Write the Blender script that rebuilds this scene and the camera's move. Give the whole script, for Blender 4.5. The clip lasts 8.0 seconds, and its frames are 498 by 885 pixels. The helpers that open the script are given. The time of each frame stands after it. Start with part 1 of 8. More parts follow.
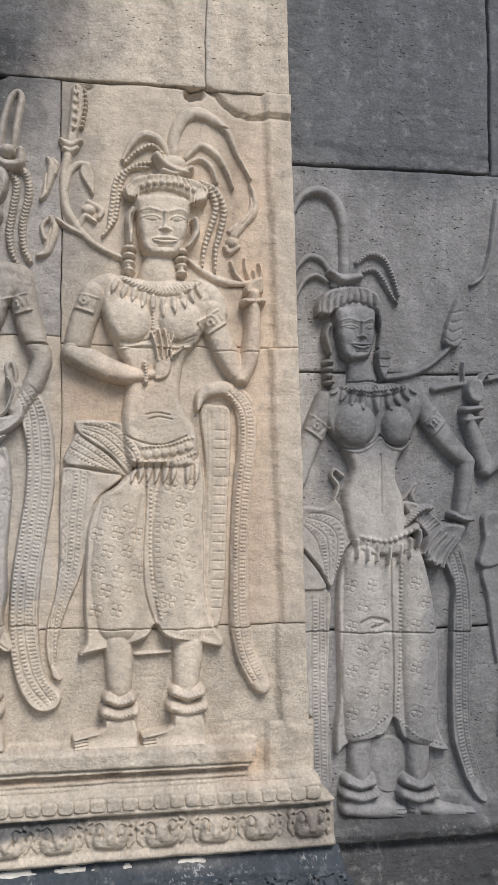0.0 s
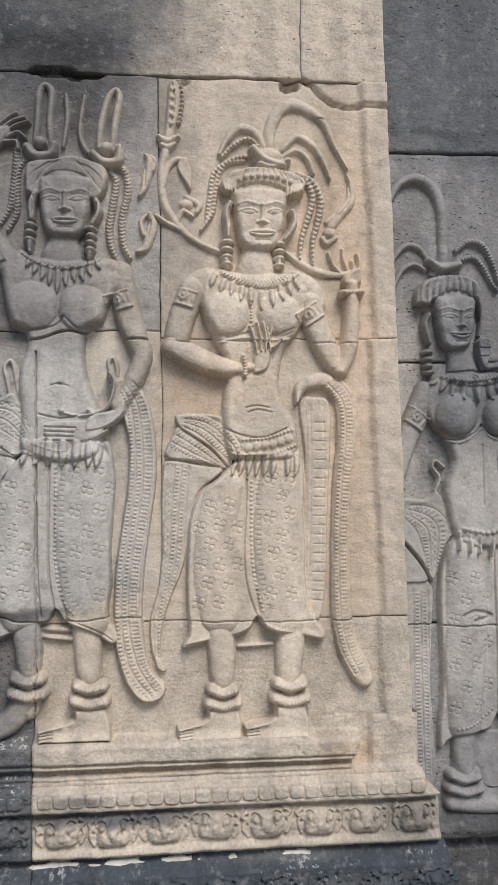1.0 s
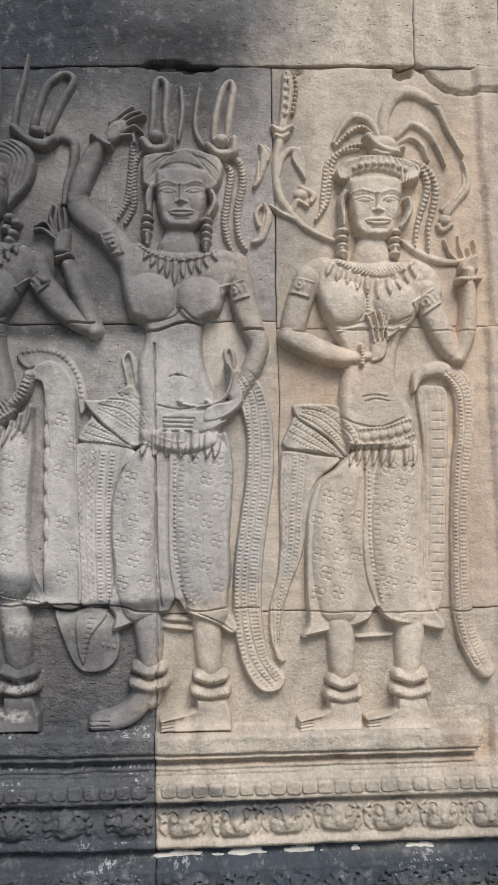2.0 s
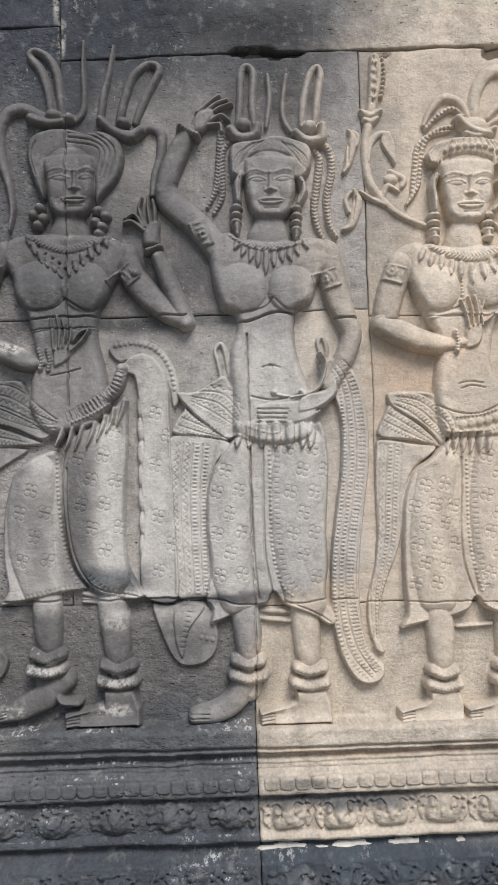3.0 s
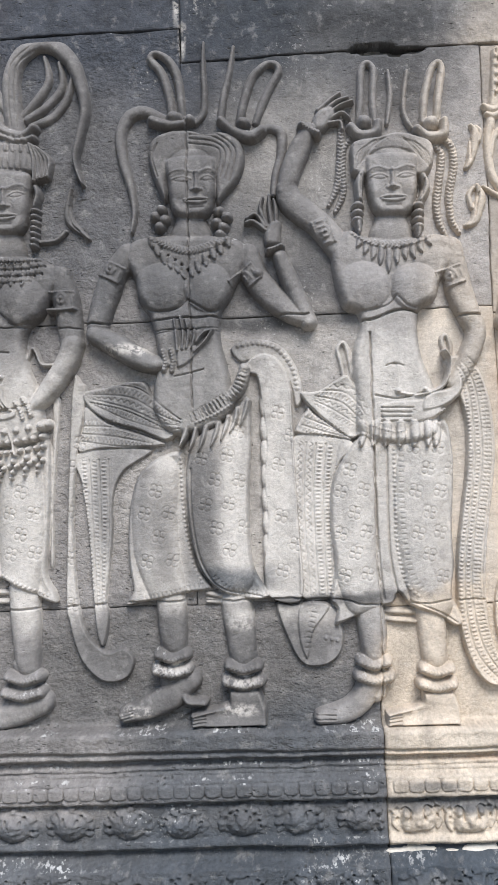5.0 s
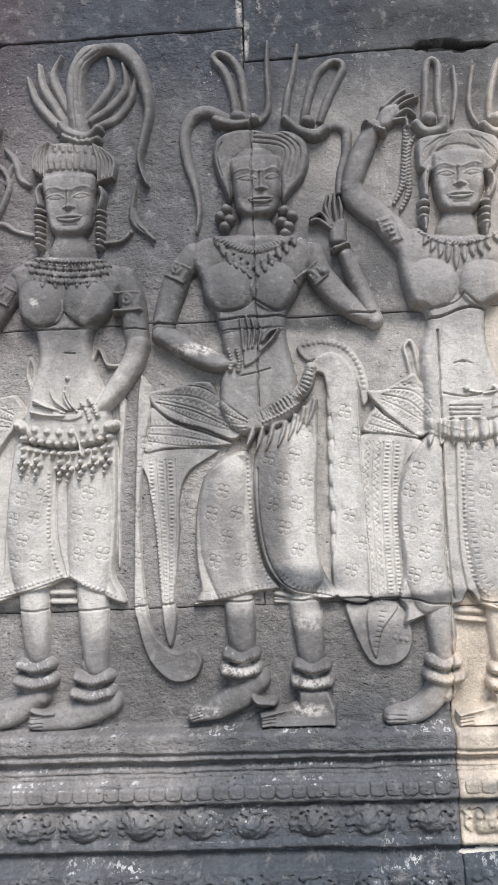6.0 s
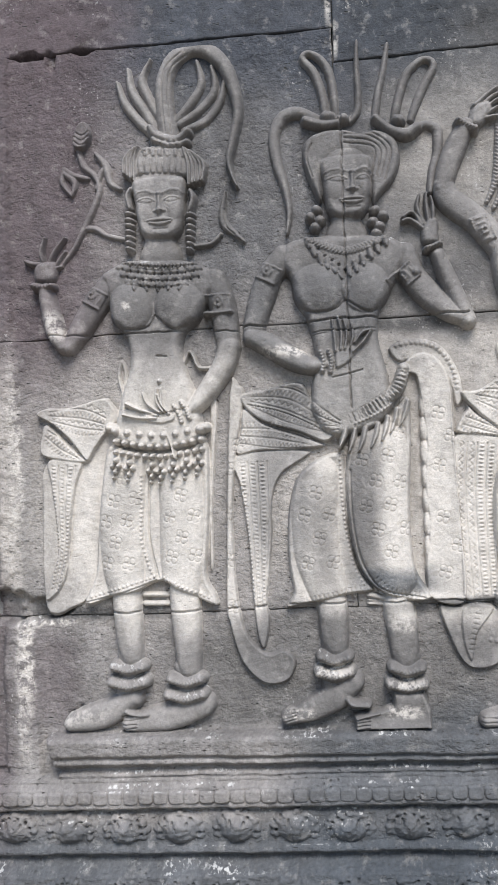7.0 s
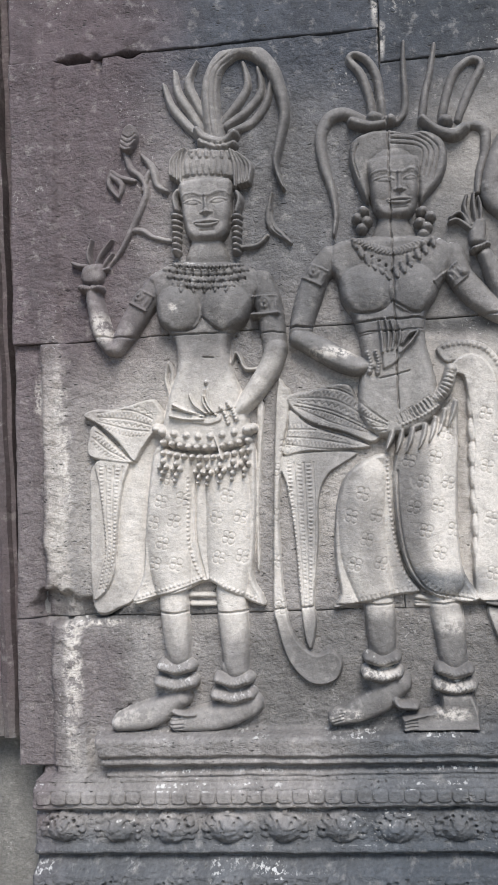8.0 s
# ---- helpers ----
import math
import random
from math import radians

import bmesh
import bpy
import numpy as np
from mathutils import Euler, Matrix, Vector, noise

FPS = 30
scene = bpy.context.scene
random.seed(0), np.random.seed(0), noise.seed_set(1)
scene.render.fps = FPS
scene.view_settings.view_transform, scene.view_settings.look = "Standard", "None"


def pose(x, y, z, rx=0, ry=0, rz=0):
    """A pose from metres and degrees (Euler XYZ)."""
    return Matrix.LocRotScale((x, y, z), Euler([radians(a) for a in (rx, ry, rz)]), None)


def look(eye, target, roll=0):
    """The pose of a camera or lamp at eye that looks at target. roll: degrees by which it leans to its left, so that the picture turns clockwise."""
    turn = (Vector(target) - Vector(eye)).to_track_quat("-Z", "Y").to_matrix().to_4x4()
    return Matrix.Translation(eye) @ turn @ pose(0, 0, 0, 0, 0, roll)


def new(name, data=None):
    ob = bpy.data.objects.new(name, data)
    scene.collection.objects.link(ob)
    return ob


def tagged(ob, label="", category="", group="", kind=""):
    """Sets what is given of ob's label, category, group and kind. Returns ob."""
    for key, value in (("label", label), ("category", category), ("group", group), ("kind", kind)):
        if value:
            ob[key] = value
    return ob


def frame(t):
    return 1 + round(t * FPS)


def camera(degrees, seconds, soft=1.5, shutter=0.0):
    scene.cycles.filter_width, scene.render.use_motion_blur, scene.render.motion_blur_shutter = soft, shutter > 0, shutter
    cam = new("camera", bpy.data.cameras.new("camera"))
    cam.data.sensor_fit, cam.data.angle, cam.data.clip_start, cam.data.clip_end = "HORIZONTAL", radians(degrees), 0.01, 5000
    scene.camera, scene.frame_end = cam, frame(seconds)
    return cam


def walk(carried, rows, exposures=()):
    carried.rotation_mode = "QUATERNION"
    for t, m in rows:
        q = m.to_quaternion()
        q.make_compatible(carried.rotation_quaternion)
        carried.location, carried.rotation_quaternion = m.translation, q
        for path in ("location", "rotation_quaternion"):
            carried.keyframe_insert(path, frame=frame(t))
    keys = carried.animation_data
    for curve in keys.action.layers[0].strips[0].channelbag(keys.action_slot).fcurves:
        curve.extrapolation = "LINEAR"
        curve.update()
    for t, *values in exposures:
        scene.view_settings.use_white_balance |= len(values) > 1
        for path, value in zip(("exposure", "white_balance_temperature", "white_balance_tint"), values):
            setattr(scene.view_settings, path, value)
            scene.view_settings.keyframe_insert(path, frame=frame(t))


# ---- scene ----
# ---- camera ----
cam = camera(27.53, 8.0)
ROWS = [
    (0.0, 0.5612, -1.9721, 1.4867, 92.511, 0.288, -10.907),
    (0.5, 0.5433, -1.9698, 1.4933, 92.166, 0.600, -8.041),
    (1.0, 0.5327, -1.9665, 1.4847, 92.190, 0.730, -6.115),
    (1.5, 0.4881, -1.9602, 1.4719, 92.311, 1.001, -3.823),
    (1.7, 0.4570, -1.9589, 1.4622, 92.465, 0.958, -3.250),
    (2.8, 0.3553, -1.9355, 1.4741, 91.669, 1.903, -0.919),
    (3.0, 0.3170, -1.9346, 1.4754, 91.631, 2.069, -0.536),
    (3.5, 0.2995, -1.9337, 1.4730, 91.680, 2.473, 0.054),
    (4.0, 0.2612, -1.9319, 1.4722, 91.870, 2.450, 1.199),
    (4.5, 0.2232, -1.9295, 1.4731, 91.901, 2.345, 2.273),
    (6.0, 0.1103, -1.9300, 1.4757, 92.000, 2.661, 4.031),
    (6.5, 0.0453, -1.9340, 1.4905, 91.783, 2.900, 5.652),
    (7.0, 0.0143, -1.9363, 1.4896, 91.936, 2.914, 6.344),
    (7.5, 0.0074, -1.9375, 1.4878, 92.036, 2.962, 6.848),
    (8.0, -0.0261, -1.9449, 1.4960, 91.930, 2.871, 7.753),
]
walk(cam, [(t, pose(x, y, z, rx, ry, rz)) for t, x, y, z, rx, ry, rz in ROWS],
     exposures=[(0.0, 0.40, 6300, 10), (1.5, 0.31, 6350, 10), (3.0, 0.48, 6300, 10), (4.0, 0.70, 6250, 10), (4.7, 0.88, 6150, 10), (6.0, 0.95, 6200, 10), (7.0, 1.04, 6220, 10), (8.0, 1.03, 6250, 10)])

# ---- daylight: bright overcast sky, soft sun over the courtyard ----
world = bpy.data.worlds.new("sky")
scene.world = world
world.use_nodes = True
wn = world.node_tree.nodes
sky = wn.new("ShaderNodeTexSky")
sky.sky_type = "NISHITA"
sky.sun_disc = False
sky.sun_elevation = radians(47)
sky.sun_rotation = radians(165)
world.node_tree.links.new(sky.outputs["Color"], wn["Background"].inputs["Color"])
wn["Background"].inputs["Strength"].default_value = 0.085
sun_data = bpy.data.lights.new("sun", "SUN")
sun_data.energy, sun_data.angle, sun_data.color = 2.3, radians(28), (1.0, 0.955, 0.90)
sun = new("sun", sun_data)
SUN_FROM = Vector((0.26, -1.0, 1.12))
sun.matrix_world = look(SUN_FROM * 10, (0, 0, 0))


# ---- materials ----
class Nodes:
    """Short hand for building a node tree."""

    def __init__(self, name):
        self.mat = bpy.data.materials.new(name)
        self.mat.use_nodes = True
        self.tree = self.mat.node_tree
        self.bsdf = self.tree.nodes["Principled BSDF"]
        self.pos = self.tree.nodes.new("ShaderNodeNewGeometry").outputs["Position"]

    def put(self, socket, value):
        if isinstance(value, bpy.types.NodeSocket):
            self.tree.links.new(value, socket)
        else:
            socket.default_value = value

    def math(self, op, a, b=0.0, c=0.0):
        n = self.tree.nodes.new("ShaderNodeMath")
        n.operation = op
        for s, v in zip(n.inputs, (a, b, c)):
            self.put(s, v)
        return n.outputs[0]

    def vec(self, op, a, b=(0, 0, 0), c=(0, 0, 0)):
        n = self.tree.nodes.new("ShaderNodeVectorMath")
        n.operation = op
        for s, v in zip(n.inputs, (a, b, c)):
            self.put(s, v)
        return n.outputs["Value"] if op == "LENGTH" else n.outputs[0]

    def noise(self, where, scale, detail=4.0, rough=0.55, colour=False):
        n = self.tree.nodes.new("ShaderNodeTexNoise")
        self.put(n.inputs["Vector"], where)
        n.inputs["Scale"].default_value, n.inputs["Detail"].default_value, n.inputs["Roughness"].default_value = scale, detail, rough
        return n.outputs["Color" if colour else "Fac"]

    def spots(self, where, scale):
        n = self.tree.nodes.new("ShaderNodeTexVoronoi")
        self.put(n.inputs["Vector"], where)
        n.inputs["Scale"].default_value = scale
        return n.outputs["Distance"]

    def ramp(self, value, lo, hi, a=0.0, b=1.0):
        n = self.tree.nodes.new("ShaderNodeMapRange")
        n.interpolation_type = "SMOOTHSTEP"
        for s, v in zip(n.inputs, (value, lo, hi, a, b)):
            self.put(s, v)
        return n.outputs["Result"]

    def mix(self, fac, a, b, kind="MIX"):
        n = self.tree.nodes.new("ShaderNodeMix")
        n.data_type, n.blend_type = "RGBA", kind
        self.put(n.inputs["Factor"], fac)
        for s, v in ((n.inputs[6], a), (n.inputs[7], b)):
            self.put(s, v if isinstance(v, bpy.types.NodeSocket) else (*v, 1.0))
        return n.outputs[2]

    def axes(self, v):
        n = self.tree.nodes.new("ShaderNodeSeparateXYZ")
        self.put(n.inputs[0], v)
        return n.outputs

    def bump(self, height, strength, distance, normal=None):
        n = self.tree.nodes.new("ShaderNodeBump")
        n.inputs["Strength"].default_value, n.inputs["Distance"].default_value = strength, distance
        self.put(n.inputs["Height"], height)
        if normal:
            self.put(n.inputs["Normal"], normal)
        return n.outputs[0]


BLACK, SOOT, GREY = (0.042, 0.042, 0.043), (0.098, 0.093, 0.090), (0.18, 0.172, 0.165)
LIME, BEIGE, OCHRE = (0.56, 0.52, 0.47), (0.588, 0.497, 0.394), (0.56, 0.39, 0.26)
PLUM, PALE, SLATE = (0.094, 0.073, 0.077), (0.45, 0.415, 0.37), (0.055, 0.064, 0.074)


def sandstone(name, ground, stains_and_shading, grain=1.0, lime=0.5, streak=1.0, pitted=1.0, crust=0.0, hewn=0.0):
    """Weathered sandstone. ground: its colour; over it lie patches of lichen, soot, lime wash or iron tint, and of
    painted shade or bounce light, each (x, z, half width, half height, softness, amount, colour), with ragged outlines."""
    k = Nodes(name)
    flat = k.vec("MULTIPLY", k.pos, (1, 0.35, 1))
    wob = k.vec("SUBTRACT", k.noise(flat, 2.6, 4, 0.6, True), (0.5, 0.5, 0.5))
    fine = k.vec("SUBTRACT", k.noise(flat, 23, 3, 0.6, True), (0.5, 0.5, 0.5))
    warped = k.vec("MULTIPLY_ADD", wob, (0.30, 0.0, 0.30), k.vec("MULTIPLY_ADD", fine, (0.06, 0.0, 0.06), k.pos))
    colour = k.mix(k.noise(flat, 5.0, 5), [c * 0.88 for c in ground], [c * 1.12 for c in ground])
    for x, z, rx, rz, soft, amount, tint in stains_and_shading:
        sway = min(0.30, 1.3 * min(rx, rz) + 0.04)
        ragged = k.vec("MULTIPLY_ADD", wob, (sway, 0.0, sway), k.vec("MULTIPLY_ADD", fine, (0.25 * sway, 0.0, 0.25 * sway), k.pos))
        off = k.vec("MULTIPLY", k.vec("SUBTRACT", ragged, (x, 0, z)), (1 / rx, 0, 1 / rz))
        x_, _, z_ = k.axes(k.vec("ABSOLUTE", off))
        far = k.math("POWER", k.math("ADD", k.math("POWER", x_, 4.0), k.math("POWER", z_, 4.0)), 0.25)
        fac = k.math("MULTIPLY", k.ramp(far, 1.0 - soft, 1.0 + soft, 1.0, 0.0), amount)
        if tint == LIME:
            fac = k.math("MULTIPLY", fac, k.ramp(k.noise(flat, 62, 4, 0.7), 0.42, 0.58))
        colour = k.mix(fac, colour, tint)
    # rain streaks
    runs = k.noise(k.vec("MULTIPLY", warped, (17, 2, 2.0)), 1.0, 4, 0.6)
    colour = k.mix(1.0, colour, k.mix(k.ramp(runs, 0.3, 0.7), [0.80] * 3, [1.14] * 3), "MULTIPLY")
    # lichen blotches, grain and pinholes
    blot = k.noise(flat, 38, 5, 0.65)
    colour = k.mix(k.ramp(blot, 0.52, 0.72, 0.0, 0.30), colour, (0.13, 0.125, 0.12))
    colour = k.mix(k.ramp(blot, 0.32, 0.46, 0.17, 0.0), colour, (0.50, 0.47, 0.43))
    speck = k.noise(flat, 170, 3, 0.7)
    colour = k.mix(1.0, colour, k.mix(k.ramp(speck, 0.28, 0.72), [1 - 0.17 * grain] * 3, [1 + 0.15 * grain] * 3), "MULTIPLY")
    limey = k.math("MULTIPLY", k.ramp(k.noise(flat, 7, 3), 0.54, 0.66), k.ramp(k.noise(flat, 150, 4, 0.7), 0.58, 0.66))
    colour = k.mix(k.math("MULTIPLY", limey, lime), colour, (0.72, 0.70, 0.66))
    pits = k.ramp(k.spots(k.vec("MULTIPLY_ADD", fine, (0.02, 0, 0.02), k.vec("MULTIPLY", flat, (0.6, 1, 1.25))), 105), 0.08, 0.26)
    gate = k.ramp(k.noise(flat, 21, 4, 0.65), 0.47, 0.60)
    pit = k.math("SUBTRACT", 1.0, k.math("MULTIPLY", k.math("SUBTRACT", 1.0, pits), k.math("MULTIPLY", gate, pitted)))
    colour = k.mix(k.math("SUBTRACT", 1.0, pit), colour, (0.05, 0.048, 0.045))
    # white crust of lichen on the ledges that catch rain
    up = k.axes(k.tree.nodes["Geometry"].outputs["Normal"])[2]
    crusty = k.math("MULTIPLY", k.ramp(up, 0.66, 0.88), k.math("MULTIPLY", k.ramp(k.noise(flat, 9, 3), 0.50, 0.62), k.ramp(k.noise(flat, 110, 4, 0.7), 0.52, 0.60)))
    colour = k.mix(k.math("MULTIPLY", crusty, crust), colour, (0.74, 0.73, 0.70))
    k.put(k.bsdf.inputs["Base Color"], colour)
    k.put(k.bsdf.inputs["Roughness"], k.ramp(blot, 0.3, 0.8, 0.72, 0.92))
    k.bsdf.inputs["Specular IOR Level"].default_value = 0.3
    # chisel streaks, grain and pits as relief
    turned = k.tree.nodes.new("ShaderNodeMapping")
    turned.inputs["Rotation"].default_value = (0, radians(-24), 0)
    turned.inputs["Scale"].default_value = (34, 34, 66)
    k.put(turned.inputs["Vector"], k.pos)
    chis = k.noise(turned.outputs[0], 1.0, 4, 0.65)
    n1 = k.bump(k.ramp(chis, 0.28, 0.46), 0.30 * streak, 0.0026)
    worn = k.noise(k.vec("MULTIPLY", k.pos, (58, 58, 74)), 1.0, 5, 0.7)
    n0 = k.bump(worn, 0.55 * (0.30 + 0.70 * streak), 0.0085, n1)
    hack = k.noise(k.vec("MULTIPLY", k.pos, (85, 85, 105)), 1.0, 3, 0.6)
    n0 = k.bump(k.ramp(hack, 0.22, 0.66), 0.42 * hewn, 0.008, n0)
    n2 = k.bump(k.noise(k.pos, 150, 3, 0.65), 0.26 * grain, 0.0034, n0)
    n3 = k.bump(pit, 0.9, 0.0022, n2)
    n4 = k.bump(blot, 0.35 * grain, 0.004, n3)
    k.put(k.bsdf.inputs["Normal"], n4)
    return k.mat


ROUGH = [
    (0.98, 1.62, 0.47, 1.15, 0.30, 0.95, BEIGE),
    (0.22, 1.50, 0.40, 0.26, 0.30, 0.50, PALE),
    (-0.45, 1.50, 0.16, 0.25, 0.35, 0.45, PALE),
    (-0.04, 2.12, 0.33, 0.32, 0.40, 0.80, (0.082, 0.081, 0.084)),
    (-0.06, 2.62, 0.60, 0.41, 0.28, 0.95, (0.048, 0.053, 0.064)),
    (0.28, 2.46, 0.26, 0.17, 0.45, 0.90, (0.040, 0.045, 0.052)),
    (0.48, 2.50, 0.18, 0.20, 0.60, 0.60, GREY),
    (0.37, 2.32, 0.13, 0.045, 0.60, 0.85, BLACK),
    (0.46, 2.22, 0.08, 0.07, 0.60, 0.60, SOOT),
    (-0.66, 2.56, 0.26, 0.30, 0.40, 0.80, PLUM),
    (0.21, 2.08, 0.12, 0.16, 0.60, 0.40, PALE),
    (0.10, 1.765, 0.22, 0.014, 0.70, 0.75, BLACK),
    (-0.70, 2.12, 0.25, 0.48, 0.40, 0.92, PLUM),
    (-0.73, 1.30, 0.06, 0.60, 0.45, 0.70, PLUM),
    (-0.672, 1.52, 0.018, 0.20, 0.70, 0.60, PALE),
    (-0.655, 1.13, 0.012, 0.14, 0.60, 0.80, LIME),
    (-0.60, 1.12, 0.05, 0.09, 0.60, 0.60, PLUM),
    (-0.03, 1.10, 0.36, 0.12, 0.25, 0.70, (0.10, 0.095, 0.09)),
    (0.25, 1.235, 0.16, 0.014, 0.60, 0.85, BLACK),
    (-0.50, 1.245, 0.16, 0.014, 0.60, 0.80, BLACK),
    # warm bounce light beside the beige figure and under its forearm, painted as ochre
    (0.95, 1.62, 0.05, 0.45, 0.60, 0.30, OCHRE),
    (0.62, 1.66, 0.10, 0.08, 0.60, 0.35, OCHRE),
    (-0.004, 2.41, 0.006, 0.05, 0.60, 0.70, LIME),
    (0.036, 2.41, 0.004, 0.03, 0.60, 0.80, LIME),
    (0.005, 2.32, 0.007, 0.03, 0.60, 0.75, LIME),
    (0.862, 2.46, 0.006, 0.19, 0.60, 0.6, LIME),
    (-0.60, 1.225, 0.05, 0.006, 0.60, 0.90, LIME),
    (-0.648, 1.15, 0.010, 0.07, 0.60, 0.85, LIME),
    (-0.652, 1.55, 0.012, 0.14, 0.60, 0.70, LIME),
    (-0.700, 1.67, 0.008, 0.03, 0.60, 0.60, LIME),
    (-0.67, 1.37, 0.022, 0.08, 0.60, 0.45, PALE),
]
BASE_STAINS = [
    (-0.16, 0.74, 0.60, 0.10, 0.22, 0.75, SLATE),
    (0.12, 0.87, 0.26, 0.18, 0.35, 0.72, SLATE),
]
WALL = sandstone("weathered_sandstone", (0.225, 0.210, 0.198), ROUGH + BASE_STAINS, lime=0.35, pitted=0.8, crust=0.6, grain=0.9, streak=0.9)
HEWN = sandstone("hewn_sandstone", (0.225, 0.210, 0.198), ROUGH + BASE_STAINS, lime=0.35, pitted=0.85, crust=0.6, grain=1.0, hewn=0.8)
CLEAN = sandstone("clean_sandstone", (0.510, 0.437, 0.350), [
    (0.47, 0.874, 0.16, 0.014, 0.60, 0.85, SLATE),
    (0.42, 0.905, 0.05, 0.010, 0.60, 0.60, SLATE),
    (1.02, 0.84, 0.07, 0.05, 0.60, 0.60, SOOT),
    (0.93, 0.965, 0.05, 0.03, 0.70, 0.45, OCHRE),
    (0.55, 0.955, 0.30, 0.006, 0.70, 0.40, OCHRE),
], lime=0.2, pitted=0.18)
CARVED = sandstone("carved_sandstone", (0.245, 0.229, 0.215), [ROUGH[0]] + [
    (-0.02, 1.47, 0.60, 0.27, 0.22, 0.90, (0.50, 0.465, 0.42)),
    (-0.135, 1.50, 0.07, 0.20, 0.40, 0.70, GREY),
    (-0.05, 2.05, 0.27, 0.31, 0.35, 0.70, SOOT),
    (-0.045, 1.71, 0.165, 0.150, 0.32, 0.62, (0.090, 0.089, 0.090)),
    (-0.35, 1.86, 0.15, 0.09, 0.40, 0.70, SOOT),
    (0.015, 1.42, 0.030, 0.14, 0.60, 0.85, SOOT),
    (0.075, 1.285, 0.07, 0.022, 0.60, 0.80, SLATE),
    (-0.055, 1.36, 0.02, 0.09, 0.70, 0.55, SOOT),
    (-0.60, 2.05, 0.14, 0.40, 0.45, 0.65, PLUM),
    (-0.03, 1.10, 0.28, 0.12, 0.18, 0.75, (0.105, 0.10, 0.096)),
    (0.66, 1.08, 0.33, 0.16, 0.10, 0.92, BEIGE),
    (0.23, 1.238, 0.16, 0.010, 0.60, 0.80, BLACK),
    # the same warm bounce painted on the carving: right side, below the forearm
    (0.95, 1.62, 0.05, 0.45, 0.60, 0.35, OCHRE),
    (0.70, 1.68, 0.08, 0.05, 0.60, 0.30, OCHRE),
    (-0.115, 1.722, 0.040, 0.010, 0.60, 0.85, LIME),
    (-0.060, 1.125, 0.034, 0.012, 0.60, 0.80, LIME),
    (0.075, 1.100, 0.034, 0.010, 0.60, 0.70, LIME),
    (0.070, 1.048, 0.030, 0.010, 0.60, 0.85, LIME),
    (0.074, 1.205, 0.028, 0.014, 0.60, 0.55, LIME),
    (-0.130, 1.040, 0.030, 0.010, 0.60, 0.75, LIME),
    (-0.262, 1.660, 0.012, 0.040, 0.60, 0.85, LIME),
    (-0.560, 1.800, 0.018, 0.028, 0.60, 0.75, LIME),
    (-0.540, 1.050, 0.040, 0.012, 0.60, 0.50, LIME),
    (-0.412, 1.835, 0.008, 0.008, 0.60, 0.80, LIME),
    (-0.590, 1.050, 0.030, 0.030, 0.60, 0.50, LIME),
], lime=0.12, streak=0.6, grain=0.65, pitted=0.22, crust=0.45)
GREYBLOCK = sandstone("grey_sandstone", (0.37, 0.338, 0.308), [(0.34, 2.24, 0.22, 0.13, 0.6, 0.8, SOOT), (0.12, 2.05, 0.21, 0.34, 0.4, 0.92, SOOT)] + ROUGH[1:], lime=0.35, pitted=0.5, crust=0.6, grain=0.9, streak=0.9)
PIER = sandstone("beige_sandstone", (0.560, 0.472, 0.376), [
    (0.575, 2.10, 0.055, 0.24, 0.70, 0.60, GREY),
    # two ochre patches paint the bounce light right of the figure and under its arm
    (0.95, 1.62, 0.05, 0.45, 0.60, 0.40, OCHRE),
    (0.64, 1.66, 0.06, 0.08, 0.60, 0.50, OCHRE),
    (0.90, 2.05, 0.09, 0.16, 0.60, 0.30, OCHRE),
    (0.46, 1.55, 0.09, 0.24, 0.50, 0.60, PALE),
    (0.545, 1.50, 0.012, 0.30, 0.60, 0.45, PALE),
], lime=0.25, pitted=0.10, grain=0.6, streak=0.8)
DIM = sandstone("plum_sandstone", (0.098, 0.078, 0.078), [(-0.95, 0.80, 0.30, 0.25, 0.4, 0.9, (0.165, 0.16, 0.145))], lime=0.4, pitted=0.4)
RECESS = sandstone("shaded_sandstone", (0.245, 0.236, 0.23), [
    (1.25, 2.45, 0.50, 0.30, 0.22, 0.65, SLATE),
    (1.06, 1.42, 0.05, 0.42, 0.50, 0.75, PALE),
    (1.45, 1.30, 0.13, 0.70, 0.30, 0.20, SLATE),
    # deep shadow of the recess base mouldings, put into the colour as black
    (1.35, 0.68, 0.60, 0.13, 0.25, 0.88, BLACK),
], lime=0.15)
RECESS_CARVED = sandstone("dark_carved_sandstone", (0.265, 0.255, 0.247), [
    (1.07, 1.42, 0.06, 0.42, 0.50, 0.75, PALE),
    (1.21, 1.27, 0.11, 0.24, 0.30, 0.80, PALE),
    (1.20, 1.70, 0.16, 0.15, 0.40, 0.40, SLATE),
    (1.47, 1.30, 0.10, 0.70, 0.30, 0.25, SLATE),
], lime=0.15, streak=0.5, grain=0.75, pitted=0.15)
EARTH = sandstone("trodden_earth", (0.22, 0.19, 0.15), [], lime=0.0)
SOOTED = sandstone("sooted_sandstone", SLATE, [
    (0.62, 0.70, 0.05, 0.03, 0.70, 0.75, GREY),
    (0.86, 0.71, 0.08, 0.03, 0.70, 0.60, GREY),
    (0.42, 0.71, 0.05, 0.03, 0.70, 0.60, GREY),
    (0.80, 0.79, 0.10, 0.012, 0.70, 0.60, GREY),
], lime=0.3, pitted=0.3, crust=0.4)



# ---- modelling helpers ----
def part(name, mesh, material, parent=None, label=""):
    """Links a mesh as one object, under a thing or a part if one is given."""
    ob = new(name, mesh)
    if material and not mesh.materials:
        mesh.materials.append(material)
    if parent:
        ob.parent = parent
    return tagged(ob, label)


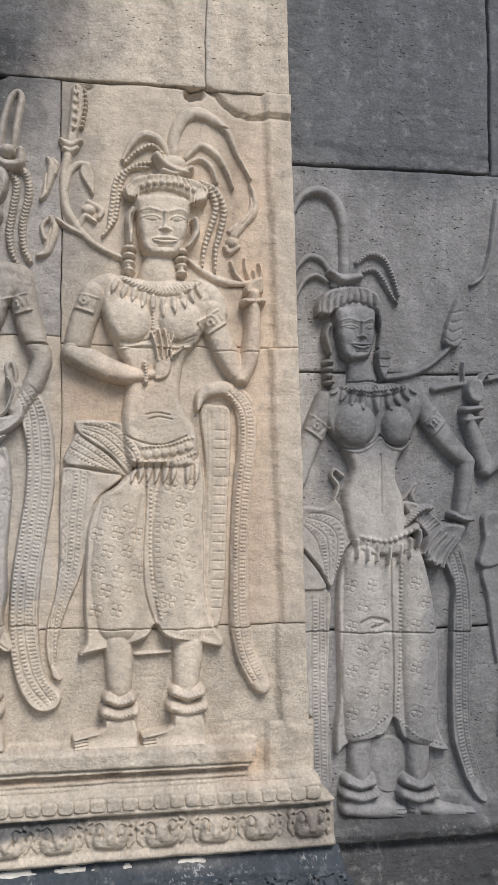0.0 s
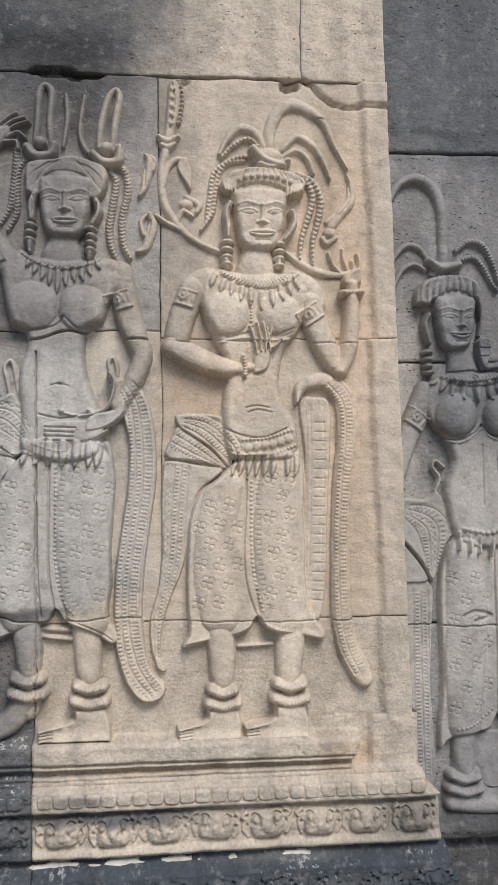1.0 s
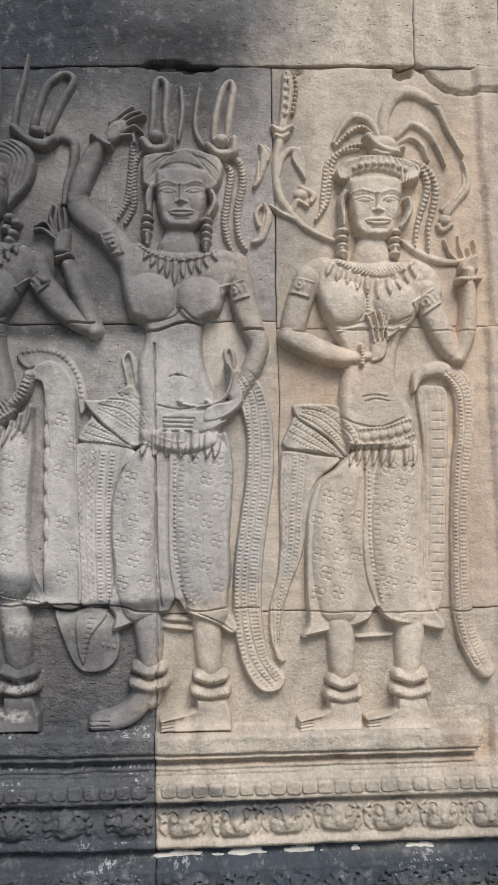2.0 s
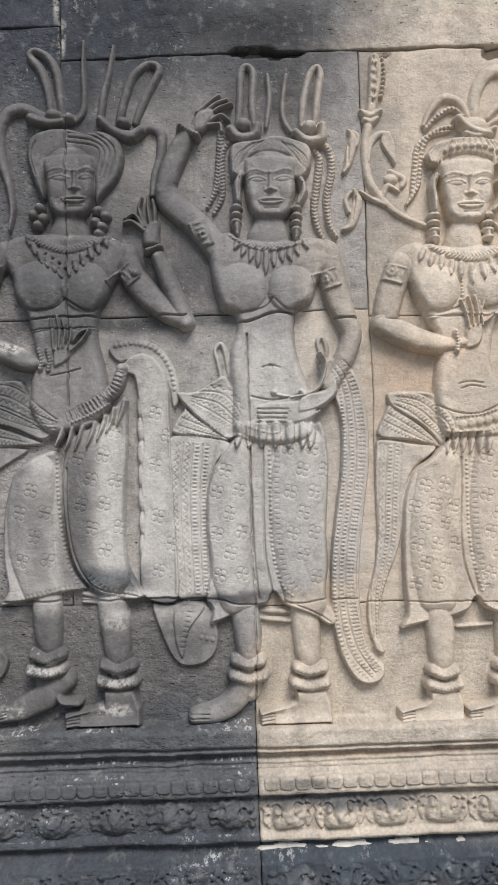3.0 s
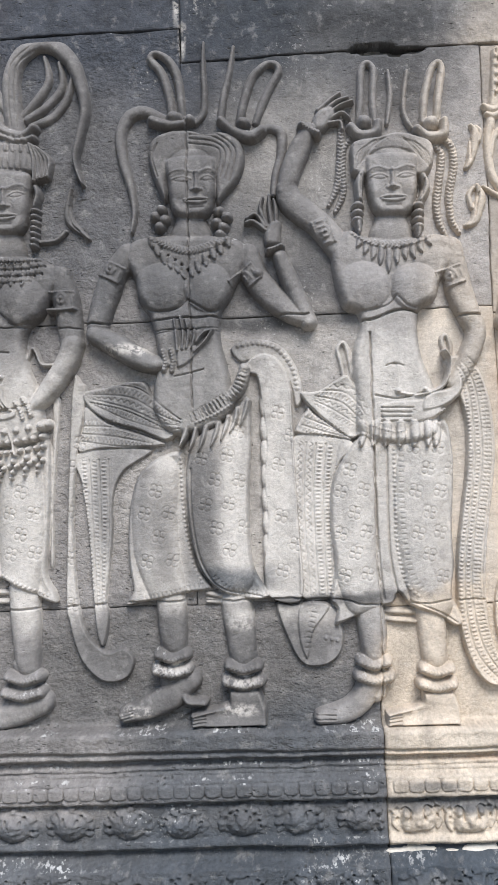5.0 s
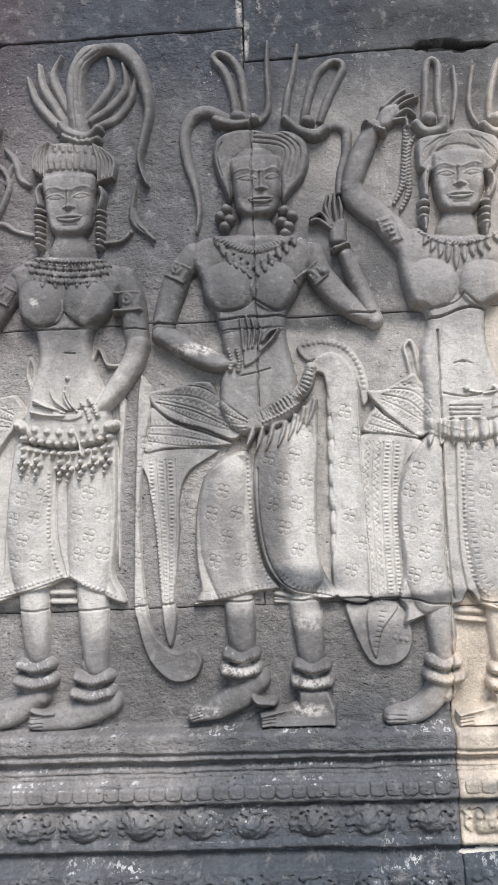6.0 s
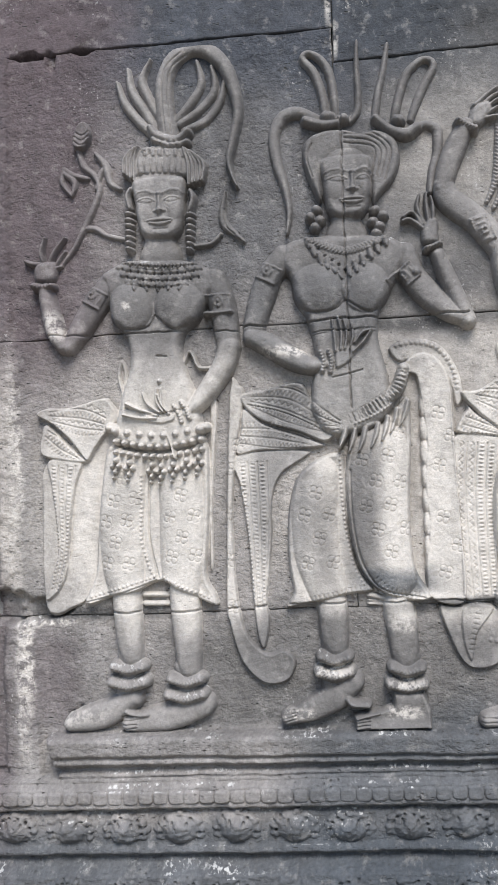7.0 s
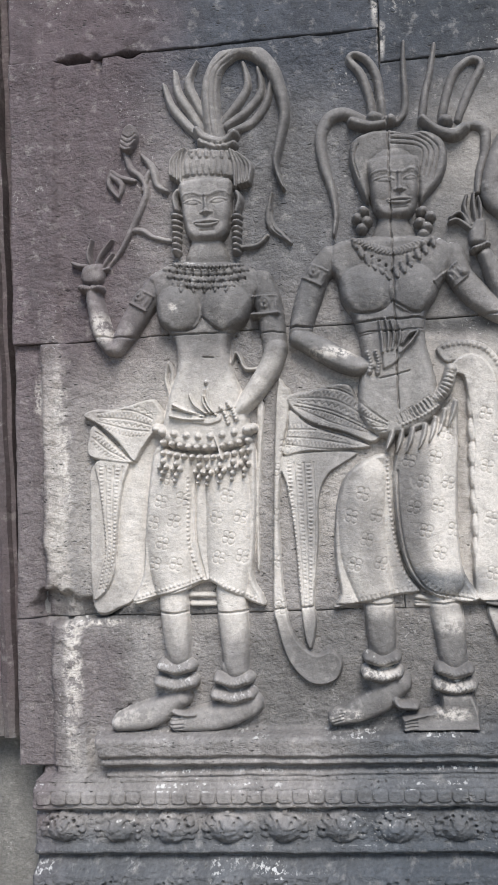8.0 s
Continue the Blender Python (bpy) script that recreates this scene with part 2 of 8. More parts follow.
def quads(name, verts, faces, smooth=True):
    mesh = bpy.data.meshes.new(name)
    v, f = np.asarray(verts, np.float32), np.asarray(faces, np.int32)
    mesh.vertices.add(len(v))
    mesh.vertices.foreach_set("co", v.ravel())
    mesh.loops.add(f.size)
    mesh.loops.foreach_set("vertex_index", f.ravel())
    mesh.polygons.add(len(f))
    mesh.polygons.foreach_set("loop_start", np.arange(0, f.size, 4, dtype=np.int32))
    mesh.polygons.foreach_set("loop_total", np.full(len(f), 4, np.int32))
    mesh.polygons.foreach_set("use_smooth", np.full(len(f), smooth, bool))
    mesh.update(calc_edges=True)
    return mesh


def value_noise(x, z, size, seed):
    """Smooth noise from -1 to 1 with lumps of that size (mm)."""
    grid = np.random.RandomState(seed).uniform(-1, 1, (64, 64))
    u, v = x / size, z / size
    i, j = np.floor(u).astype(int), np.floor(v).astype(int)
    a, b = u - i, v - j
    a, b = a * a * (3 - 2 * a), b * b * (3 - 2 * b)
    g = lambda m, n: grid[(i + m) % 64, (j + n) % 64]
    return (g(0, 0) * (1 - a) + g(1, 0) * a) * (1 - b) + (g(0, 1) * (1 - a) + g(1, 1) * a) * b


def curve_through(points, step=5.0, closed=False):
    """A smooth curve (Catmull-Rom) through rows of numbers, x and z first."""
    p = np.asarray(points, float)
    n = len(p)
    if n < 3 and not closed:
        k = max(2, int(np.hypot(*(p[1] - p[0])[:2]) / step) + 1)
        return p[0] + (p[-1] - p[0]) * np.linspace(0, 1, k)[:, None]
    out = []
    for i in range(n if closed else n - 1):
        a, b, c, d = (p[(i + o) % n] if closed else p[min(max(i + o, 0), n - 1)] for o in (-1, 0, 1, 2))
        k = max(2, int(np.hypot(*(c - b)[:2]) / step) + 1)
        t = np.linspace(0, 1, k, endpoint=False)[:, None]
        out.append(0.5 * (2 * b + (c - a) * t + (2 * a - 5 * b + 4 * c - d) * t**2 + (3 * b - a - 3 * c + d) * t**3))
    if not closed:
        out.append(p[-1:])
    return np.concatenate(out)


class Relief:
    """A carving that stands out of a wall: heights in mm over a grid of x and z in mm, worked with chisel strokes."""

    def __init__(self, x0, z0, x1, z1, step=1.8):
        self.step = step
        self.xs, self.zs = np.arange(x0, x1, step), np.arange(z0, z1, step)
        self.x, self.z = np.meshgrid(self.xs, self.zs)
        self.h = np.full(self.x.shape, -7.0)

    def window(self, pts, margin):
        lo, hi = np.min(pts[:, :2], 0) - margin, np.max(pts[:, :2], 0) + margin
        i0, i1 = np.searchsorted(self.zs, (lo[1], hi[1]))
        j0, j1 = np.searchsorted(self.xs, (lo[0], hi[0]))
        return slice(i0, i1), slice(j0, j1)

    def lay(self, w, height, how):
        if how == "add":
            self.h[w] += np.where(self.h[w] > -2, np.maximum(height, 0), 0)
        elif how == "cut":
            self.h[w] -= np.where(self.h[w] > 0, np.maximum(height, 0), 0)
        else:
            self.h[w] = np.maximum(self.h[w], height)

    def tube(self, points, h, how="max", power=0.5, rope=0.0, amp=1.8, base=0.0):
        """A round limb along points (x, z, radius)."""
        p = curve_through(points, 4.0)
        w = self.window(p, p[:, 2].max() + 6)
        x, z = self.x[w], self.z[w]
        if not x.size:
            return
        best, dist, along, s = np.full(x.shape, 1e9), np.zeros(x.shape), np.zeros(x.shape), 0.0
        rad = np.ones(x.shape)
        for a, b in zip(p[:-1], p[1:]):
            dx, dz = b[0] - a[0], b[1] - a[1]
            ln = math.hypot(dx, dz) + 1e-9
            t = np.clip(((x - a[0]) * dx + (z - a[1]) * dz) / ln**2, 0, 1)
            r = a[2] + (b[2] - a[2]) * t
            d = np.hypot(x - a[0] - t * dx, z - a[1] - t * dz)
            q = d / r
            near = q < best
            best[near], dist[near], along[near], rad[near] = q[near], d[near], s + (t * ln)[near], r[near]
            s += ln
        top = h * np.maximum(1 - best**2, 0) ** power
        if rope:
            top = top + amp * np.cos(2 * math.pi * (along + 0.7 * dist) / rope) * (best < 0.92)
        self.lay(w, np.where(best < 1, base + top, (base > 0) * 0 - (dist - rad) * 2.5 if how == "max" else 0), how)

    def blob(self, x, z, rx, rz, h, how="max", turn=0.0, power=0.5, base=0.0):
        """A rounded boss."""
        w = self.window(np.array([[x, z]]), max(rx, rz) + 5)
        c, s = math.cos(radians(turn)), math.sin(radians(turn))
        u, v = self.x[w] - x, self.z[w] - z
        q = ((u * c + v * s) / rx) ** 2 + ((v * c - u * s) / rz) ** 2
        self.lay(w, np.where(q < 1, base + h * np.maximum(1 - q, 0) ** power, -(np.sqrt(q) - 1) * min(rx, rz) * 2.5 if how == "max" else 0), how)

    def inside(self, poly, w):
        x, z = self.x[w], self.z[w]
        odd, d2 = np.zeros(x.shape, bool), np.full(x.shape, 1e9)
        for a, b in zip(poly, np.roll(poly, -1, 0)):
            dx, dz = b[0] - a[0], b[1] - a[1]
            if dz:
                odd ^= ((a[1] > z) != (b[1] > z)) & (x < dx * (z - a[1]) / dz + a[0])
            t = np.clip(((x - a[0]) * dx + (z - a[1]) * dz) / (dx * dx + dz * dz + 1e-9), 0, 1)
            d2 = np.minimum(d2, (x - a[0] - t * dx) ** 2 + (z - a[1] - t * dz) ** 2)
        return odd, np.sqrt(d2)

    def plate(self, points, h, edge=5.0, dome=0.0, wide=40.0, how="max", smooth=True):
        """A flat or swelling form with that outline."""
        p = curve_through([q[:2] for q in points], 9.0, True) if smooth else np.asarray(points, float)[:, :2]
        w = self.window(p, 6)
        odd, d = self.inside(p, w)
        top = h * np.sqrt(np.minimum(d / edge, 1) * (2 - np.minimum(d / edge, 1)))
        k = np.minimum(d / wide, 1)
        top = top + dome * np.sqrt(k * (2 - k))
        self.lay(w, np.where(odd, top, -d * 2.5 if how == "max" else 0), how)

    def groove(self, points, width, depth):
        """A cut line."""
        p = np.asarray(points, float)[:, :2]
        self.tube(np.c_[p, np.full(len(p), width / 2)], depth, "cut", 1.0)

    def beads(self, points, r, gap, h, how="add"):
        """A string of beads."""
        p = curve_through([q[:2] for q in points], 2.0)
        s = np.r_[0, np.cumsum(np.hypot(*np.diff(p, axis=0).T))]
        for d in np.arange(gap / 2, s[-1], gap):
            self.blob(np.interp(d, s, p[:, 0]), np.interp(d, s, p[:, 1]), r, r, h, how)

    def hatch(self, points, width, gap, depth):
        """Short cuts across a band that follows points."""
        p = curve_through([q[:2] for q in points], 2.0)
        s = np.r_[0, np.cumsum(np.hypot(*np.diff(p, axis=0).T))]
        for d in np.arange(gap, s[-1] - gap, gap):
            x, z = np.interp(d, s, p[:, 0]), np.interp(d, s, p[:, 1])
            tx, tz = np.interp(d + 2, s, p[:, 0]) - x, np.interp(d + 2, s, p[:, 1]) - z
            n = math.hypot(tx, tz) + 1e-9
            u, v = -tz / n * width / 2, tx / n * width / 2
            self.groove([(x - u, z - v), (x + u, z + v)], 3.4, depth)

    def weave(self, points, rows, depth=2.6, pitch=7.5):
        """Woven ornament along a band (x, z, half width): across it one row for each letter, d dots, z zigzag, h hatching, o rings, l a line."""
        p = curve_through(points, 5.0)
        w = self.window(p, p[:, 2].max() + 4)
        x, z = self.x[w], self.z[w]
        best, side, along, wide, s = np.full(x.shape, 1e9), np.zeros(x.shape), np.zeros(x.shape), np.ones(x.shape), 0.0
        for a, b in zip(p[:-1], p[1:]):
            dx, dz = b[0] - a[0], b[1] - a[1]
            ln = math.hypot(dx, dz) + 1e-9
            raw = ((x - a[0]) * dx + (z - a[1]) * dz) / ln**2
            t = np.clip(raw, 0, 1)
            d = np.hypot(x - a[0] - t * dx, z - a[1] - t * dz)
            near = d < best
            best[near] = d[near]
            side[near] = (((x - a[0]) * dz - (z - a[1]) * dx) / ln)[near]
            along[near], wide[near] = s + (t * ln)[near], (a[2] + (b[2] - a[2]) * t)[near]
            s += ln
        v = (side / wide + 1) / 2 * len(rows)
        inside = (best < wide) & (along > 1) & (along < s - 1)
        k = np.clip(v.astype(int), 0, len(rows) - 1)
        c = v - k - 0.5
        mm = c * 2 * wide / len(rows)
        half = wide / len(rows)
        cut = np.zeros(x.shape)
        code = np.array([ord(q) for q in rows])[k]
        ph = along / pitch
        cut += (code == ord("l")) * np.exp(-((mm / 1.3) ** 2)) * depth * 1.2
        cut -= (code == ord("d")) * np.maximum(np.cos(2 * math.pi * ph), -0.5) * np.exp(-((mm / (0.75 * half)) ** 4)) * depth * 0.9
        tri = np.abs((ph * 0.6) % 1 - 0.5) * 4 - 1
        cut += (code == ord("z")) * np.exp(-(((c * 2.2 - tri * 0.8) / 0.42) ** 2)) * depth
        cut += (code == ord("h")) * np.exp(-((np.sin(math.pi * (ph + 0.25 * c)) / 0.45) ** 2)) * depth * (np.abs(c) < 0.42)
        ring = np.hypot(mm, ((along / (2.2 * half + 1)) % 1 - 0.5) * (2.2 * half + 1)) - 0.66 * half
        cut += (code == ord("o")) * np.exp(-((ring / 1.2) ** 2)) * depth
        edge = np.exp(-((np.minimum(v, len(rows) - v) * 2 * wide / len(rows) / 1.2) ** 2))
        wear = 0.75 + 0.35 * value_noise(x, z, 30, 71)
        self.h[w] -= np.where(inside & (self.h[w] > 3), np.clip((cut + edge * depth * 0.6) * wear, -3.5, 4), 0)

    def flowers(self, points, gap, r, depth=2.2, seed=1):
        """Four-petalled flowers cut into the cloth within an outline."""
        p = np.asarray(points, float)[:, :2]
        lo, hi = p.min(0), p.max(0)
        rnd = random.Random(seed)
        rows = 0
        z = lo[1] + gap * 0.6
        while z < hi[1]:
            x = lo[0] + gap * (0.35 + 0.5 * (rows % 2))
            while x < hi[0]:
                cx, cz = x + rnd.uniform(-3, 3), z + rnd.uniform(-3, 3)
                odd = False
                for a, b in zip(p, np.roll(p, -1, 0)):
                    if (a[1] > cz) != (b[1] > cz) and cx < (b[0] - a[0]) * (cz - a[1]) / (b[1] - a[1]) + a[0]:
                        odd = not odd
                if odd:
                    for q in range(4):
                        px, pz = cx + r * 0.6 * math.cos(q * math.pi / 2 + 0.5), cz + r * 0.6 * math.sin(q * math.pi / 2 + 0.5)
                        ring = [(px + r * 0.5 * math.cos(e), pz + r * 0.5 * math.sin(e)) for e in np.linspace(0, 6.283, 9)]
                        self.groove(ring, 2.4, depth * 1.15)
                x += gap
            z += gap * 0.95
            rows += 1

    def face(self, x, z, w, t, lean=0.0, smile=0.0):
        """A calm carved face, x and z its middle, w half its breadth and t half its height; lean turns it, smile lifts the mouth."""
        at = lambda u, v: (x + w * (u + lean * (1 - u * u)), z + v * t)
        row = lambda *pts: [(*at(u, v), r * w) for u, v, r in pts]
        self.plate([(x - w, z + 0.15 * t), (x - 0.95 * w, z + t), (x + 0.95 * w, z + t), (x + w, z + 0.15 * t), (x + 0.93 * w, z - 0.35 * t),
                    (x + 0.74 * w, z - 0.80 * t), (x + 0.34 * w, z - 1.02 * t), (x - 0.34 * w, z - 1.02 * t), (x - 0.74 * w, z - 0.80 * t), (x - 0.93 * w, z - 0.35 * t)], 36, 15, 15, 0.95 * w)
        self.blob(x, z + 0.74 * t, 1.04 * w, 0.60 * t, 14, base=25, power=0.5)
        for q in (-1, 1):
            self.blob(*at(q * 0.50, 0.29), 0.40 * w, 0.15 * t, 2.6, "cut", power=1)
            self.blob(*at(q * 0.62, -0.12), 0.34 * w, 0.30 * t, 3.5, "add", power=1)
            self.blob(*at(q * 0.50, 0.235), 0.31 * w, 0.10 * t, 3.4, "add", power=0.9)
            self.tube(row((q * 0.18, 0.20, 0.035), (q * 0.36, 0.30, 0.05), (q * 0.58, 0.315, 0.05), (q * 0.84, 0.23, 0.035)), 1.7, "add", 0.8)
            self.groove([at(q * 0.20, 0.185), at(q * 0.38, 0.262), at(q * 0.58, 0.272), at(q * 0.80, 0.215)], 2.4, 2.0)
            self.groove([at(q * 0.20, 0.175), at(q * 0.48, 0.135), at(q * 0.78, 0.195)], 2.4, 1.5)
            self.tube(row((q * 0.02, 0.40, 0.055), (q * 0.22, 0.455, 0.06), (q * 0.50, 0.525, 0.06), (q * 0.74, 0.50, 0.055), (q * 0.92, 0.42, 0.035)), 1.9, "add", 0.9)
            self.blob(*at(q * 0.155, -0.115), 0.12 * w, 0.06 * t, 4.0, "add", power=0.8)
            self.groove([at(q * 0.29, -0.06), at(q * 0.33, -0.14)], 2.4, 1.8)
        self.tube(row((0, 0.42, 0.10), (0, 0.20, 0.085), (0, 0.0, 0.12), (0, -0.12, 0.14)), 6.5, "add", 0.8)
        self.blob(*at(0, -0.095), 0.13 * w, 0.085 * t, 4.0, "add", power=0.8)
        self.tube(row((-0.46, -0.43 + smile, 0.04), (-0.26, -0.40 + 0.4 * smile, 0.07), (-0.09, -0.385, 0.075), (0, -0.39, 0.07), (0.09, -0.385, 0.075), (0.26, -0.40 + 0.4 * smile, 0.07), (0.46, -0.43 + smile, 0.04)), 4.6, "add", 0.8)
        self.tube(row((-0.40, -0.485 + smile, 0.05), (-0.20, -0.512 + 0.3 * smile, 0.085), (0, -0.52, 0.095), (0.20, -0.512 + 0.3 * smile, 0.085), (0.40, -0.485 + smile, 0.05)), 4.8, "add", 0.8)
        self.groove([at(-0.43, -0.443 + 0.8 * smile), at(-0.20, -0.455 + 0.2 * smile), at(0, -0.45), at(0.20, -0.455 + 0.2 * smile), at(0.43, -0.443 + 0.8 * smile)], 2.4, 3.4)
        self.groove([at(-0.26, -0.675), at(0, -0.69), at(0.26, -0.675)], 4.6, 2.4)
        self.blob(*at(0, -0.82), 0.34 * w, 0.15 * t, 4.0, "add", power=0.8)

    def armlet(self, x0, z0, x1, z1, r):
        """A jewelled band round an arm that is already there: rims, a row of beads and a pointed boss."""
        cx, cz, r = (x0 + x1) / 2, (z0 + z1) / 2, r + 3
        ln = math.hypot(x1 - x0, z1 - z0)
        ux, uz = (x1 - x0) / ln, (z1 - z0) / ln
        w = self.window(np.array([[cx, cz]]), 48)
        x, z = self.x[w] - cx, self.z[w] - cz
        a, b = x * ux + z * uz, -x * uz + z * ux
        on = (np.abs(a) < ln / 2 + 5) & (np.abs(b) < r) & (self.h[w] > 12)
        rim = np.exp(-(((np.abs(b) - r + 2.2) / 1.9) ** 2)) * 3.2 * (0.7 + 0.3 * np.cos(2 * math.pi * a / 5.5))
        mid = np.maximum(np.cos(math.pi * a / 5.2), -0.2) * np.exp(-((b / (0.42 * r)) ** 4)) * 2.4
        self.h[w] += np.where(on, 4.0 + rim + mid, 0)
        up = 1 if ux > 0 else -1
        for rx, rz, tall, how in ((11, 13, 5, "add"), (6.5, 8, 3, "cut"), (3, 4, 4, "add")):
            self.blob(cx - up * uz * 4, cz + up * ux * 4, rx, rz, tall, how, power=0.6)

    def foot(self, toe, heel, sole, ankle, top, h=44):
        """A foot seen from the side, toe and heel along x."""
        d = 1 if heel > toe else -1
        self.plate([(toe, sole), (toe, sole + 27), (toe + d * 12, sole + 31), (toe + d * 48, sole + 37), (ankle - d * 30, sole + 44), (ankle - d * 28, top), (ankle + d * 29, top),
                    (heel - d * 1, sole + 34), (heel, sole)], h, 6, 7, 24, smooth=False)
        self.tube([(toe + d * 4, sole + 27, 6), (toe + d * 18, sole + 31, 8), (toe + d * 44, sole + 34, 5)], 6, "add", 0.7)
        for q in range(4):
            self.groove([(toe - d * 2, sole + 21 - 6 * q), (toe + d * 12, sole + 22 - 6 * q), (toe + d * 28, sole + 23 - 6 * q)], 2.6, 5)

    def joint(self, points, width=3.5, depth=5.0):
        """Where a joint of the masonry runs through the carving."""
        p = np.asarray(points, float)
        q = curve_through(np.c_[p, np.zeros(len(p))], 14.0)
        n = np.random.RandomState(len(p) + int(abs(p[0, 0])))
        q[:, :2] += n.uniform(-1.3, 1.3, (len(q), 2))
        self.groove(q[:, :2], width, depth)

    def finish(self, name, y, material, label, category, group="", worn=1.2, soften=1, deep=0.76, crisp=1.12):
        """Wears the surface and makes it one mesh, set against the wall at y (m)."""
        h = self.h
        body = np.maximum(h, 0)
        for axis in (0, 1, 0, 1):
            pad = [(0, 0), (0, 0)]
            pad[axis] = (8, 7)
            run = np.cumsum(np.pad(body, pad, mode="edge"), axis)
            body = (run[15:] - np.r_[run[:1] * 0, run[:-16]]) / 15 if axis == 0 else (run[:, 15:] - np.c_[run[:, :1] * 0, run[:, :-16]]) / 15
        h = np.where(h > 0, np.maximum(deep * body + crisp * (h - body), 1.5), h)
        for _ in range(soften):
            pad = np.pad(h, 1, mode="edge")
            blur = (pad[:-2, 1:-1] + pad[2:, 1:-1] + pad[1:-1, :-2] + pad[1:-1, 2:] + 2 * h) / 6
            h = 0.62 * h + 0.38 * blur
        h = h + worn * (0.6 * value_noise(self.x, self.z, 21, 3) + 0.35 * value_noise(self.x, self.z, 8, 4) + 0.3 * value_noise(self.x, self.z, 55, 5))
        up = h > -2.5
        cell = up[:-1, :-1] | up[1:, :-1] | up[:-1, 1:] | up[1:, 1:]
        i, j = np.nonzero(cell)
        n = h.shape[1]
        f = np.stack([i * n + j, i * n + j + 1, (i + 1) * n + j + 1, (i + 1) * n + j], 1)
        used, back = np.unique(f.ravel(), return_inverse=True)
        v = np.stack([self.x.ravel()[used] / 1000, y - np.maximum(h.ravel()[used], -4) / 1000, self.z.ravel()[used] / 1000], 1)
        mesh = quads(name, v, back.reshape(-1, 4))
        return tagged(part(name, mesh, material), label, category, group)


def stone_block(name, parent, x0, z0, x1, z1, y, depth, material, seed, step=6.0, proud=None, rough=1.3, foot=(0, 0), arris=3.2):
    """One ashlar: a dressed front with worn, chipped edges, and sides going back into the wall. Millimetres, y and depth in m."""
    xs = np.r_[x0, x0 + 2, np.arange(x0 + step, x1 - step / 2, step), x1 - 2, x1]
    zs = np.r_[z0, z0 + 2, np.arange(z0 + step, z1 - step / 2, step), z1 - 2, z1]
    x, z = np.meshgrid(xs, zs)
    d = np.minimum(np.minimum(x - x0, x1 - x), np.minimum(z - z0, z1 - z))
    ragged = 3 + 3 * value_noise(x + 900 * seed, z, 26, seed + 7)
    k = np.clip(d / np.maximum(ragged, 2), 0, 1)
    h = -(arris * (1 - np.sqrt(k * (2 - k)))) + rough * (value_noise(x, z, 34, seed) * 0.7 + value_noise(x, z, 120, seed + 1) + 0.75 * value_noise(x, z, 15, seed + 2) + 0.5 * value_noise(x * 0.6, z, 22, seed + 3))
    if proud is not None:
        h = h + proud(x, z)
    low = (z1 - z) / (z1 - z0)
    x = x + low * (foot[0] * (x1 - x) + foot[1] * (x - x0)) / (x1 - x0)
    x, z = x + 2.2 * value_noise(x, z, 95, 81) + 0.8 * value_noise(x, z, 24, 82), z + 2.4 * value_noise(x, z, 110, 83) + 1.0 * value_noise(x, z, 27, 84)
    m, n = x.shape
    v = [np.stack([x.ravel() / 1000, y - h.ravel() / 1000, z.ravel() / 1000], 1)]
    idx = np.arange(m * n).reshape(m, n)
    f = [np.stack([idx[:-1, :-1], idx[:-1, 1:], idx[1:, 1:], idx[1:, :-1]], -1).reshape(-1, 4)]
    rim = np.r_[idx[0, :], idx[1:, -1], idx[-1, -2::-1], idx[-2:0:-1, 0]]
    back = v[0][rim].copy()
    back[:, 1] = y + depth
    v.append(back)
    b = np.arange(len(rim)) + m * n
    f.append(np.stack([rim, b, np.roll(b, -1), np.roll(rim, -1)], 1))
    mesh = quads(name, np.concatenate(v), np.concatenate(f))
    return part(name, mesh, material, parent)


def holder(name, label, category="wall", kind="structure"):
    return tagged(new(name), label, category, kind=kind)


# ---- the masonry ----
ground_mesh = quads("ground", [(-400, -400, 0), (400, -400, 0), (400, 400, 0), (-400, 400, 0)], [(0, 1, 2, 3)], False)
tagged(part("ground", ground_mesh, EARTH), "bare trodden earth before the temple wall", "ground", kind="structure")


NOTCHES = [(0.372, 2.279, 0.042, 0.008, 48), (0.415, 2.274, 0.028, 0.006, 38), (0.45, 2.276, 0.022, 0.005, 14), (0.835, 2.266, 0.022, 0.013, 22), (-0.60, 2.343, 0.030, 0.008, 26),
           (-0.555, 2.333, 0.012, 0.022, 14), (-0.488, 2.344, 0.022, 0.006, 18), (-0.675, 1.262, 0.045, 0.034, 34), (-0.60, 1.252, 0.055, 0.020, 26),
           (-0.635, 1.010, 0.018, 0.016, 16), (-0.560, 1.052, 0.010, 0.004, 12), (-0.545, 1.060, 0.005, 0.006, 12), (0.62, 2.268, 0.02, 0.005, 10),
           (-0.665, 1.235, 0.05, 0.008, 20)]


CRACK = [(862, 2277), (880, 2268), (893, 2250), (915, 2233), (950, 2224), (985, 2228), (1035, 2226)]


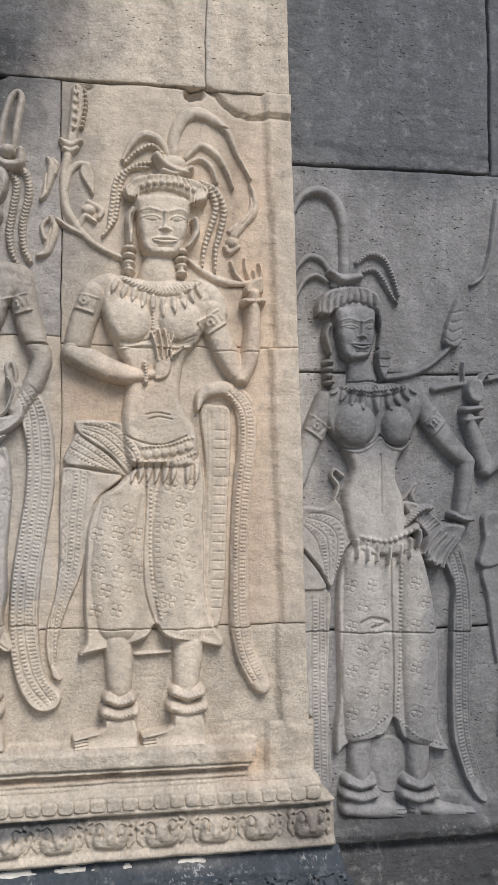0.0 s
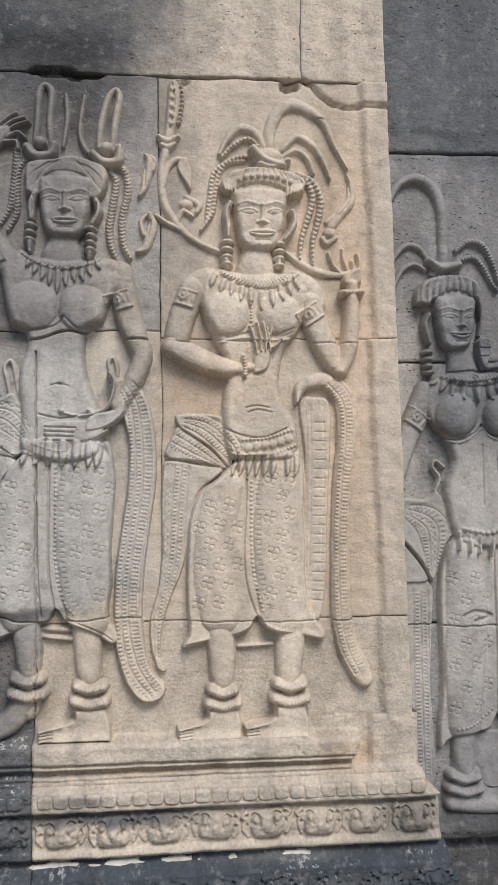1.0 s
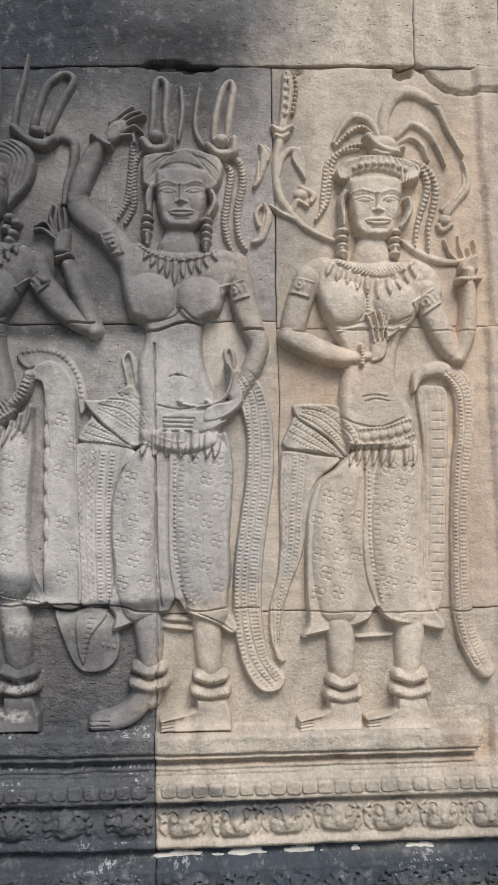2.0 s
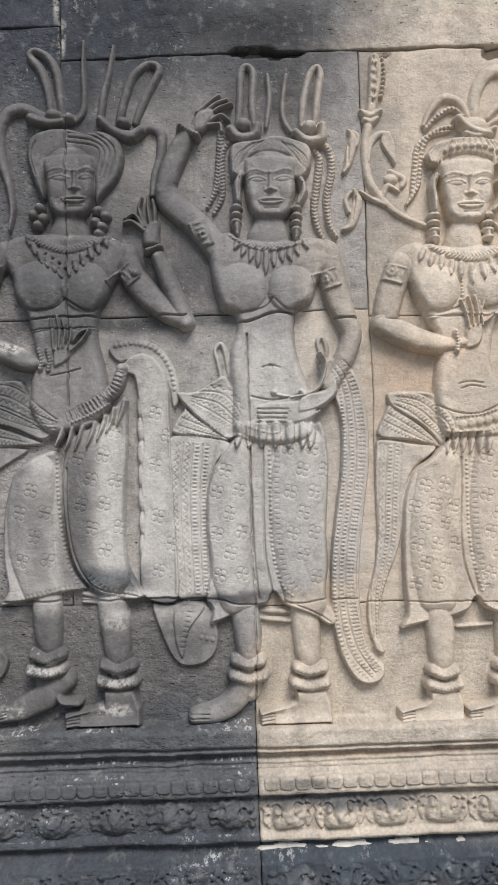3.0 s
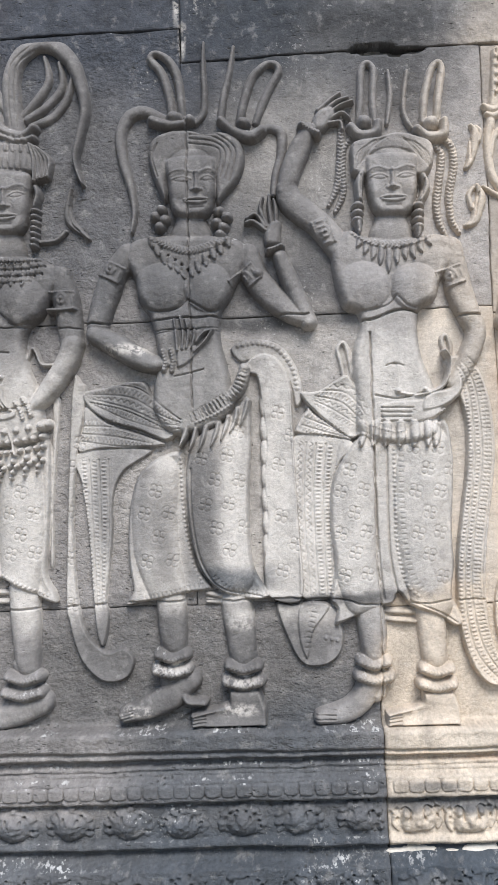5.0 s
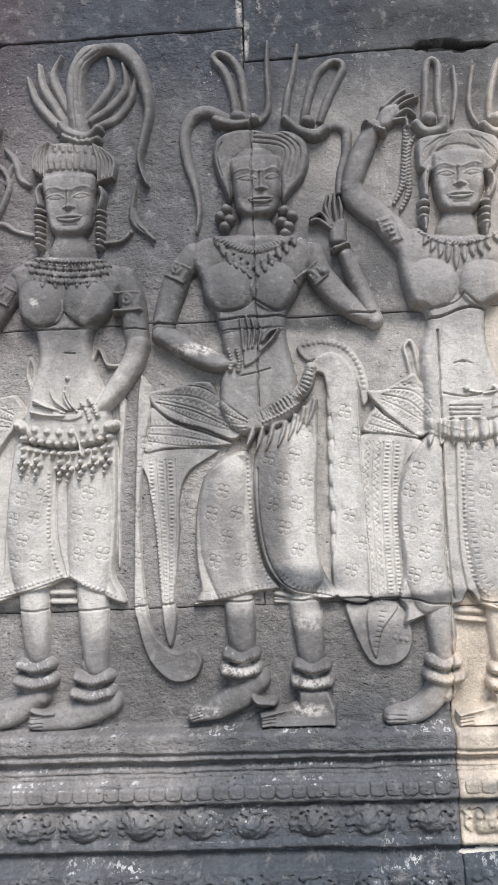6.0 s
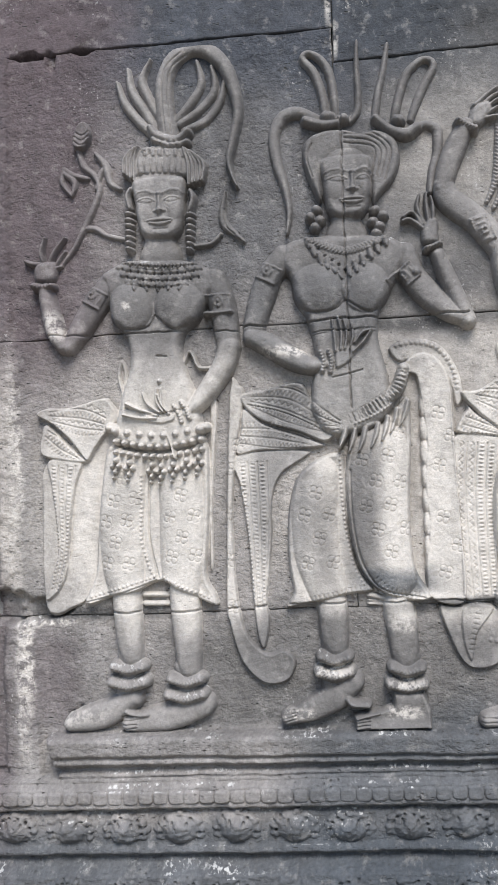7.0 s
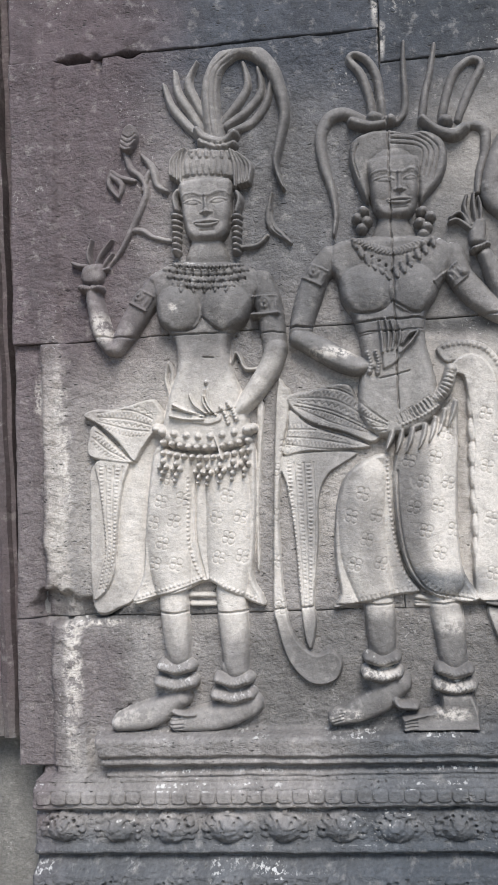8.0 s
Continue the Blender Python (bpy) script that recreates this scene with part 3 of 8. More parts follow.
def notched(x, z):
    """Broken corners, nicks and old sockets."""
    out = np.zeros(x.shape)
    for cx, cz, rx, rz, deep in NOTCHES:
        q = ((x / 1000 - cx) / rx) ** 2 + ((z / 1000 - cz) / rz) ** 2 + 0.35 * value_noise(x, z, 14, 91)
        out = np.maximum(out, deep * np.clip(1.15 - q, 0, 0.6) / 0.6)
    # the crack that lowers the joint towards the corner
    near = np.full(x.shape, 1e3)
    for (ax, az), (bx, bz) in zip(CRACK[:-1], CRACK[1:]):
        t = np.clip(((x - ax) * (bx - ax) + (z - az) * (bz - az)) / ((bx - ax) ** 2 + (bz - az) ** 2), 0, 1)
        near = np.minimum(near, np.hypot(x - ax - t * (bx - ax), z - az - t * (bz - az)))
    return -np.maximum(out, 12 * np.clip(1.5 - near / 4, 0, 1))


def border(x, z):
    """The raised margins of the pier: a straight one at its right arris, a worn one at its left."""
    edge = 4 * value_noise(x * 0.1, z, 40, 92)
    right = 13 * np.clip((x - 972 - 0.018 * (2230 - z) - edge * 0.4) / 8, 0, 1)
    high = np.clip((z - 1775) / 6, 0, 1)
    rugged = 1 + 0.16 * value_noise(x, z, 38, 93) + 0.16 * value_noise(x, z, 13, 94)
    strip = np.clip((-612 - x + edge) / 42, 0, 1) ** 0.8 * np.clip((x + 694 + edge) / 4, 0, 1)
    left = high * 14 * np.clip((-640 - x + edge) / 5, 0, 1) + (1 - high) * (17 * rugged * strip + 3 * np.clip((-690 - x) / 5, 0, 1))
    return right + left + notched(x, z)


wall_main = holder("wall_main", "temple wall of large grey and beige sandstone blocks with fine joints")
BLOCKS = [
    (-725, 2344.6, 2, 2900, 11, -8, 0), (3.6, 2279.6, 858, 2900, 12, 0, 0), (859.6, 2276.6, 1024, 2900, 13, 0, 2),
    (-733, 1779.8, 0, 2343, 14, -16, 0), (1.6, 1778, 575, 2278, 15, 0, 0), (576.8, 1764.6, 1027, 2275, 16, 0, 14),
    (-749, 1237.8, -7, 1778, 17, -18, 0), (-5.4, 1236.2, 334, 1776.2, 18, 0, 0), (335.8, 1218.4, 575.2, 1776.6, 22, 0, 0), (576.2, 1218.4, 1041, 1763, 19, 0, 11),
    (-767, 950, 331.6, 1236, 20, -10, 0), (333.4, 920, 1052, 1216.6, 21, 0, 9),
]
for x0, z0, x1, z1, seed, fl, fr in BLOCKS:
    high = z0 > 2220
    stone_block("stone_block", wall_main, x0, z0, x1, z1, -0.003 if high else 0.0, 0.34, CLEAN if seed == 21 else PIER if seed in (16, 19, 22) else GREYBLOCK if seed == 15 else HEWN if seed in (14, 17, 20) else WALL, seed, step=5.0,
                proud=notched if high else border, rough=2.2 if high else 1.7, foot=(fl, fr), arris=1.4)
core = quads("core", [(-0.72, 0.03, 0), (1.01, 0.03, 0), (1.01, 0.03, 2.9), (-0.72, 0.03, 2.9)], [(0, 1, 2, 3)], False)
part("mortar_core", core, RECESS, wall_main)


def pecked(x, z):
    """A band above the joint, left rough from the point chisel, and a few strokes higher up."""
    rough = 4.5 * np.abs(value_noise(x, z, 9, 95)) + 3 * np.abs(value_noise(x, z, 19, 96))
    band = np.clip((2212 + 8 * value_noise(x, z * 0, 60, 97) - z) / 8, 0, 1)
    stroke = np.clip(value_noise(x * 0.28, z, 11, 98) - 0.66, 0, 1) * 9
    return -rough * band - stroke * (1 - band)


wall_recess = holder("wall_recess", "recessed temple wall of dark grey sandstone blocks")
for x0, z0, x1, z1, seed in [(1000, 2168, 1494, 2900, 31), (1499, 2163, 2300, 2900, 32), (1000, 1727, 2300, 2162, 33),
                             (1000, 1190, 2300, 1723, 34), (1000, 0, 2300, 1186, 35)]:
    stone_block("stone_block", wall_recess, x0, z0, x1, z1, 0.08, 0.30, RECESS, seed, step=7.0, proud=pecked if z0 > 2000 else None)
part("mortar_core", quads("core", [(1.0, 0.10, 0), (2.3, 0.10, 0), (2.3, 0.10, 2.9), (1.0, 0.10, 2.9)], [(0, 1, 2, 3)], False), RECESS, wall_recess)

wall_left = holder("wall_left", "set-back temple wall beside a turned stone colonnette")
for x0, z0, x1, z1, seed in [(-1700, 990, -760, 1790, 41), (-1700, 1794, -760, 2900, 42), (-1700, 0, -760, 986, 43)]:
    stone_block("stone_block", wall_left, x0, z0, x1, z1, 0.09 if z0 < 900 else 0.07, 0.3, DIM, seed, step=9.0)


def colonnette():
    """A slender engaged shaft of fillets and rounds."""
    steps = [(-0.90, 0.07), (-0.90, 0.035), (-0.868, 0.035), (-0.862, 0.02), (-0.85, 0.013), (-0.836, 0.02), (-0.83, 0.03), (-0.818, 0.03),
             (-0.812, 0.018), (-0.80, 0.012), (-0.788, 0.018), (-0.784, 0.034), (-0.776, 0.036), (-0.776, 0.08)]
    z = np.linspace(1.0, 2.9, 80)
    top = tagged(new("colonnette"), "slender dark plum stone colonnette with vertical rounds", "column")
    for name, first, last in (("fillet", 0, 3), ("round", 2, 7), ("fillet", 6, 8), ("round", 7, 12), ("fillet", 11, 14)):
        piece = steps[first:last]
        v = np.array([(x + 0.0012 * math.sin(31 * q + 90 * x), y + 0.001 * math.sin(23 * q), q) for q in z for x, y in piece])
        n = len(piece)
        i, j = np.meshgrid(np.arange(79), np.arange(n - 1), indexing="ij")
        f = np.stack([i * n + j, i * n + j + 1, (i + 1) * n + j + 1, (i + 1) * n + j], -1).reshape(-1, 4)
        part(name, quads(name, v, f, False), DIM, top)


colonnette()

# ---- mouldings under the figures ----
PROFILE = [(1024, 0), (1019, 10), (1015, 58), (1009, 62), (984, 62), (979, 54), (976, 50), (973, 57), (967, 58), (962, 50), (957, 38), (952, 34), (949, 36), (946, 46), (942, 50), (939, 48), (937, 44), (935, 50), (933, 54),
           (931, 50), (929, 52), (924, 60), (922, 66), (888, 70), (884, 66), (881, 46), (877, 44), (872, 52), (868, 54), (818, 58), (812, 66), (805, 68), (799, 60), (795, 44), (788, 50), (780, 62), (773, 74), (768, 84),
           (706, 88), (698, 98), (688, 98), (682, 80), (656, 84), (576, 110), (556, 120), (300, 124), (0, 130)]


def moulding(name, x0, x1, y, profile, material, seed, drop=0.0, ledge=None, step_out=0.0, label="", low=0, top=1032):
    """A run of base mouldings, worn along its edges."""
    zs = np.unique(np.r_[np.arange(640, 1032, 2.5), np.arange(0, 640, 40), [low, top]])
    zs = zs[(zs >= low) & (zs <= top)]
    xs = np.arange(x0, x1 + 0.1, (x1 - x0) / max(2, int((x1 - x0) / 5)))
    x, z = np.meshgrid(xs, zs)
    pz, ph = np.array(profile)[::-1].T
    zz = z + 1.8 * value_noise(x, z * 0.15, 90, seed) + 1.1 * value_noise(x, z * 0.3, 21, seed + 1) + drop * (x + 700) * np.clip((z - 950) / 20, 0, 1)
    form = np.interp(zz, pz, ph)
    if ledge:
        inner = np.clip((x - ledge[0] + (z - 1020) * 0.25) / 3, 0, 1) * np.clip((ledge[1] - (z - 1020) * -0.30 - x) / 3, 0, 1)
        strip = np.where((x > 975) | ((x < -632) & (x > -694)), 16, 2)
        form = np.where(z > 934, np.maximum(np.where(x > 975, 15, strip), form * inner), form)
    h = form + 1.6 * value_noise(x, z, 28, seed + 2) + 1.25 * value_noise(x, z, 9, seed + 3)
    h = h - 7 * np.clip(value_noise(x, z, 45, seed + 4) - 0.52, 0, 1) * 2.5
    end = np.clip(np.minimum(x - x0, x1 - x) / 4, 0, 1)
    h = h - 3 * (1 - np.sqrt(end * (2 - end)))
    x = x + step_out * np.clip((895 - z) / 4, 0, 1) * (x - x0) / (x1 - x0) + 0.5 * step_out * np.clip((797 - z) / 4, 0, 1) * (x - x0) / (x1 - x0)
    m, n = x.shape
    v = [np.stack([x.ravel() / 1000, y - h.ravel() / 1000, z.ravel() / 1000], 1)]
    idx = np.arange(m * n).reshape(m, n)
    f = [np.stack([idx[:-1, :-1], idx[:-1, 1:], idx[1:, 1:], idx[1:, :-1]], -1).reshape(-1, 4)]
    for rim in (idx[::-1, 0], idx[:, -1]):
        back = v[0][rim].copy()
        back[:, 1] = y + 0.06
        b = np.arange(m) + sum(len(q) for q in v)
        v.append(back)
        f.append(np.stack([rim[:-1], b[:-1], b[1:], rim[1:]], 1))
    ob = part(name, quads(name, np.concatenate(v), np.concatenate(f)), material)
    return tagged(ob, label, "moulding", kind="structure")


def bead_mesh(seed):
    """A flat oval, hardly raised, with a thin cut line round it."""
    rnd = random.Random(seed)
    r = Relief(-17, -16, 17, 16, 1.7)
    w, t, k = 13.6 + rnd.uniform(-0.6, 0.4), 11.5 + rnd.uniform(-1, 0.6), rnd.uniform(0.4, 0.75)
    r.plate([(-w, -0.5 * t), (-w, k * t), (-0.6 * w, t), (0.6 * w, t), (w, k * t), (w, -0.5 * t), (0.7 * w, -t), (-0.7 * w, -t)], 3.2, 2.4, rnd.uniform(0.4, 1.4), 11)
    return small(r, "bead", seed)


def small(r, name, seed):
    h = r.h + 0.7 * value_noise(r.x + 70 * seed, r.z, 9, seed)
    up = h > -2.5
    cell = up[:-1, :-1] | up[1:, :-1] | up[:-1, 1:] | up[1:, 1:]
    i, j = np.nonzero(cell)
    n = h.shape[1]
    f = np.stack([i * n + j, i * n + j + 1, (i + 1) * n + j + 1, (i + 1) * n + j], 1)
    used, back = np.unique(f.ravel(), return_inverse=True)
    v = np.stack([r.x.ravel()[used], -np.maximum(h.ravel()[used], -3), r.z.ravel()[used]], 1) / 1000
    return quads(name, v, back.reshape(-1, 4))


def worn_rosette_mesh(seed):
    """A weathered lotus boss: a blunt ridged lump in a ring of stubs, with drill holes between."""
    rnd = random.Random(seed)
    j = lambda a, d=2.0: a + rnd.uniform(-d, d)
    r = Relief(-52, -38, 52, 40, 1.7)
    r.plate([(-42, -12), (-44, 8), (-30, 27), (0, 33), (30, 27), (44, 8), (42, -12), (0, -26)], 7, 7)
    r.blob(j(0), j(-2), j(31), j(25), j(16), base=5, power=0.62)
    r.blob(j(0, 4), j(8, 4), j(14, 3), j(12, 3), j(4), "add", power=0.8)
    for q in range(9):
        a = math.pi * (-0.12 + 1.24 * q / 8)
        r.blob(j(40 * math.cos(a)), j(30 * math.sin(a) - 2), j(8.5, 1.5), j(7.5, 1.5), j(4.5, 2.5), base=4, power=0.8)
    for q in range(8):
        a = math.pi * (-0.05 + 1.1 * q / 7)
        for rad in (34, 45):
            if rnd.random() < 0.72:
                r.blob(j(rad * math.cos(a), 2.5), j(rad * 0.76 * math.sin(a) - 1, 2.5), rnd.uniform(2.2, 3.9), rnd.uniform(2.2, 3.6), 15, "cut", power=0.7)
    for q in (-1, 1):
        r.blob(q * j(14), j(13), 3.4, j(6), 9, "cut", power=0.7)
    r.h += (2.6 * value_noise(r.x + 60 * seed, r.z, 10, seed + 40) + 1.4 * value_noise(r.x + 60 * seed, r.z, 5, seed + 41)) * (r.h > 0)
    return small(r, "rosette", seed)


def crisp_rosette_mesh(seed):
    """A better kept lotus boss: a bowl under a tongue between two curls, leaves at both sides."""
    rnd = random.Random(seed)
    j = lambda a, d=1.5: a + rnd.uniform(-d, d)
    r = Relief(-52, -38, 52, 40, 1.7)
    r.plate([(-31, 10), (j(-33), -8), (-25, -25), (0, -28), (25, -25), (j(33), -8), (31, 10), (25, 26), (0, 29), (-25, 26)], 5, 8, j(16), 30)
    r.tube([(0, 27, 7), (0, 12, 9), (0, -8, 6)], 4, "add", 0.8)
    r.plate([(-43, -14), (-46, 10), (-32, 29), (0, 32), (32, 29), (46, 10), (43, -14), (0, -26)], 6, 6)
    for q in (-1, 1):
        r.groove([(q * 27, 20), (q * 21, 25), (q * 14, 22), (q * j(12.5), 12), (q * j(14), 1)], 4.6, j(11))
        r.blob(q * 21, 14, 5, 7, 5, "add", power=0.7)
        r.tube([(q * 36, -20, 5), (q * j(42), -6, 6), (q * j(40), 10, 5)], 8, power=0.7)
        r.tube([(q * 38, 12, 5), (q * j(44), 22, 5), (q * 36, 29, 4)], 8, power=0.7)
        r.blob(q * 37, j(3), 2.6, 4, 12, "cut", power=0.7)
        r.blob(q * 35, j(21), 3.2, 3.2, 12, "cut", power=0.7)
    r.h += 1.6 * value_noise(r.x + 60 * seed, r.z, 9, seed + 40) * (r.h > 0)
    return small(r, "rosette", seed)


ROSETTES = {stone: [(crisp_rosette_mesh if stone == CLEAN else worn_rosette_mesh)(q) for q in range(9)] for stone in (WALL, CLEAN, SOOTED)}
BEADS = {stone: [bead_mesh(q) for q in range(4)] for stone in (WALL, CLEAN)}


def dress(run, x0, x1, y, pitch, seed, stone, wider=0.0, lower=None):
    """The beads of the fillet and the two rows of bosses of one run."""
    rnd = random.Random(seed)
    x = x0 + 22
    while x < x1 - 12:
        ob = part("bead", rnd.choice(BEADS[stone]), stone, run)
        ob.location = (x / 1000, y - 0.0690, 905 / 1000)
        ob.scale = (rnd.uniform(0.97, 1.05), 1, rnd.uniform(0.86, 0.98))
        x += 29.0 + rnd.uniform(-1, 1)
    for z, out, shift in ((844, 0.054, 0.5), (736, 0.085, 0.2)):
        x1 += wider
        n = max(1, round((x1 - x0) / pitch))
        below = lower if lower and z < 800 else run
        kind = SOOTED if lower and z < 800 else stone
        for q in range(n):
            ob = part("rosette", rnd.choice(ROSETTES[kind]), kind, below)
            ob.location = ((x0 + (q + 0.5) * (x1 - x0) / n + rnd.uniform(-4, 4)) / 1000, y - out, (z + rnd.uniform(-2, 2)) / 1000)
            ob.scale = (rnd.uniform(0.92, 1.02), rnd.uniform(0.8, 1.1), rnd.uniform(0.84, 0.92))
            ob.rotation_euler = (0, radians(rnd.uniform(-5, 5)), 0)


base_left = moulding("base_left", -728, 330, 0.0, PROFILE, HEWN, 51, drop=0.011, ledge=(-612, 2000), label="grey worn sandstone base mouldings with bead row and lotus bosses")
dress(base_left, -728, 330, 0.0, 104, 5, WALL)
base_right = moulding("base_right", 331.5, 1066, 0.0, PROFILE, CLEAN, 57, drop=0.011, ledge=(-2000, 955), step_out=28.0, low=798, label="beige worn sandstone base mouldings with bead row and lotus bosses")
plinth_right = moulding("plinth_right", 331.5, 1066, 0.0, PROFILE, SOOTED, 57, step_out=28.0, top=800.5, label="blackened sandstone plinth course with lotus bosses and plaster flakes")
dress(base_right, 334, 1068, 0.0, 100, 6, CLEAN, wider=28, lower=plinth_right)
LOW = [(870, 0), (806, 14), (800, 52), (786, 58), (770, 54), (764, 30), (752, 26), (744, 40), (700, 48), (640, 60), (300, 70), (0, 80)]
moulding("base_recess", 1040, 2200, 0.08, LOW, RECESS, 63, label="dark plain base mouldings of the recessed wall")


def plaster_remnant(run, x, z, w, t, seed):
    """A flake of old white lime plaster left on the slope under the bosses."""
    rnd = random.Random(seed)
    r = Relief(-w - 4, -t - 6, w + 4, t + 6, 2.0)
    ring = [(w * math.cos(a) * rnd.uniform(0.75, 1.05), t * math.sin(a) * rnd.uniform(0.6, 1.15)) for a in np.linspace(0, 6.283, 13)[:-1]]
    r.plate(ring, 2.4, 2.0)
    ob = part("plaster_remnant", small(r, "plaster_remnant", seed), PLASTER, run, "flaking white lime plaster remnant")
    ob.location = (x / 1000, -0.052, z / 1000)
    ob.rotation_euler = (radians(-18), radians(rnd.uniform(-2, 2)), 0)


PLASTER = sandstone("lime_plaster", (0.66, 0.61, 0.53), [], lime=0.0, streak=0.2, grain=0.4, pitted=0.1)
for x, z, w, t, seed in ((372, 785, 52, 8, 1), (440, 782, 22, 6, 8), (498, 785, 42, 9, 2), (597, 787, 30, 7, 3), (560, 779, 22, 6, 6), (699, 785, 11, 6, 4), (640, 783, 12, 5, 9), (818, 785, 30, 8, 5), (760, 780, 10, 5, 10)):
    plaster_remnant(plinth_right, x, z, w, t, seed)


def figure_beige():
    """The beige figure by the pier corner, one hand at the breast and one raised."""
    r = Relief(543, 985, 1029, 2279, 1.4)
    r.tube([(794, 2113, 11.8), (792, 2166, 12.8), (807, 2208, 12.8), (834, 2228, 13.9), (866, 2220, 11.8), (898, 2196, 8.6), (919, 2150, 6.4), (946, 2100, 3.2)], 15)
    r.tube([(783, 2137, 7.5), (764, 2170, 8.6), (734, 2179, 9.6), (710, 2157, 7.5), (693, 2126, 4.3)], 13)
    r.tube([(779, 2133, 5.4), (751, 2157, 5.4), (720, 2143, 5.4), (697, 2119, 4.3)], 13, rope=8)
    r.tube([(764, 2124, 4.3), (726, 2119, 5.4), (697, 2099, 6.4), (685, 2057, 5.4), (677, 2009, 5.4), (655, 1975, 3.2)], 13, rope=8)
    r.tube([(742, 2113, 4.3), (706, 2108, 5.4), (681, 2086, 5.4), (672, 2033, 5.4), (664, 1985, 3.2)], 12, rope=8)
    r.tube([(817, 2137, 7.5), (844, 2162, 8.6), (875, 2149, 8.6), (896, 2120, 6.4), (911, 2080, 3.2)], 14)
    r.tube([(819, 2124, 6.4), (843, 2135, 6.4), (867, 2120, 6.4), (878, 2091, 4.3)], 13)
    r.tube([(838, 2082, 6.4), (864, 2075, 7.5), (876, 2039, 7.5), (862, 1989, 6.4), (852, 1956, 5.4), (848, 1921, 3.2)], 15, rope=9)
    r.tube([(847, 2089, 6.4), (877, 2073, 7.5), (892, 2036, 7.5), (884, 1989, 6.4), (875, 1956, 5.4), (874, 1910, 3.2)], 15, rope=9)
    r.blob(789, 2119, 32.1, 21.4, 36)
    r.tube([(759, 2133, 10.7), (781, 2113, 11.8), (816, 2102, 10.7)], 40)
    r.tube([(772, 2104, 9.6), (798, 2100, 9.6), (825, 2111, 8.6)], 38)
    r.plate([(698, 2047), (696, 2062), (707, 2086), (736, 2097), (775, 2102), (816, 2097), (849, 2082), (859, 2053), (854, 2046), (840, 2040), (824, 2046), (808, 2053), (769, 2060), (731, 2053), (720, 2046), (709, 2042)], 33, edge=9, dome=6)
    r.tube([(743, 2090, 4.3), (725, 2066, 7.5), (720, 2045, 3.2)], 40)
    r.tube([(735, 2087, 4.3), (717, 2066, 7.5), (714, 2046, 3.2)], 39)
    r.tube([(727, 2084, 4.3), (708, 2066, 7.5), (708, 2047, 3.2)], 38)
    r.tube([(720, 2080, 4.3), (700, 2066, 7.5), (702, 2048, 3.2)], 37)
    r.tube([(809, 2091, 4.3), (822, 2066, 7.5), (823, 2040, 3.2)], 40)
    r.tube([(817, 2089, 4.3), (830, 2066, 7.5), (829, 2042, 3.2)], 39)
    r.tube([(824, 2086, 4.3), (838, 2066, 7.5), (835, 2045, 3.2)], 38)
    r.tube([(832, 2084, 4.3), (847, 2066, 7.5), (841, 2047, 3.2)], 37)
    r.tube([(840, 2082, 4.3), (855, 2067, 7.5), (847, 2049, 3.2)], 36)
    r.tube([(747, 2091, 4.3), (743, 2075, 7), (742, 2060, 5.4)], 5, how='add', base=1)
    r.tube([(757, 2091, 4.3), (755, 2075, 7), (754, 2060, 5.4)], 5, how='add', base=1)
    r.tube([(768, 2091, 4.3), (767, 2075, 7), (766, 2060, 5.4)], 5, how='add', base=1)
    r.tube([(779, 2091, 4.3), (779, 2075, 7), (779, 2060, 5.4)], 5, how='add', base=1)
    r.tube([(789, 2091, 4.3), (791, 2075, 7), (791, 2060, 5.4)], 5, how='add', base=1)
    r.tube([(800, 2091, 4.3), (803, 2075, 7), (803, 2060, 5.4)], 5, how='add', base=1)
    r.beads([(723, 2068), (758, 2077), (802, 2076), (837, 2064)], 5.35, 12.84, 6)
    r.face(769, 1993, 51.36, 62.06, 0.08)
    r.tube([(711, 2024, 7.5), (704, 2004, 8.6), (706, 1978, 7.5), (706, 1958, 6.4)], 42)
    r.tube([(832, 2009, 7.5), (836, 1989, 8.6), (826, 1967, 7.5), (815, 1954, 6.4)], 42)
    r.groove([(708, 2013), (707, 1978)], 3, 6)
    r.groove([(830, 1998), (824, 1971)], 3, 6)
    r.blob(705, 1949, 14.98, 8.6242, 42)
    r.blob(704, 1935, 14.3808, 8.6242, 42)
    r.blob(704, 1920, 13.7816, 8.6242, 42)
    r.blob(704, 1906, 13.1824, 8.6242, 42)
    r.tube([(702, 1914, 8.6), (703, 1899, 5.4)], 40)
    r.blob(807, 1947, 14.98, 8.6242, 42)
    r.blob(806, 1932, 14.3808, 8.6242, 42)
    r.blob(806, 1918, 13.7816, 8.6242, 42)
    r.blob(806, 1904, 13.1824, 8.6242, 42)
    r.tube([(805, 1914, 8.6), (804, 1901, 5.4)], 40)
    r.tube([(767, 1956, 27.8), (764, 1923, 32.1), (763, 1888, 42.8)], 34, power=0.4)
    r.plate([(689, 1899), (732, 1892), (798, 1894), (842, 1885), (868, 1857), (860, 1813), (839, 1769), (815, 1741), (807, 1704), (804, 1669), (815, 1633), (836, 1595), (834, 1529), (758, 1520), (704, 1531), (690, 1596), (693, 1651), (700, 1683), (691, 1727), (673, 1768), (654, 1808), (644, 1847), (656, 1882)], 34, edge=18, dome=14, wide=70)
    r.tube([(667, 1877, 25.7), (647, 1866, 27.8), (633, 1847, 27.8)], 36, power=0.45)
    r.tube([(842, 1872, 25.7), (863, 1857, 27.8), (872, 1829, 27.8)], 36, power=0.45)
    r.blob(700, 1807, 46.01, 44.94, 24, how='add', power=0.75)
    r.blob(802, 1808, 42.8, 42.8, 22, how='add', power=0.75)
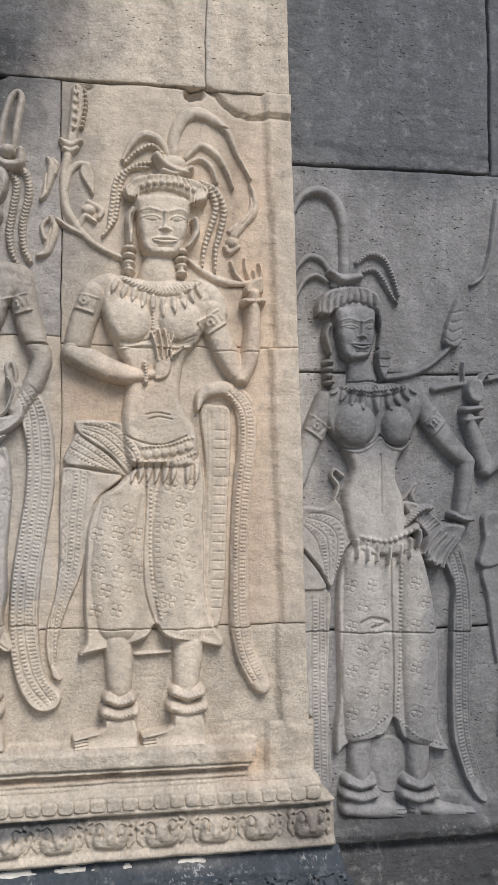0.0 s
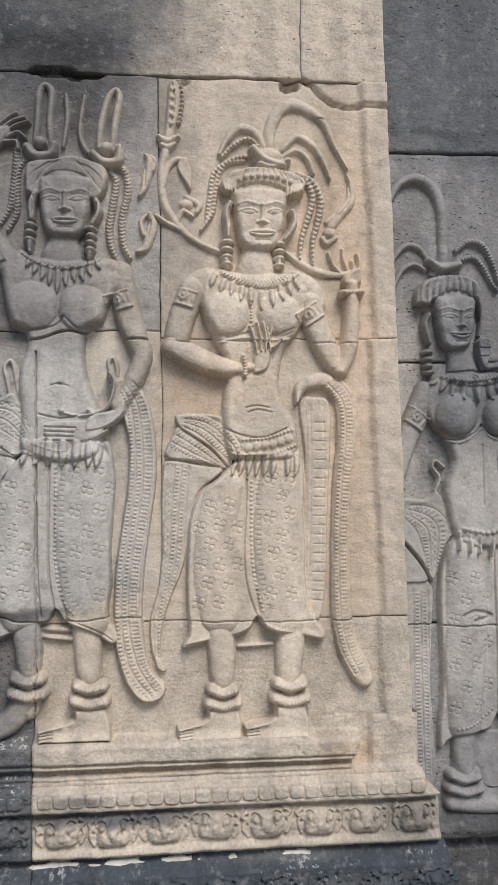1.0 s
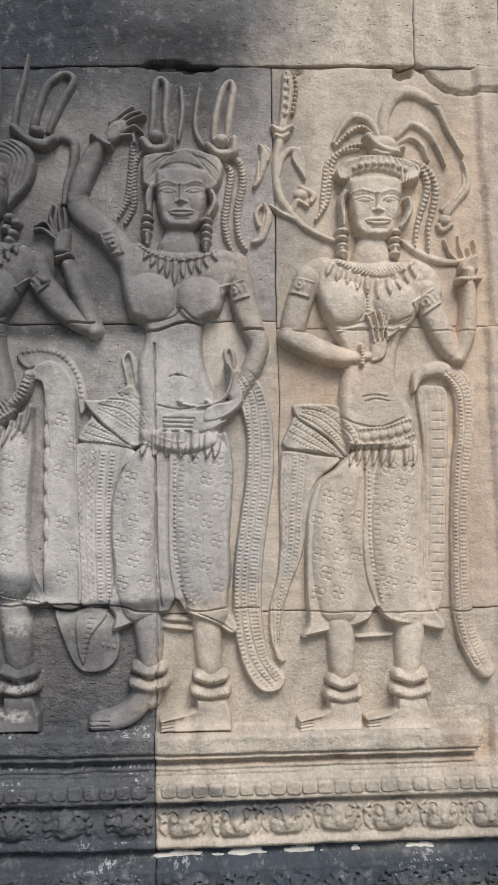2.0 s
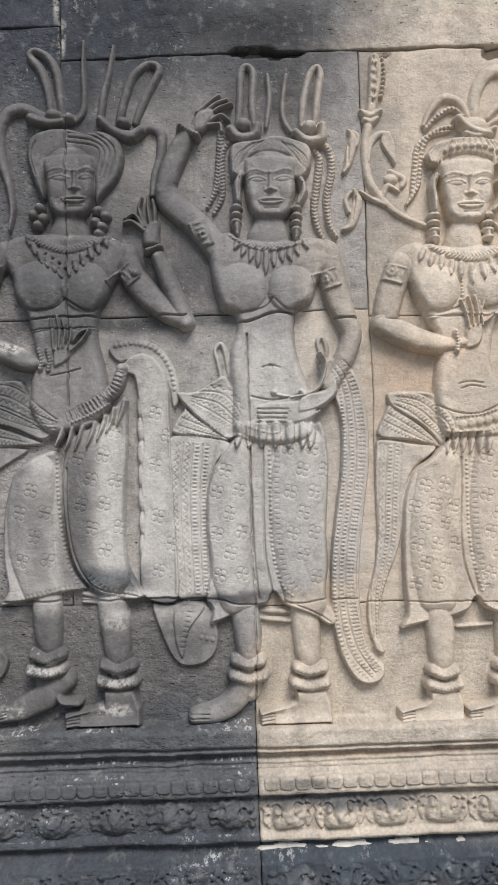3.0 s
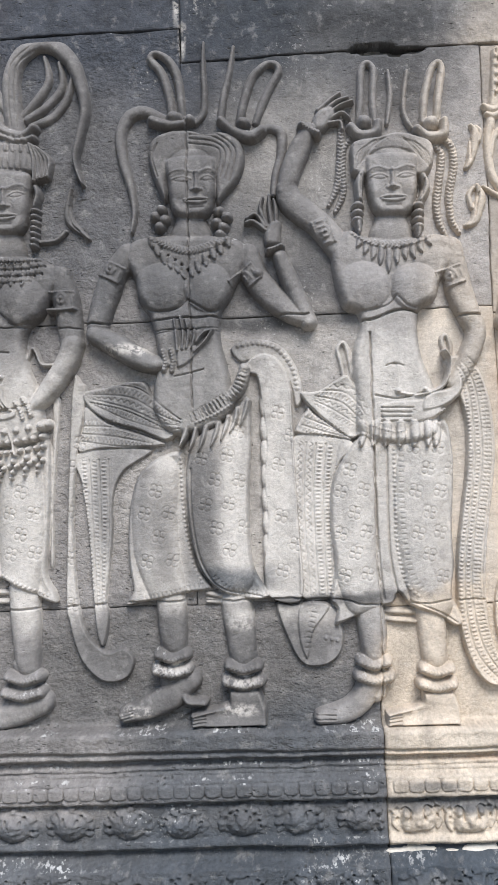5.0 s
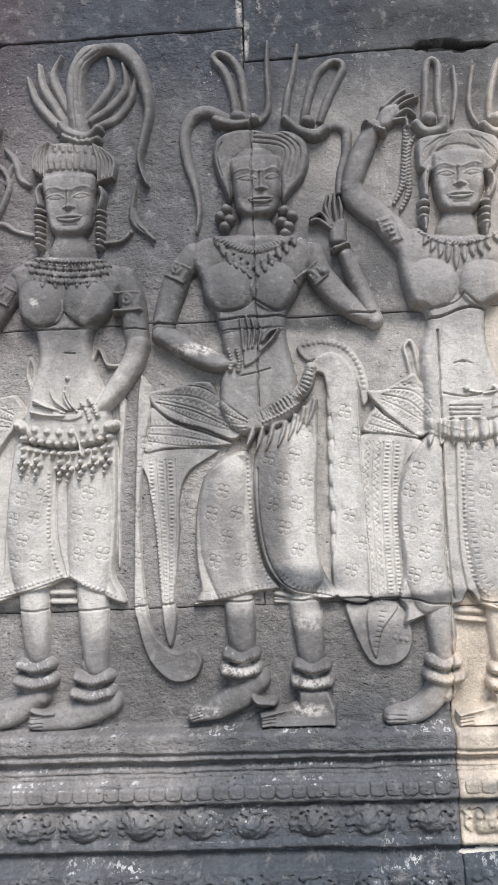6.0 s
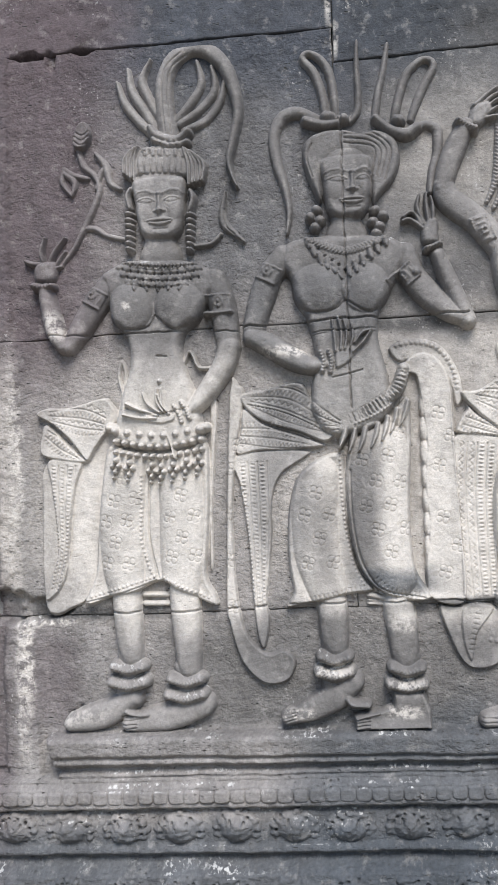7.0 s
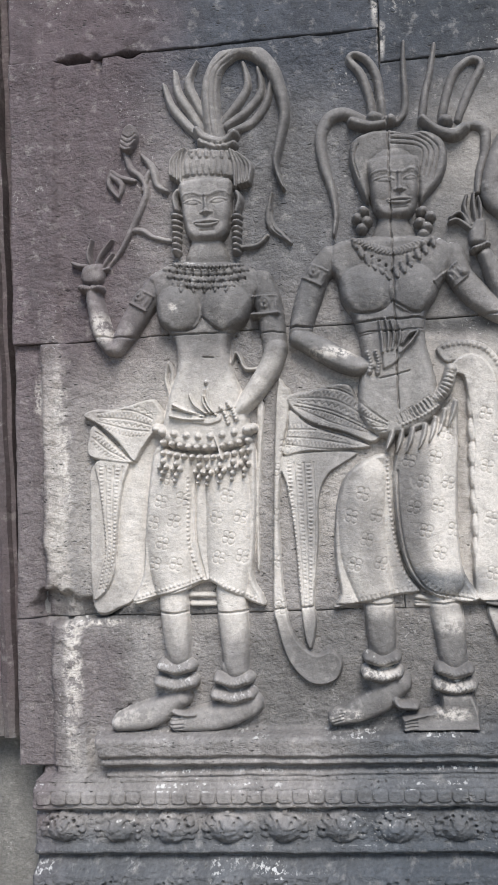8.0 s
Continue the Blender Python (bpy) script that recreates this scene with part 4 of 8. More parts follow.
    r.groove([(663, 1779), (692, 1766), (739, 1770), (752, 1783)], 5, 4)
    r.groove([(768, 1780), (796, 1767), (831, 1780)], 4, 3)
    r.tube([(673, 1748, 3.2), (730, 1761, 3.2), (795, 1756, 3.2), (823, 1758, 3.2)], 3, how='add')
    r.tube([(694, 1890, 7.5), (732, 1873, 9.6), (770, 1866, 9.6), (811, 1872, 9.6), (838, 1890, 7.5)], 6, how='add', rope=7, amp=1.5)
    r.tube([(680, 1882, 5.4), (675, 1872, 6.4), (671, 1862, 2.1)], 8, how='add')
    r.tube([(697, 1871, 5.4), (693, 1861, 6.4), (690, 1851, 2.1)], 8, how='add')
    r.tube([(714, 1866, 5.4), (712, 1855, 6.4), (709, 1844, 2.1)], 8, how='add')
    r.tube([(732, 1857, 5.4), (730, 1845, 6.4), (728, 1833, 2.1)], 8, how='add')
    r.tube([(749, 1853, 5.4), (748, 1839, 6.4), (747, 1824, 2.1)], 8, how='add')
    r.tube([(769, 1848, 5.4), (768, 1832, 6.4), (768, 1815, 2.1)], 8, how='add')
    r.tube([(789, 1850, 5.4), (789, 1836, 6.4), (790, 1822, 2.1)], 8, how='add')
    r.tube([(806, 1857, 5.4), (808, 1845, 6.4), (810, 1833, 2.1)], 8, how='add')
    r.tube([(822, 1868, 5.4), (824, 1857, 6.4), (827, 1846, 2.1)], 8, how='add')
    r.tube([(835, 1881, 5.4), (838, 1869, 6.4), (842, 1857, 2.1)], 8, how='add')
    r.beads([(749, 1835), (748, 1789)], 2.782, 6.42, 4)
    r.tube([(639, 1858, 27.8), (620, 1814, 26.8), (608, 1771, 25.7), (603, 1743, 24.6)], 46, power=0.45)
    r.armlet(596, 1847, 636, 1834, 13.9)
    r.tube([(597, 1745, 22.5), (631, 1729, 24.6), (674, 1711, 23.5), (718, 1702, 20.3), (750, 1704, 16.1)], 56, power=0.45)
    r.tube([(733, 1724, 9.6), (735, 1704, 10.7), (734, 1687, 8.6)], 60, rope=6)
    r.plate([(747, 1728), (758, 1741), (784, 1743), (790, 1724), (781, 1697), (761, 1687), (746, 1691)], 56, edge=10)
    r.tube([(758, 1730, 5.4), (754, 1757, 5.4), (745, 1783, 4.3)], 62)
    r.tube([(766, 1735, 5.4), (765, 1763, 5.4), (759, 1789, 4.3)], 62)
    r.tube([(775, 1737, 5.4), (776, 1765, 4.3), (770, 1791, 3.2)], 62)
    r.tube([(784, 1734, 4.3), (782, 1759, 4.3), (778, 1780, 3.2)], 62)
    r.tube([(788, 1741, 4.3), (800, 1750, 4.3), (806, 1758, 3.2)], 62)
    r.tube([(778, 1752, 4.3), (787, 1780, 4.3), (776, 1796, 3.2)], 62)
    r.tube([(865, 1835, 26.8), (875, 1796, 26.8), (896, 1751, 25.7), (913, 1716, 22.5), (924, 1703, 19.3)], 44, power=0.45)
    r.armlet(846, 1795, 881, 1818, 13.9)
    r.tube([(922, 1700, 18.2), (940, 1740, 20.3), (948, 1790, 18.2), (949, 1834, 16.1), (950, 1867, 13.9)], 46, power=0.45)
    r.tube([(932, 1850, 9.6), (965, 1852, 9.6)], 48, rope=6)
    r.plate([(932, 1865), (933, 1885), (946, 1896), (966, 1903), (970, 1883), (966, 1865)], 36, edge=8)
    r.tube([(942, 1885, 6.4), (918, 1905, 5.4), (906, 1932, 4.3)], 12.1, power=0.7)
    r.tube([(948, 1892, 5.4), (936, 1916, 4.3), (934, 1940, 3.2)], 12.1, power=0.7)
    r.tube([(957, 1896, 5.4), (953, 1916, 4.3)], 12.1, power=0.7)
    r.tube([(966, 1898, 4.3), (967, 1918, 4.3), (963, 1931, 3.2)], 12.1, power=0.7)
    r.groove([(736, 1626), (756, 1630), (782, 1626)], 4, 4)
    r.groove([(740, 1617), (760, 1622), (786, 1617)], 4, 4)
    r.groove([(683, 1594), (726, 1574), (770, 1569), (814, 1586)], 4, 5)
    r.plate([(721, 1561), (748, 1568), (791, 1573), (829, 1588), (835, 1568), (826, 1547), (791, 1537), (747, 1531), (723, 1533)], 44, edge=6)
    r.beads([(732, 1546), (758, 1552), (791, 1556), (826, 1569)], 8.56, 16.05, 6)
    r.beads([(725, 1535), (791, 1539), (835, 1555)], 3.21, 7.49, 4)
    r.beads([(726, 1564), (780, 1569), (827, 1584)], 3.21, 7.49, 4)
    r.plate([(601, 1611), (619, 1617), (683, 1614), (705, 1598), (748, 1581), (731, 1553), (714, 1531), (703, 1510), (671, 1547), (635, 1571), (607, 1591)], 20, edge=5)
    r.plate([(605, 1593), (618, 1584), (661, 1554), (703, 1510), (649, 1522), (585, 1531), (583, 1550), (594, 1572)], 16, edge=5)
    r.plate([(585, 1527), (649, 1517), (692, 1508), (648, 1468), (632, 1425), (625, 1372), (613, 1319), (591, 1266), (577, 1224), (570, 1182), (570, 1150), (580, 1126), (563, 1129), (549, 1182), (552, 1235), (566, 1288), (573, 1362), (573, 1448), (576, 1501)], 14, edge=4)
    r.tube([(837, 1638, 4.3), (848, 1668, 12.8), (882, 1681, 15), (914, 1670, 19.3), (933, 1637, 21.4), (936, 1571, 19.3), (927, 1485, 20.3), (921, 1398, 19.3), (919, 1312, 19.3), (921, 1226, 20.3), (933, 1161, 21.4), (954, 1118, 21.4), (964, 1100, 17.1)], 28, power=0.3)
    r.plate([(843, 1638), (876, 1648), (903, 1637), (905, 1572), (897, 1420), (893, 1312), (882, 1227), (862, 1206), (840, 1217), (838, 1314), (847, 1421), (852, 1529)], 14, edge=5)
    r.hatch([(884, 1616), (875, 1227)], 21.4, 18.19, 2.3)
    r.plate([(648, 1466), (681, 1491), (725, 1531), (769, 1530), (835, 1551), (851, 1497), (849, 1421), (852, 1356), (851, 1302), (858, 1249), (871, 1216), (888, 1192), (881, 1177), (848, 1183), (794, 1193), (768, 1204), (754, 1223), (740, 1200), (708, 1186), (654, 1177), (621, 1170), (609, 1172), (622, 1199), (619, 1255), (620, 1340), (626, 1415)], 30, edge=8)
    r.tube([(694, 1478, 36.4), (677, 1392, 38.5), (671, 1307, 38.5), (683, 1232, 38.5)], 20, how='add', power=0.8)
    r.tube([(803, 1508, 38.5), (794, 1401, 44.9), (797, 1304, 44.9), (803, 1218, 42.8)], 22, how='add', power=0.8)
    r.groove([(737, 1488), (734, 1423), (730, 1348), (735, 1284), (752, 1230)], 5, 6)
    r.beads([(746, 1488), (745, 1423), (745, 1348), (753, 1283), (765, 1236)], 2.782, 8.56, 3)
    r.hatch([(757, 1487), (758, 1423), (758, 1348), (766, 1283), (776, 1236)], 6.42, 9.63, 1.725)
    r.flowers([(639, 1446), (729, 1466), (719, 1231), (629, 1233)], 38.52, 12.84, 1.6, seed=3)
    r.flowers([(768, 1498), (838, 1508), (837, 1249), (776, 1251)], 38.52, 12.84, 1.6, seed=4)
    r.tube([(712, 1536, 5.4), (712, 1518, 6.4), (708, 1499, 2.1)], 9, how='add', base=2)
    r.tube([(727, 1535, 5.4), (727, 1518, 6.4), (723, 1499, 2.1)], 9, how='add', base=2)
    r.tube([(743, 1535, 5.4), (742, 1518, 6.4), (739, 1499, 2.1)], 9, how='add', base=2)
    r.tube([(758, 1535, 5.4), (758, 1518, 6.4), (754, 1498, 2.1)], 9, how='add', base=2)
    r.tube([(773, 1535, 5.4), (773, 1517, 6.4), (769, 1498, 2.1)], 9, how='add', base=2)
    r.tube([(788, 1534, 5.4), (788, 1517, 6.4), (784, 1498, 2.1)], 9, how='add', base=2)
    r.tube([(817, 1534, 5.4), (816, 1517, 6.4), (813, 1497, 2.1)], 9, how='add', base=2)
    r.tube([(834, 1534, 5.4), (834, 1516, 6.4), (830, 1497, 2.1)], 9, how='add', base=2)
    r.hatch([(769, 1217), (805, 1203), (870, 1199)], 4.28, 6.42, 1.84)
    r.groove([(611, 1174), (654, 1181), (708, 1191), (742, 1205)], 4, 4)
    r.tube([(718, 1169, 4.3), (783, 1172, 4.3)], 14, power=0.3)
    r.tube([(682, 1200, 27.8), (686, 1157, 27.8), (687, 1104, 23.5)], 42, power=0.45)
    r.tube([(821, 1207, 30), (817, 1153, 28.9), (814, 1100, 24.6)], 42, power=0.45)
    r.tube([(687, 1104, 22.5), (685, 1036, 23.5)], 34, power=0.4)
    r.tube([(666, 1090, 13.2), (686, 1082, 14.6), (707, 1088, 13.2)], 54, rope=6.5, amp=0.9)
    r.tube([(661, 1066, 14.2), (686, 1057, 15.6), (711, 1064, 14.2)], 57, rope=6.5, amp=0.9)
    r.tube([(816, 1111, 24.6), (815, 1041, 25.7)], 34, power=0.4)
    r.tube([(793, 1097, 13.2), (816, 1089, 14.6), (839, 1095, 13.2)], 54, rope=6.5, amp=0.9)
    r.tube([(788, 1070, 14.2), (815, 1061, 15.6), (843, 1068, 14.2)], 57, rope=6.5, amp=0.9)
    r.foot(598, 723, 996, 686, 1054)
    r.foot(725, 852, 994, 815, 1058)
    r.weave([(616, 1604, 12.8), (661, 1590, 23.5), (704, 1551, 23.5), (718, 1518, 8.6)], 'ldlzldl', 3)
    r.weave([(596, 1570, 19.3), (639, 1545, 15), (682, 1519, 6.4)], 'dlhld', 3)
    r.weave([(606, 1520, 23.5), (598, 1426, 23.5), (592, 1340, 21.4), (569, 1235, 15), (566, 1150, 9.6)], 'lhldlzl', 3)
    r.weave([(899, 1677, 17.1), (931, 1637, 18.2), (935, 1571, 17.1), (926, 1485, 18.2), (920, 1398, 17.1), (918, 1312, 17.1), (920, 1226, 18.2), (933, 1161, 18.2), (956, 1113, 15)], 'lhhldl', 3)
    r.weave([(872, 1633, 21.4), (874, 1529, 21.4), (866, 1313, 19.3)], 'l--ll', 1.6)
    r.joint([(548, 1222), (741, 1217), (991, 1213)], 3.5, 5)
    r.joint([(556, 1756), (751, 1754), (1016, 1750)], 3, 4)
    r.joint([(863, 2209), (882, 2200), (938, 2201)], 4, 5)
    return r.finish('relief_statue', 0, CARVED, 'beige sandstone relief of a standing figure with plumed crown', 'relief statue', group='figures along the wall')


def figure_raised_arm():
    """The figure with one arm lifted over its crown."""
    r = Relief(113, 990, 652, 2262, 1.4)
    r.tube([(338, 2139, 7.5), (343, 2184, 7.5), (347, 2238, 7.5), (358, 2253, 6.4), (370, 2237, 7.5), (366, 2183, 7.5), (368, 2134, 7.5)], 14.3)
    r.tube([(460, 2134, 7.5), (464, 2179, 7.5), (479, 2232, 7.5), (493, 2247, 6.4), (499, 2231, 7.5), (490, 2178, 7.5), (485, 2129, 7.5)], 14.3)
    r.tube([(397, 2234, 4.3), (400, 2192, 5.4), (396, 2160, 5.4), (391, 2133, 4.3)], 13.2)
    r.tube([(433, 2232, 4.3), (426, 2191, 5.4), (424, 2153, 5.4), (436, 2124, 5.4)], 13.2)
    r.tube([(323, 2129, 10.7), (340, 2113, 12.8), (367, 2116, 11.8), (374, 2134, 9.6)], 32)
    r.blob(348, 2138, 14.98, 14.98, 34)
    r.tube([(448, 2117, 10.7), (468, 2103, 12.8), (495, 2106, 11.8), (498, 2130, 9.6)], 34)
    r.blob(474, 2128, 14.98, 16.05, 36)
    r.plate([(318, 2056), (319, 2090), (335, 2104), (378, 2109), (404, 2114), (436, 2109), (473, 2092), (475, 2054), (459, 2026), (436, 2029), (435, 2056), (425, 2070), (387, 2076), (358, 2065), (349, 2033), (334, 2031), (321, 2038)], 33, edge=9, dome=7)
    r.groove([(325, 2040), (333, 2074), (364, 2097)], 2.4, 3)
    r.groove([(468, 2034), (463, 2067), (439, 2091)], 2.4, 3)
    r.groove([(329, 2044), (339, 2076), (368, 2098)], 2.4, 3)
    r.groove([(465, 2038), (458, 2069), (434, 2093)], 2.4, 3)
    r.groove([(332, 2049), (344, 2078), (373, 2099)], 2.4, 3)
    r.groove([(462, 2043), (453, 2071), (430, 2094)], 2.4, 3)
    r.groove([(336, 2053), (350, 2080), (377, 2099)], 2.4, 3)
    r.groove([(459, 2047), (448, 2074), (426, 2095)], 2.4, 3)
    r.groove([(339, 2057), (355, 2082), (381, 2100)], 2.4, 3)
    r.groove([(456, 2052), (442, 2076), (422, 2096)], 2.4, 3)
    r.groove([(342, 2061), (360, 2084), (386, 2101)], 2.4, 3)
    r.groove([(453, 2056), (437, 2078), (418, 2098)], 2.4, 3)
    r.tube([(305, 2151, 6.4), (303, 2110, 7.5), (298, 2057, 7.5), (290, 2014, 6.4), (274, 1982, 4.3)], 13.1, rope=7)
    r.tube([(320, 2109, 5.4), (307, 2086, 6.4), (304, 2045, 6.4), (302, 2003, 6.4), (286, 1969, 4.3)], 11.6, rope=7)
    r.tube([(473, 2092, 5.4), (491, 2070, 7.5), (484, 2016, 7.5), (478, 1973, 7.5), (483, 1936, 6.4), (495, 1910, 4.3)], 13.1, rope=7)
    r.tube([(486, 2102, 5.4), (509, 2088, 7.5), (514, 2047, 7.5), (503, 1994, 7.5), (505, 1945, 6.4), (518, 1918, 4.3)], 13.1, rope=7)
    r.face(395, 2012, 50.29, 60.99, 0)
    r.tube([(340, 2040, 7.5), (332, 2017, 8.6), (332, 1988, 7.5)], 42)
    r.tube([(453, 2026, 7.5), (458, 2004, 8.6), (446, 1979, 7.5)], 42)
    r.groove([(336, 2031), (334, 1996)], 3, 6)
    r.groove([(455, 2017), (449, 1988)], 3, 6)
    r.blob(329, 1977, 12.84, 8.6242, 42)
    r.blob(328, 1963, 12.3264, 8.6242, 42)
    r.blob(327, 1949, 11.8128, 8.6242, 42)
    r.tube([(328, 1943, 8.6), (329, 1924, 4.3)], 40)
    r.blob(442, 1972, 12.84, 8.6242, 42)
    r.blob(442, 1958, 12.3264, 8.6242, 42)
    r.blob(441, 1944, 11.8128, 8.6242, 42)
    r.blob(441, 1931, 11.2992, 8.6242, 42)
    r.tube([(441, 1928, 8.6), (439, 1911, 4.3)], 40)
    r.tube([(393, 1966, 26.8), (391, 1940, 32.1), (388, 1908, 44.9)], 34, power=0.4)
    r.plate([(306, 1933), (348, 1917), (433, 1913), (481, 1917), (512, 1897), (526, 1864), (482, 1834), (465, 1792), (437, 1774), (431, 1740), (434, 1697), (447, 1654), (462, 1611), (458, 1537), (383, 1519), (310, 1543), (307, 1618), (305, 1660), (307, 1703), (321, 1745), (318, 1772), (294, 1783), (282, 1821), (275, 1864), (275, 1907)], 34, edge=18, dome=13, wide=65)
    r.blob(332, 1821, 51.36, 47.08, 22, how='add', power=0.75)
    r.blob(428, 1816, 47.08, 44.94, 22, how='add', power=0.75)
    r.groove([(289, 1789), (320, 1775), (374, 1783), (391, 1800)], 5, 4)
    r.groove([(396, 1797), (421, 1777), (464, 1785)], 5, 4)
    r.tube([(316, 1927, 7.5), (347, 1908, 9.6), (390, 1898, 9.6), (432, 1905, 9.6), (465, 1918, 7.5)], 6, how='add', rope=7, amp=1.5)
    r.tube([(328, 1911, 5.4), (328, 1904, 6.4), (323, 1896, 2.1)], 8, how='add')
    r.tube([(341, 1902, 5.4), (340, 1892, 6.4), (336, 1883, 2.1)], 8, how='add')
    r.tube([(354, 1895, 5.4), (354, 1883, 6.4), (351, 1872, 2.1)], 8, how='add')
    r.tube([(368, 1890, 5.4), (367, 1876, 6.4), (365, 1862, 2.1)], 8, how='add')
    r.tube([(382, 1885, 5.4), (381, 1866, 6.4), (380, 1847, 2.1)], 8, how='add')
    r.tube([(397, 1889, 5.4), (396, 1875, 6.4), (396, 1861, 2.1)], 8, how='add')
    r.tube([(412, 1893, 5.4), (411, 1881, 6.4), (413, 1869, 2.1)], 8, how='add')
    r.tube([(427, 1894, 5.4), (426, 1882, 6.4), (429, 1870, 2.1)], 8, how='add')
    r.tube([(441, 1902, 5.4), (440, 1891, 6.4), (444, 1880, 2.1)], 8, how='add')
    r.tube([(456, 1912, 5.4), (456, 1902, 6.4), (461, 1893, 2.1)], 8, how='add')
    r.tube([(294, 1896, 25.7), (279, 1918, 25.7), (253, 1949, 25.7), (222, 1976, 26.8), (202, 1996, 25.7), (196, 2018, 21.4)], 42, power=0.45)
    r.armlet(254, 1947, 268, 1907, 13.9)
    r.tube([(194, 2012, 19.3), (204, 2050, 21.4), (222, 2090, 21.4), (242, 2128, 16.1)], 42, power=0.45)
    r.tube([(229, 2133, 9.6), (241, 2126, 10.7), (258, 2116, 8.6)], 46, rope=6)
    r.plate([(246, 2126), (253, 2156), (268, 2170), (289, 2173), (296, 2158), (285, 2139), (269, 2122)], 28, edge=12)
    r.tube([(262, 2164, 6.4), (287, 2184, 5.4), (304, 2194, 3.2)], 24)
    r.tube([(271, 2161, 5.4), (297, 2180, 5.4), (319, 2185, 3.2)], 24)
    r.tube([(277, 2154, 5.4), (301, 2171, 4.3), (327, 2178, 3.2)], 24)
    r.tube([(281, 2146, 5.4), (305, 2158, 4.3), (321, 2146, 3.2)], 24)
    r.tube([(281, 2139, 5.4), (302, 2140, 4.3), (306, 2125, 4.3)], 24)
    r.tube([(498, 1887, 25.7), (506, 1844, 25.7), (515, 1800, 25.7), (526, 1768, 23.5)], 44, power=0.45)
    r.armlet(475, 1826, 513, 1837, 15)
    r.tube([(530, 1757, 22.5), (539, 1725, 20.3), (518, 1672, 20.3), (492, 1631, 19.3)], 46, power=0.45)
    r.plate([(430, 1608), (452, 1622), (484, 1627), (504, 1647), (509, 1620), (489, 1597), (463, 1583), (428, 1580)], 54, edge=9)
    r.plate([(349, 1597), (366, 1607), (409, 1609), (451, 1607), (471, 1593), (460, 1569), (428, 1559), (385, 1557), (354, 1565)], 50, edge=9)
    r.groove([(355, 1592), (413, 1590)], 3.4, 5)
    r.groove([(354, 1584), (410, 1581)], 3.4, 5)
    r.groove([(354, 1575), (408, 1573)], 3.4, 5)
    r.groove([(354, 1567), (406, 1565)], 3.4, 5)
    r.tube([(437, 1623, 9.6), (461, 1605, 9.6)], 52, rope=6)
    r.blob(387, 1622, 12.84, 10.7, 56)
    r.tube([(392, 1618, 6.4), (421, 1613, 6.4), (462, 1622, 5.4), (478, 1640, 4.3), (486, 1674, 4.3), (476, 1693, 4.3)], 52)
    r.tube([(488, 1674, 4.3), (480, 1695, 5.4), (475, 1717, 5.4), (484, 1725, 4.3), (491, 1703, 5.4), (488, 1684, 5.4)], 10.3)
    r.groove([(367, 1670), (382, 1674), (399, 1669)], 4, 4)
    r.blob(382, 1672, 5.35, 4.28, 4, how='cut')
    r.groove([(345, 1616), (387, 1608), (437, 1618)], 4, 5)
    r.tube([(332, 1561, 5.4), (385, 1546, 5.4), (438, 1565, 5.4), (471, 1585, 5.4)], 46, rope=6)
    r.plate([(475, 1674), (497, 1686), (523, 1681), (546, 1650), (562, 1585), (565, 1500), (554, 1416), (542, 1332), (536, 1249), (539, 1185), (551, 1132), (577, 1100), (574, 1079), (553, 1068), (528, 1073), (504, 1103), (487, 1156), (480, 1219), (484, 1314), (496, 1398), (509, 1482), (510, 1566), (496, 1620), (481, 1653)], 26, edge=6)
    r.plate([(203, 1628), (240, 1631), (288, 1657), (304, 1647), (338, 1595), (332, 1561), (299, 1537), (258, 1565), (228, 1593)], 24, edge=5)
    r.plate([(202, 1624), (230, 1589), (269, 1560), (299, 1535), (257, 1543), (199, 1550), (192, 1561), (206, 1585), (217, 1600)], 20, edge=5)
    r.tube([(288, 1657, 4.3), (284, 1682, 4.3), (279, 1708, 4.3), (290, 1720, 4.3), (298, 1703, 5.4), (305, 1660, 5.4)], 10.3)
    r.plate([(192, 1548), (299, 1533), (277, 1497), (260, 1461), (254, 1408), (255, 1345), (257, 1282), (253, 1242), (192, 1242), (192, 1305), (189, 1390), (187, 1474)], 15, edge=4)
    r.plate([(144, 1230), (170, 1231), (244, 1227), (262, 1197), (266, 1155), (250, 1125), (218, 1113), (187, 1121), (165, 1160)], 14, edge=4)
    r.plate([(189, 1230), (244, 1227), (212, 1179), (198, 1127), (183, 1169)], 20, edge=4)
    r.hatch([(216, 1224), (196, 1137)], 8.56, 9.63, 2.3)
    r.beads([(229, 1167), (262, 1160)], 4.28, 10.7, 3)
    r.plate([(255, 1450), (277, 1497), (312, 1541), (342, 1546), (405, 1528), (470, 1568), (486, 1504), (483, 1430), (478, 1356), (479, 1293), (472, 1241), (485, 1209), (491, 1187), (474, 1180), (433, 1205), (391, 1223), (373, 1245), (362, 1227), (338, 1219), (285, 1201), (251, 1189), (256, 1219), (244, 1240), (256, 1303), (250, 1377)], 30, edge=8)
    r.tube([(309, 1511, 38.5), (297, 1427, 42.8), (292, 1322, 40.7), (306, 1242, 36.4)], 22, how='add', power=0.8)
    r.tube([(432, 1517, 44.9), (423, 1422, 51.4), (427, 1316, 49.2), (434, 1228, 38.5)], 26, how='add', power=0.8)
    r.groove([(339, 1521), (338, 1404), (340, 1299), (345, 1236)], 5, 6)
    r.groove([(363, 1530), (360, 1425), (360, 1319), (371, 1247)], 5, 7)
    r.beads([(375, 1519), (373, 1424), (373, 1340), (387, 1265), (413, 1237)], 2.996, 8.56, 3)
    r.hatch([(388, 1519), (385, 1424), (388, 1339), (400, 1275), (434, 1236)], 6.42, 9.63, 1.84)
    r.flowers([(267, 1481), (330, 1521), (330, 1257), (258, 1260)], 41.73, 12.84, 1.6, seed=5)
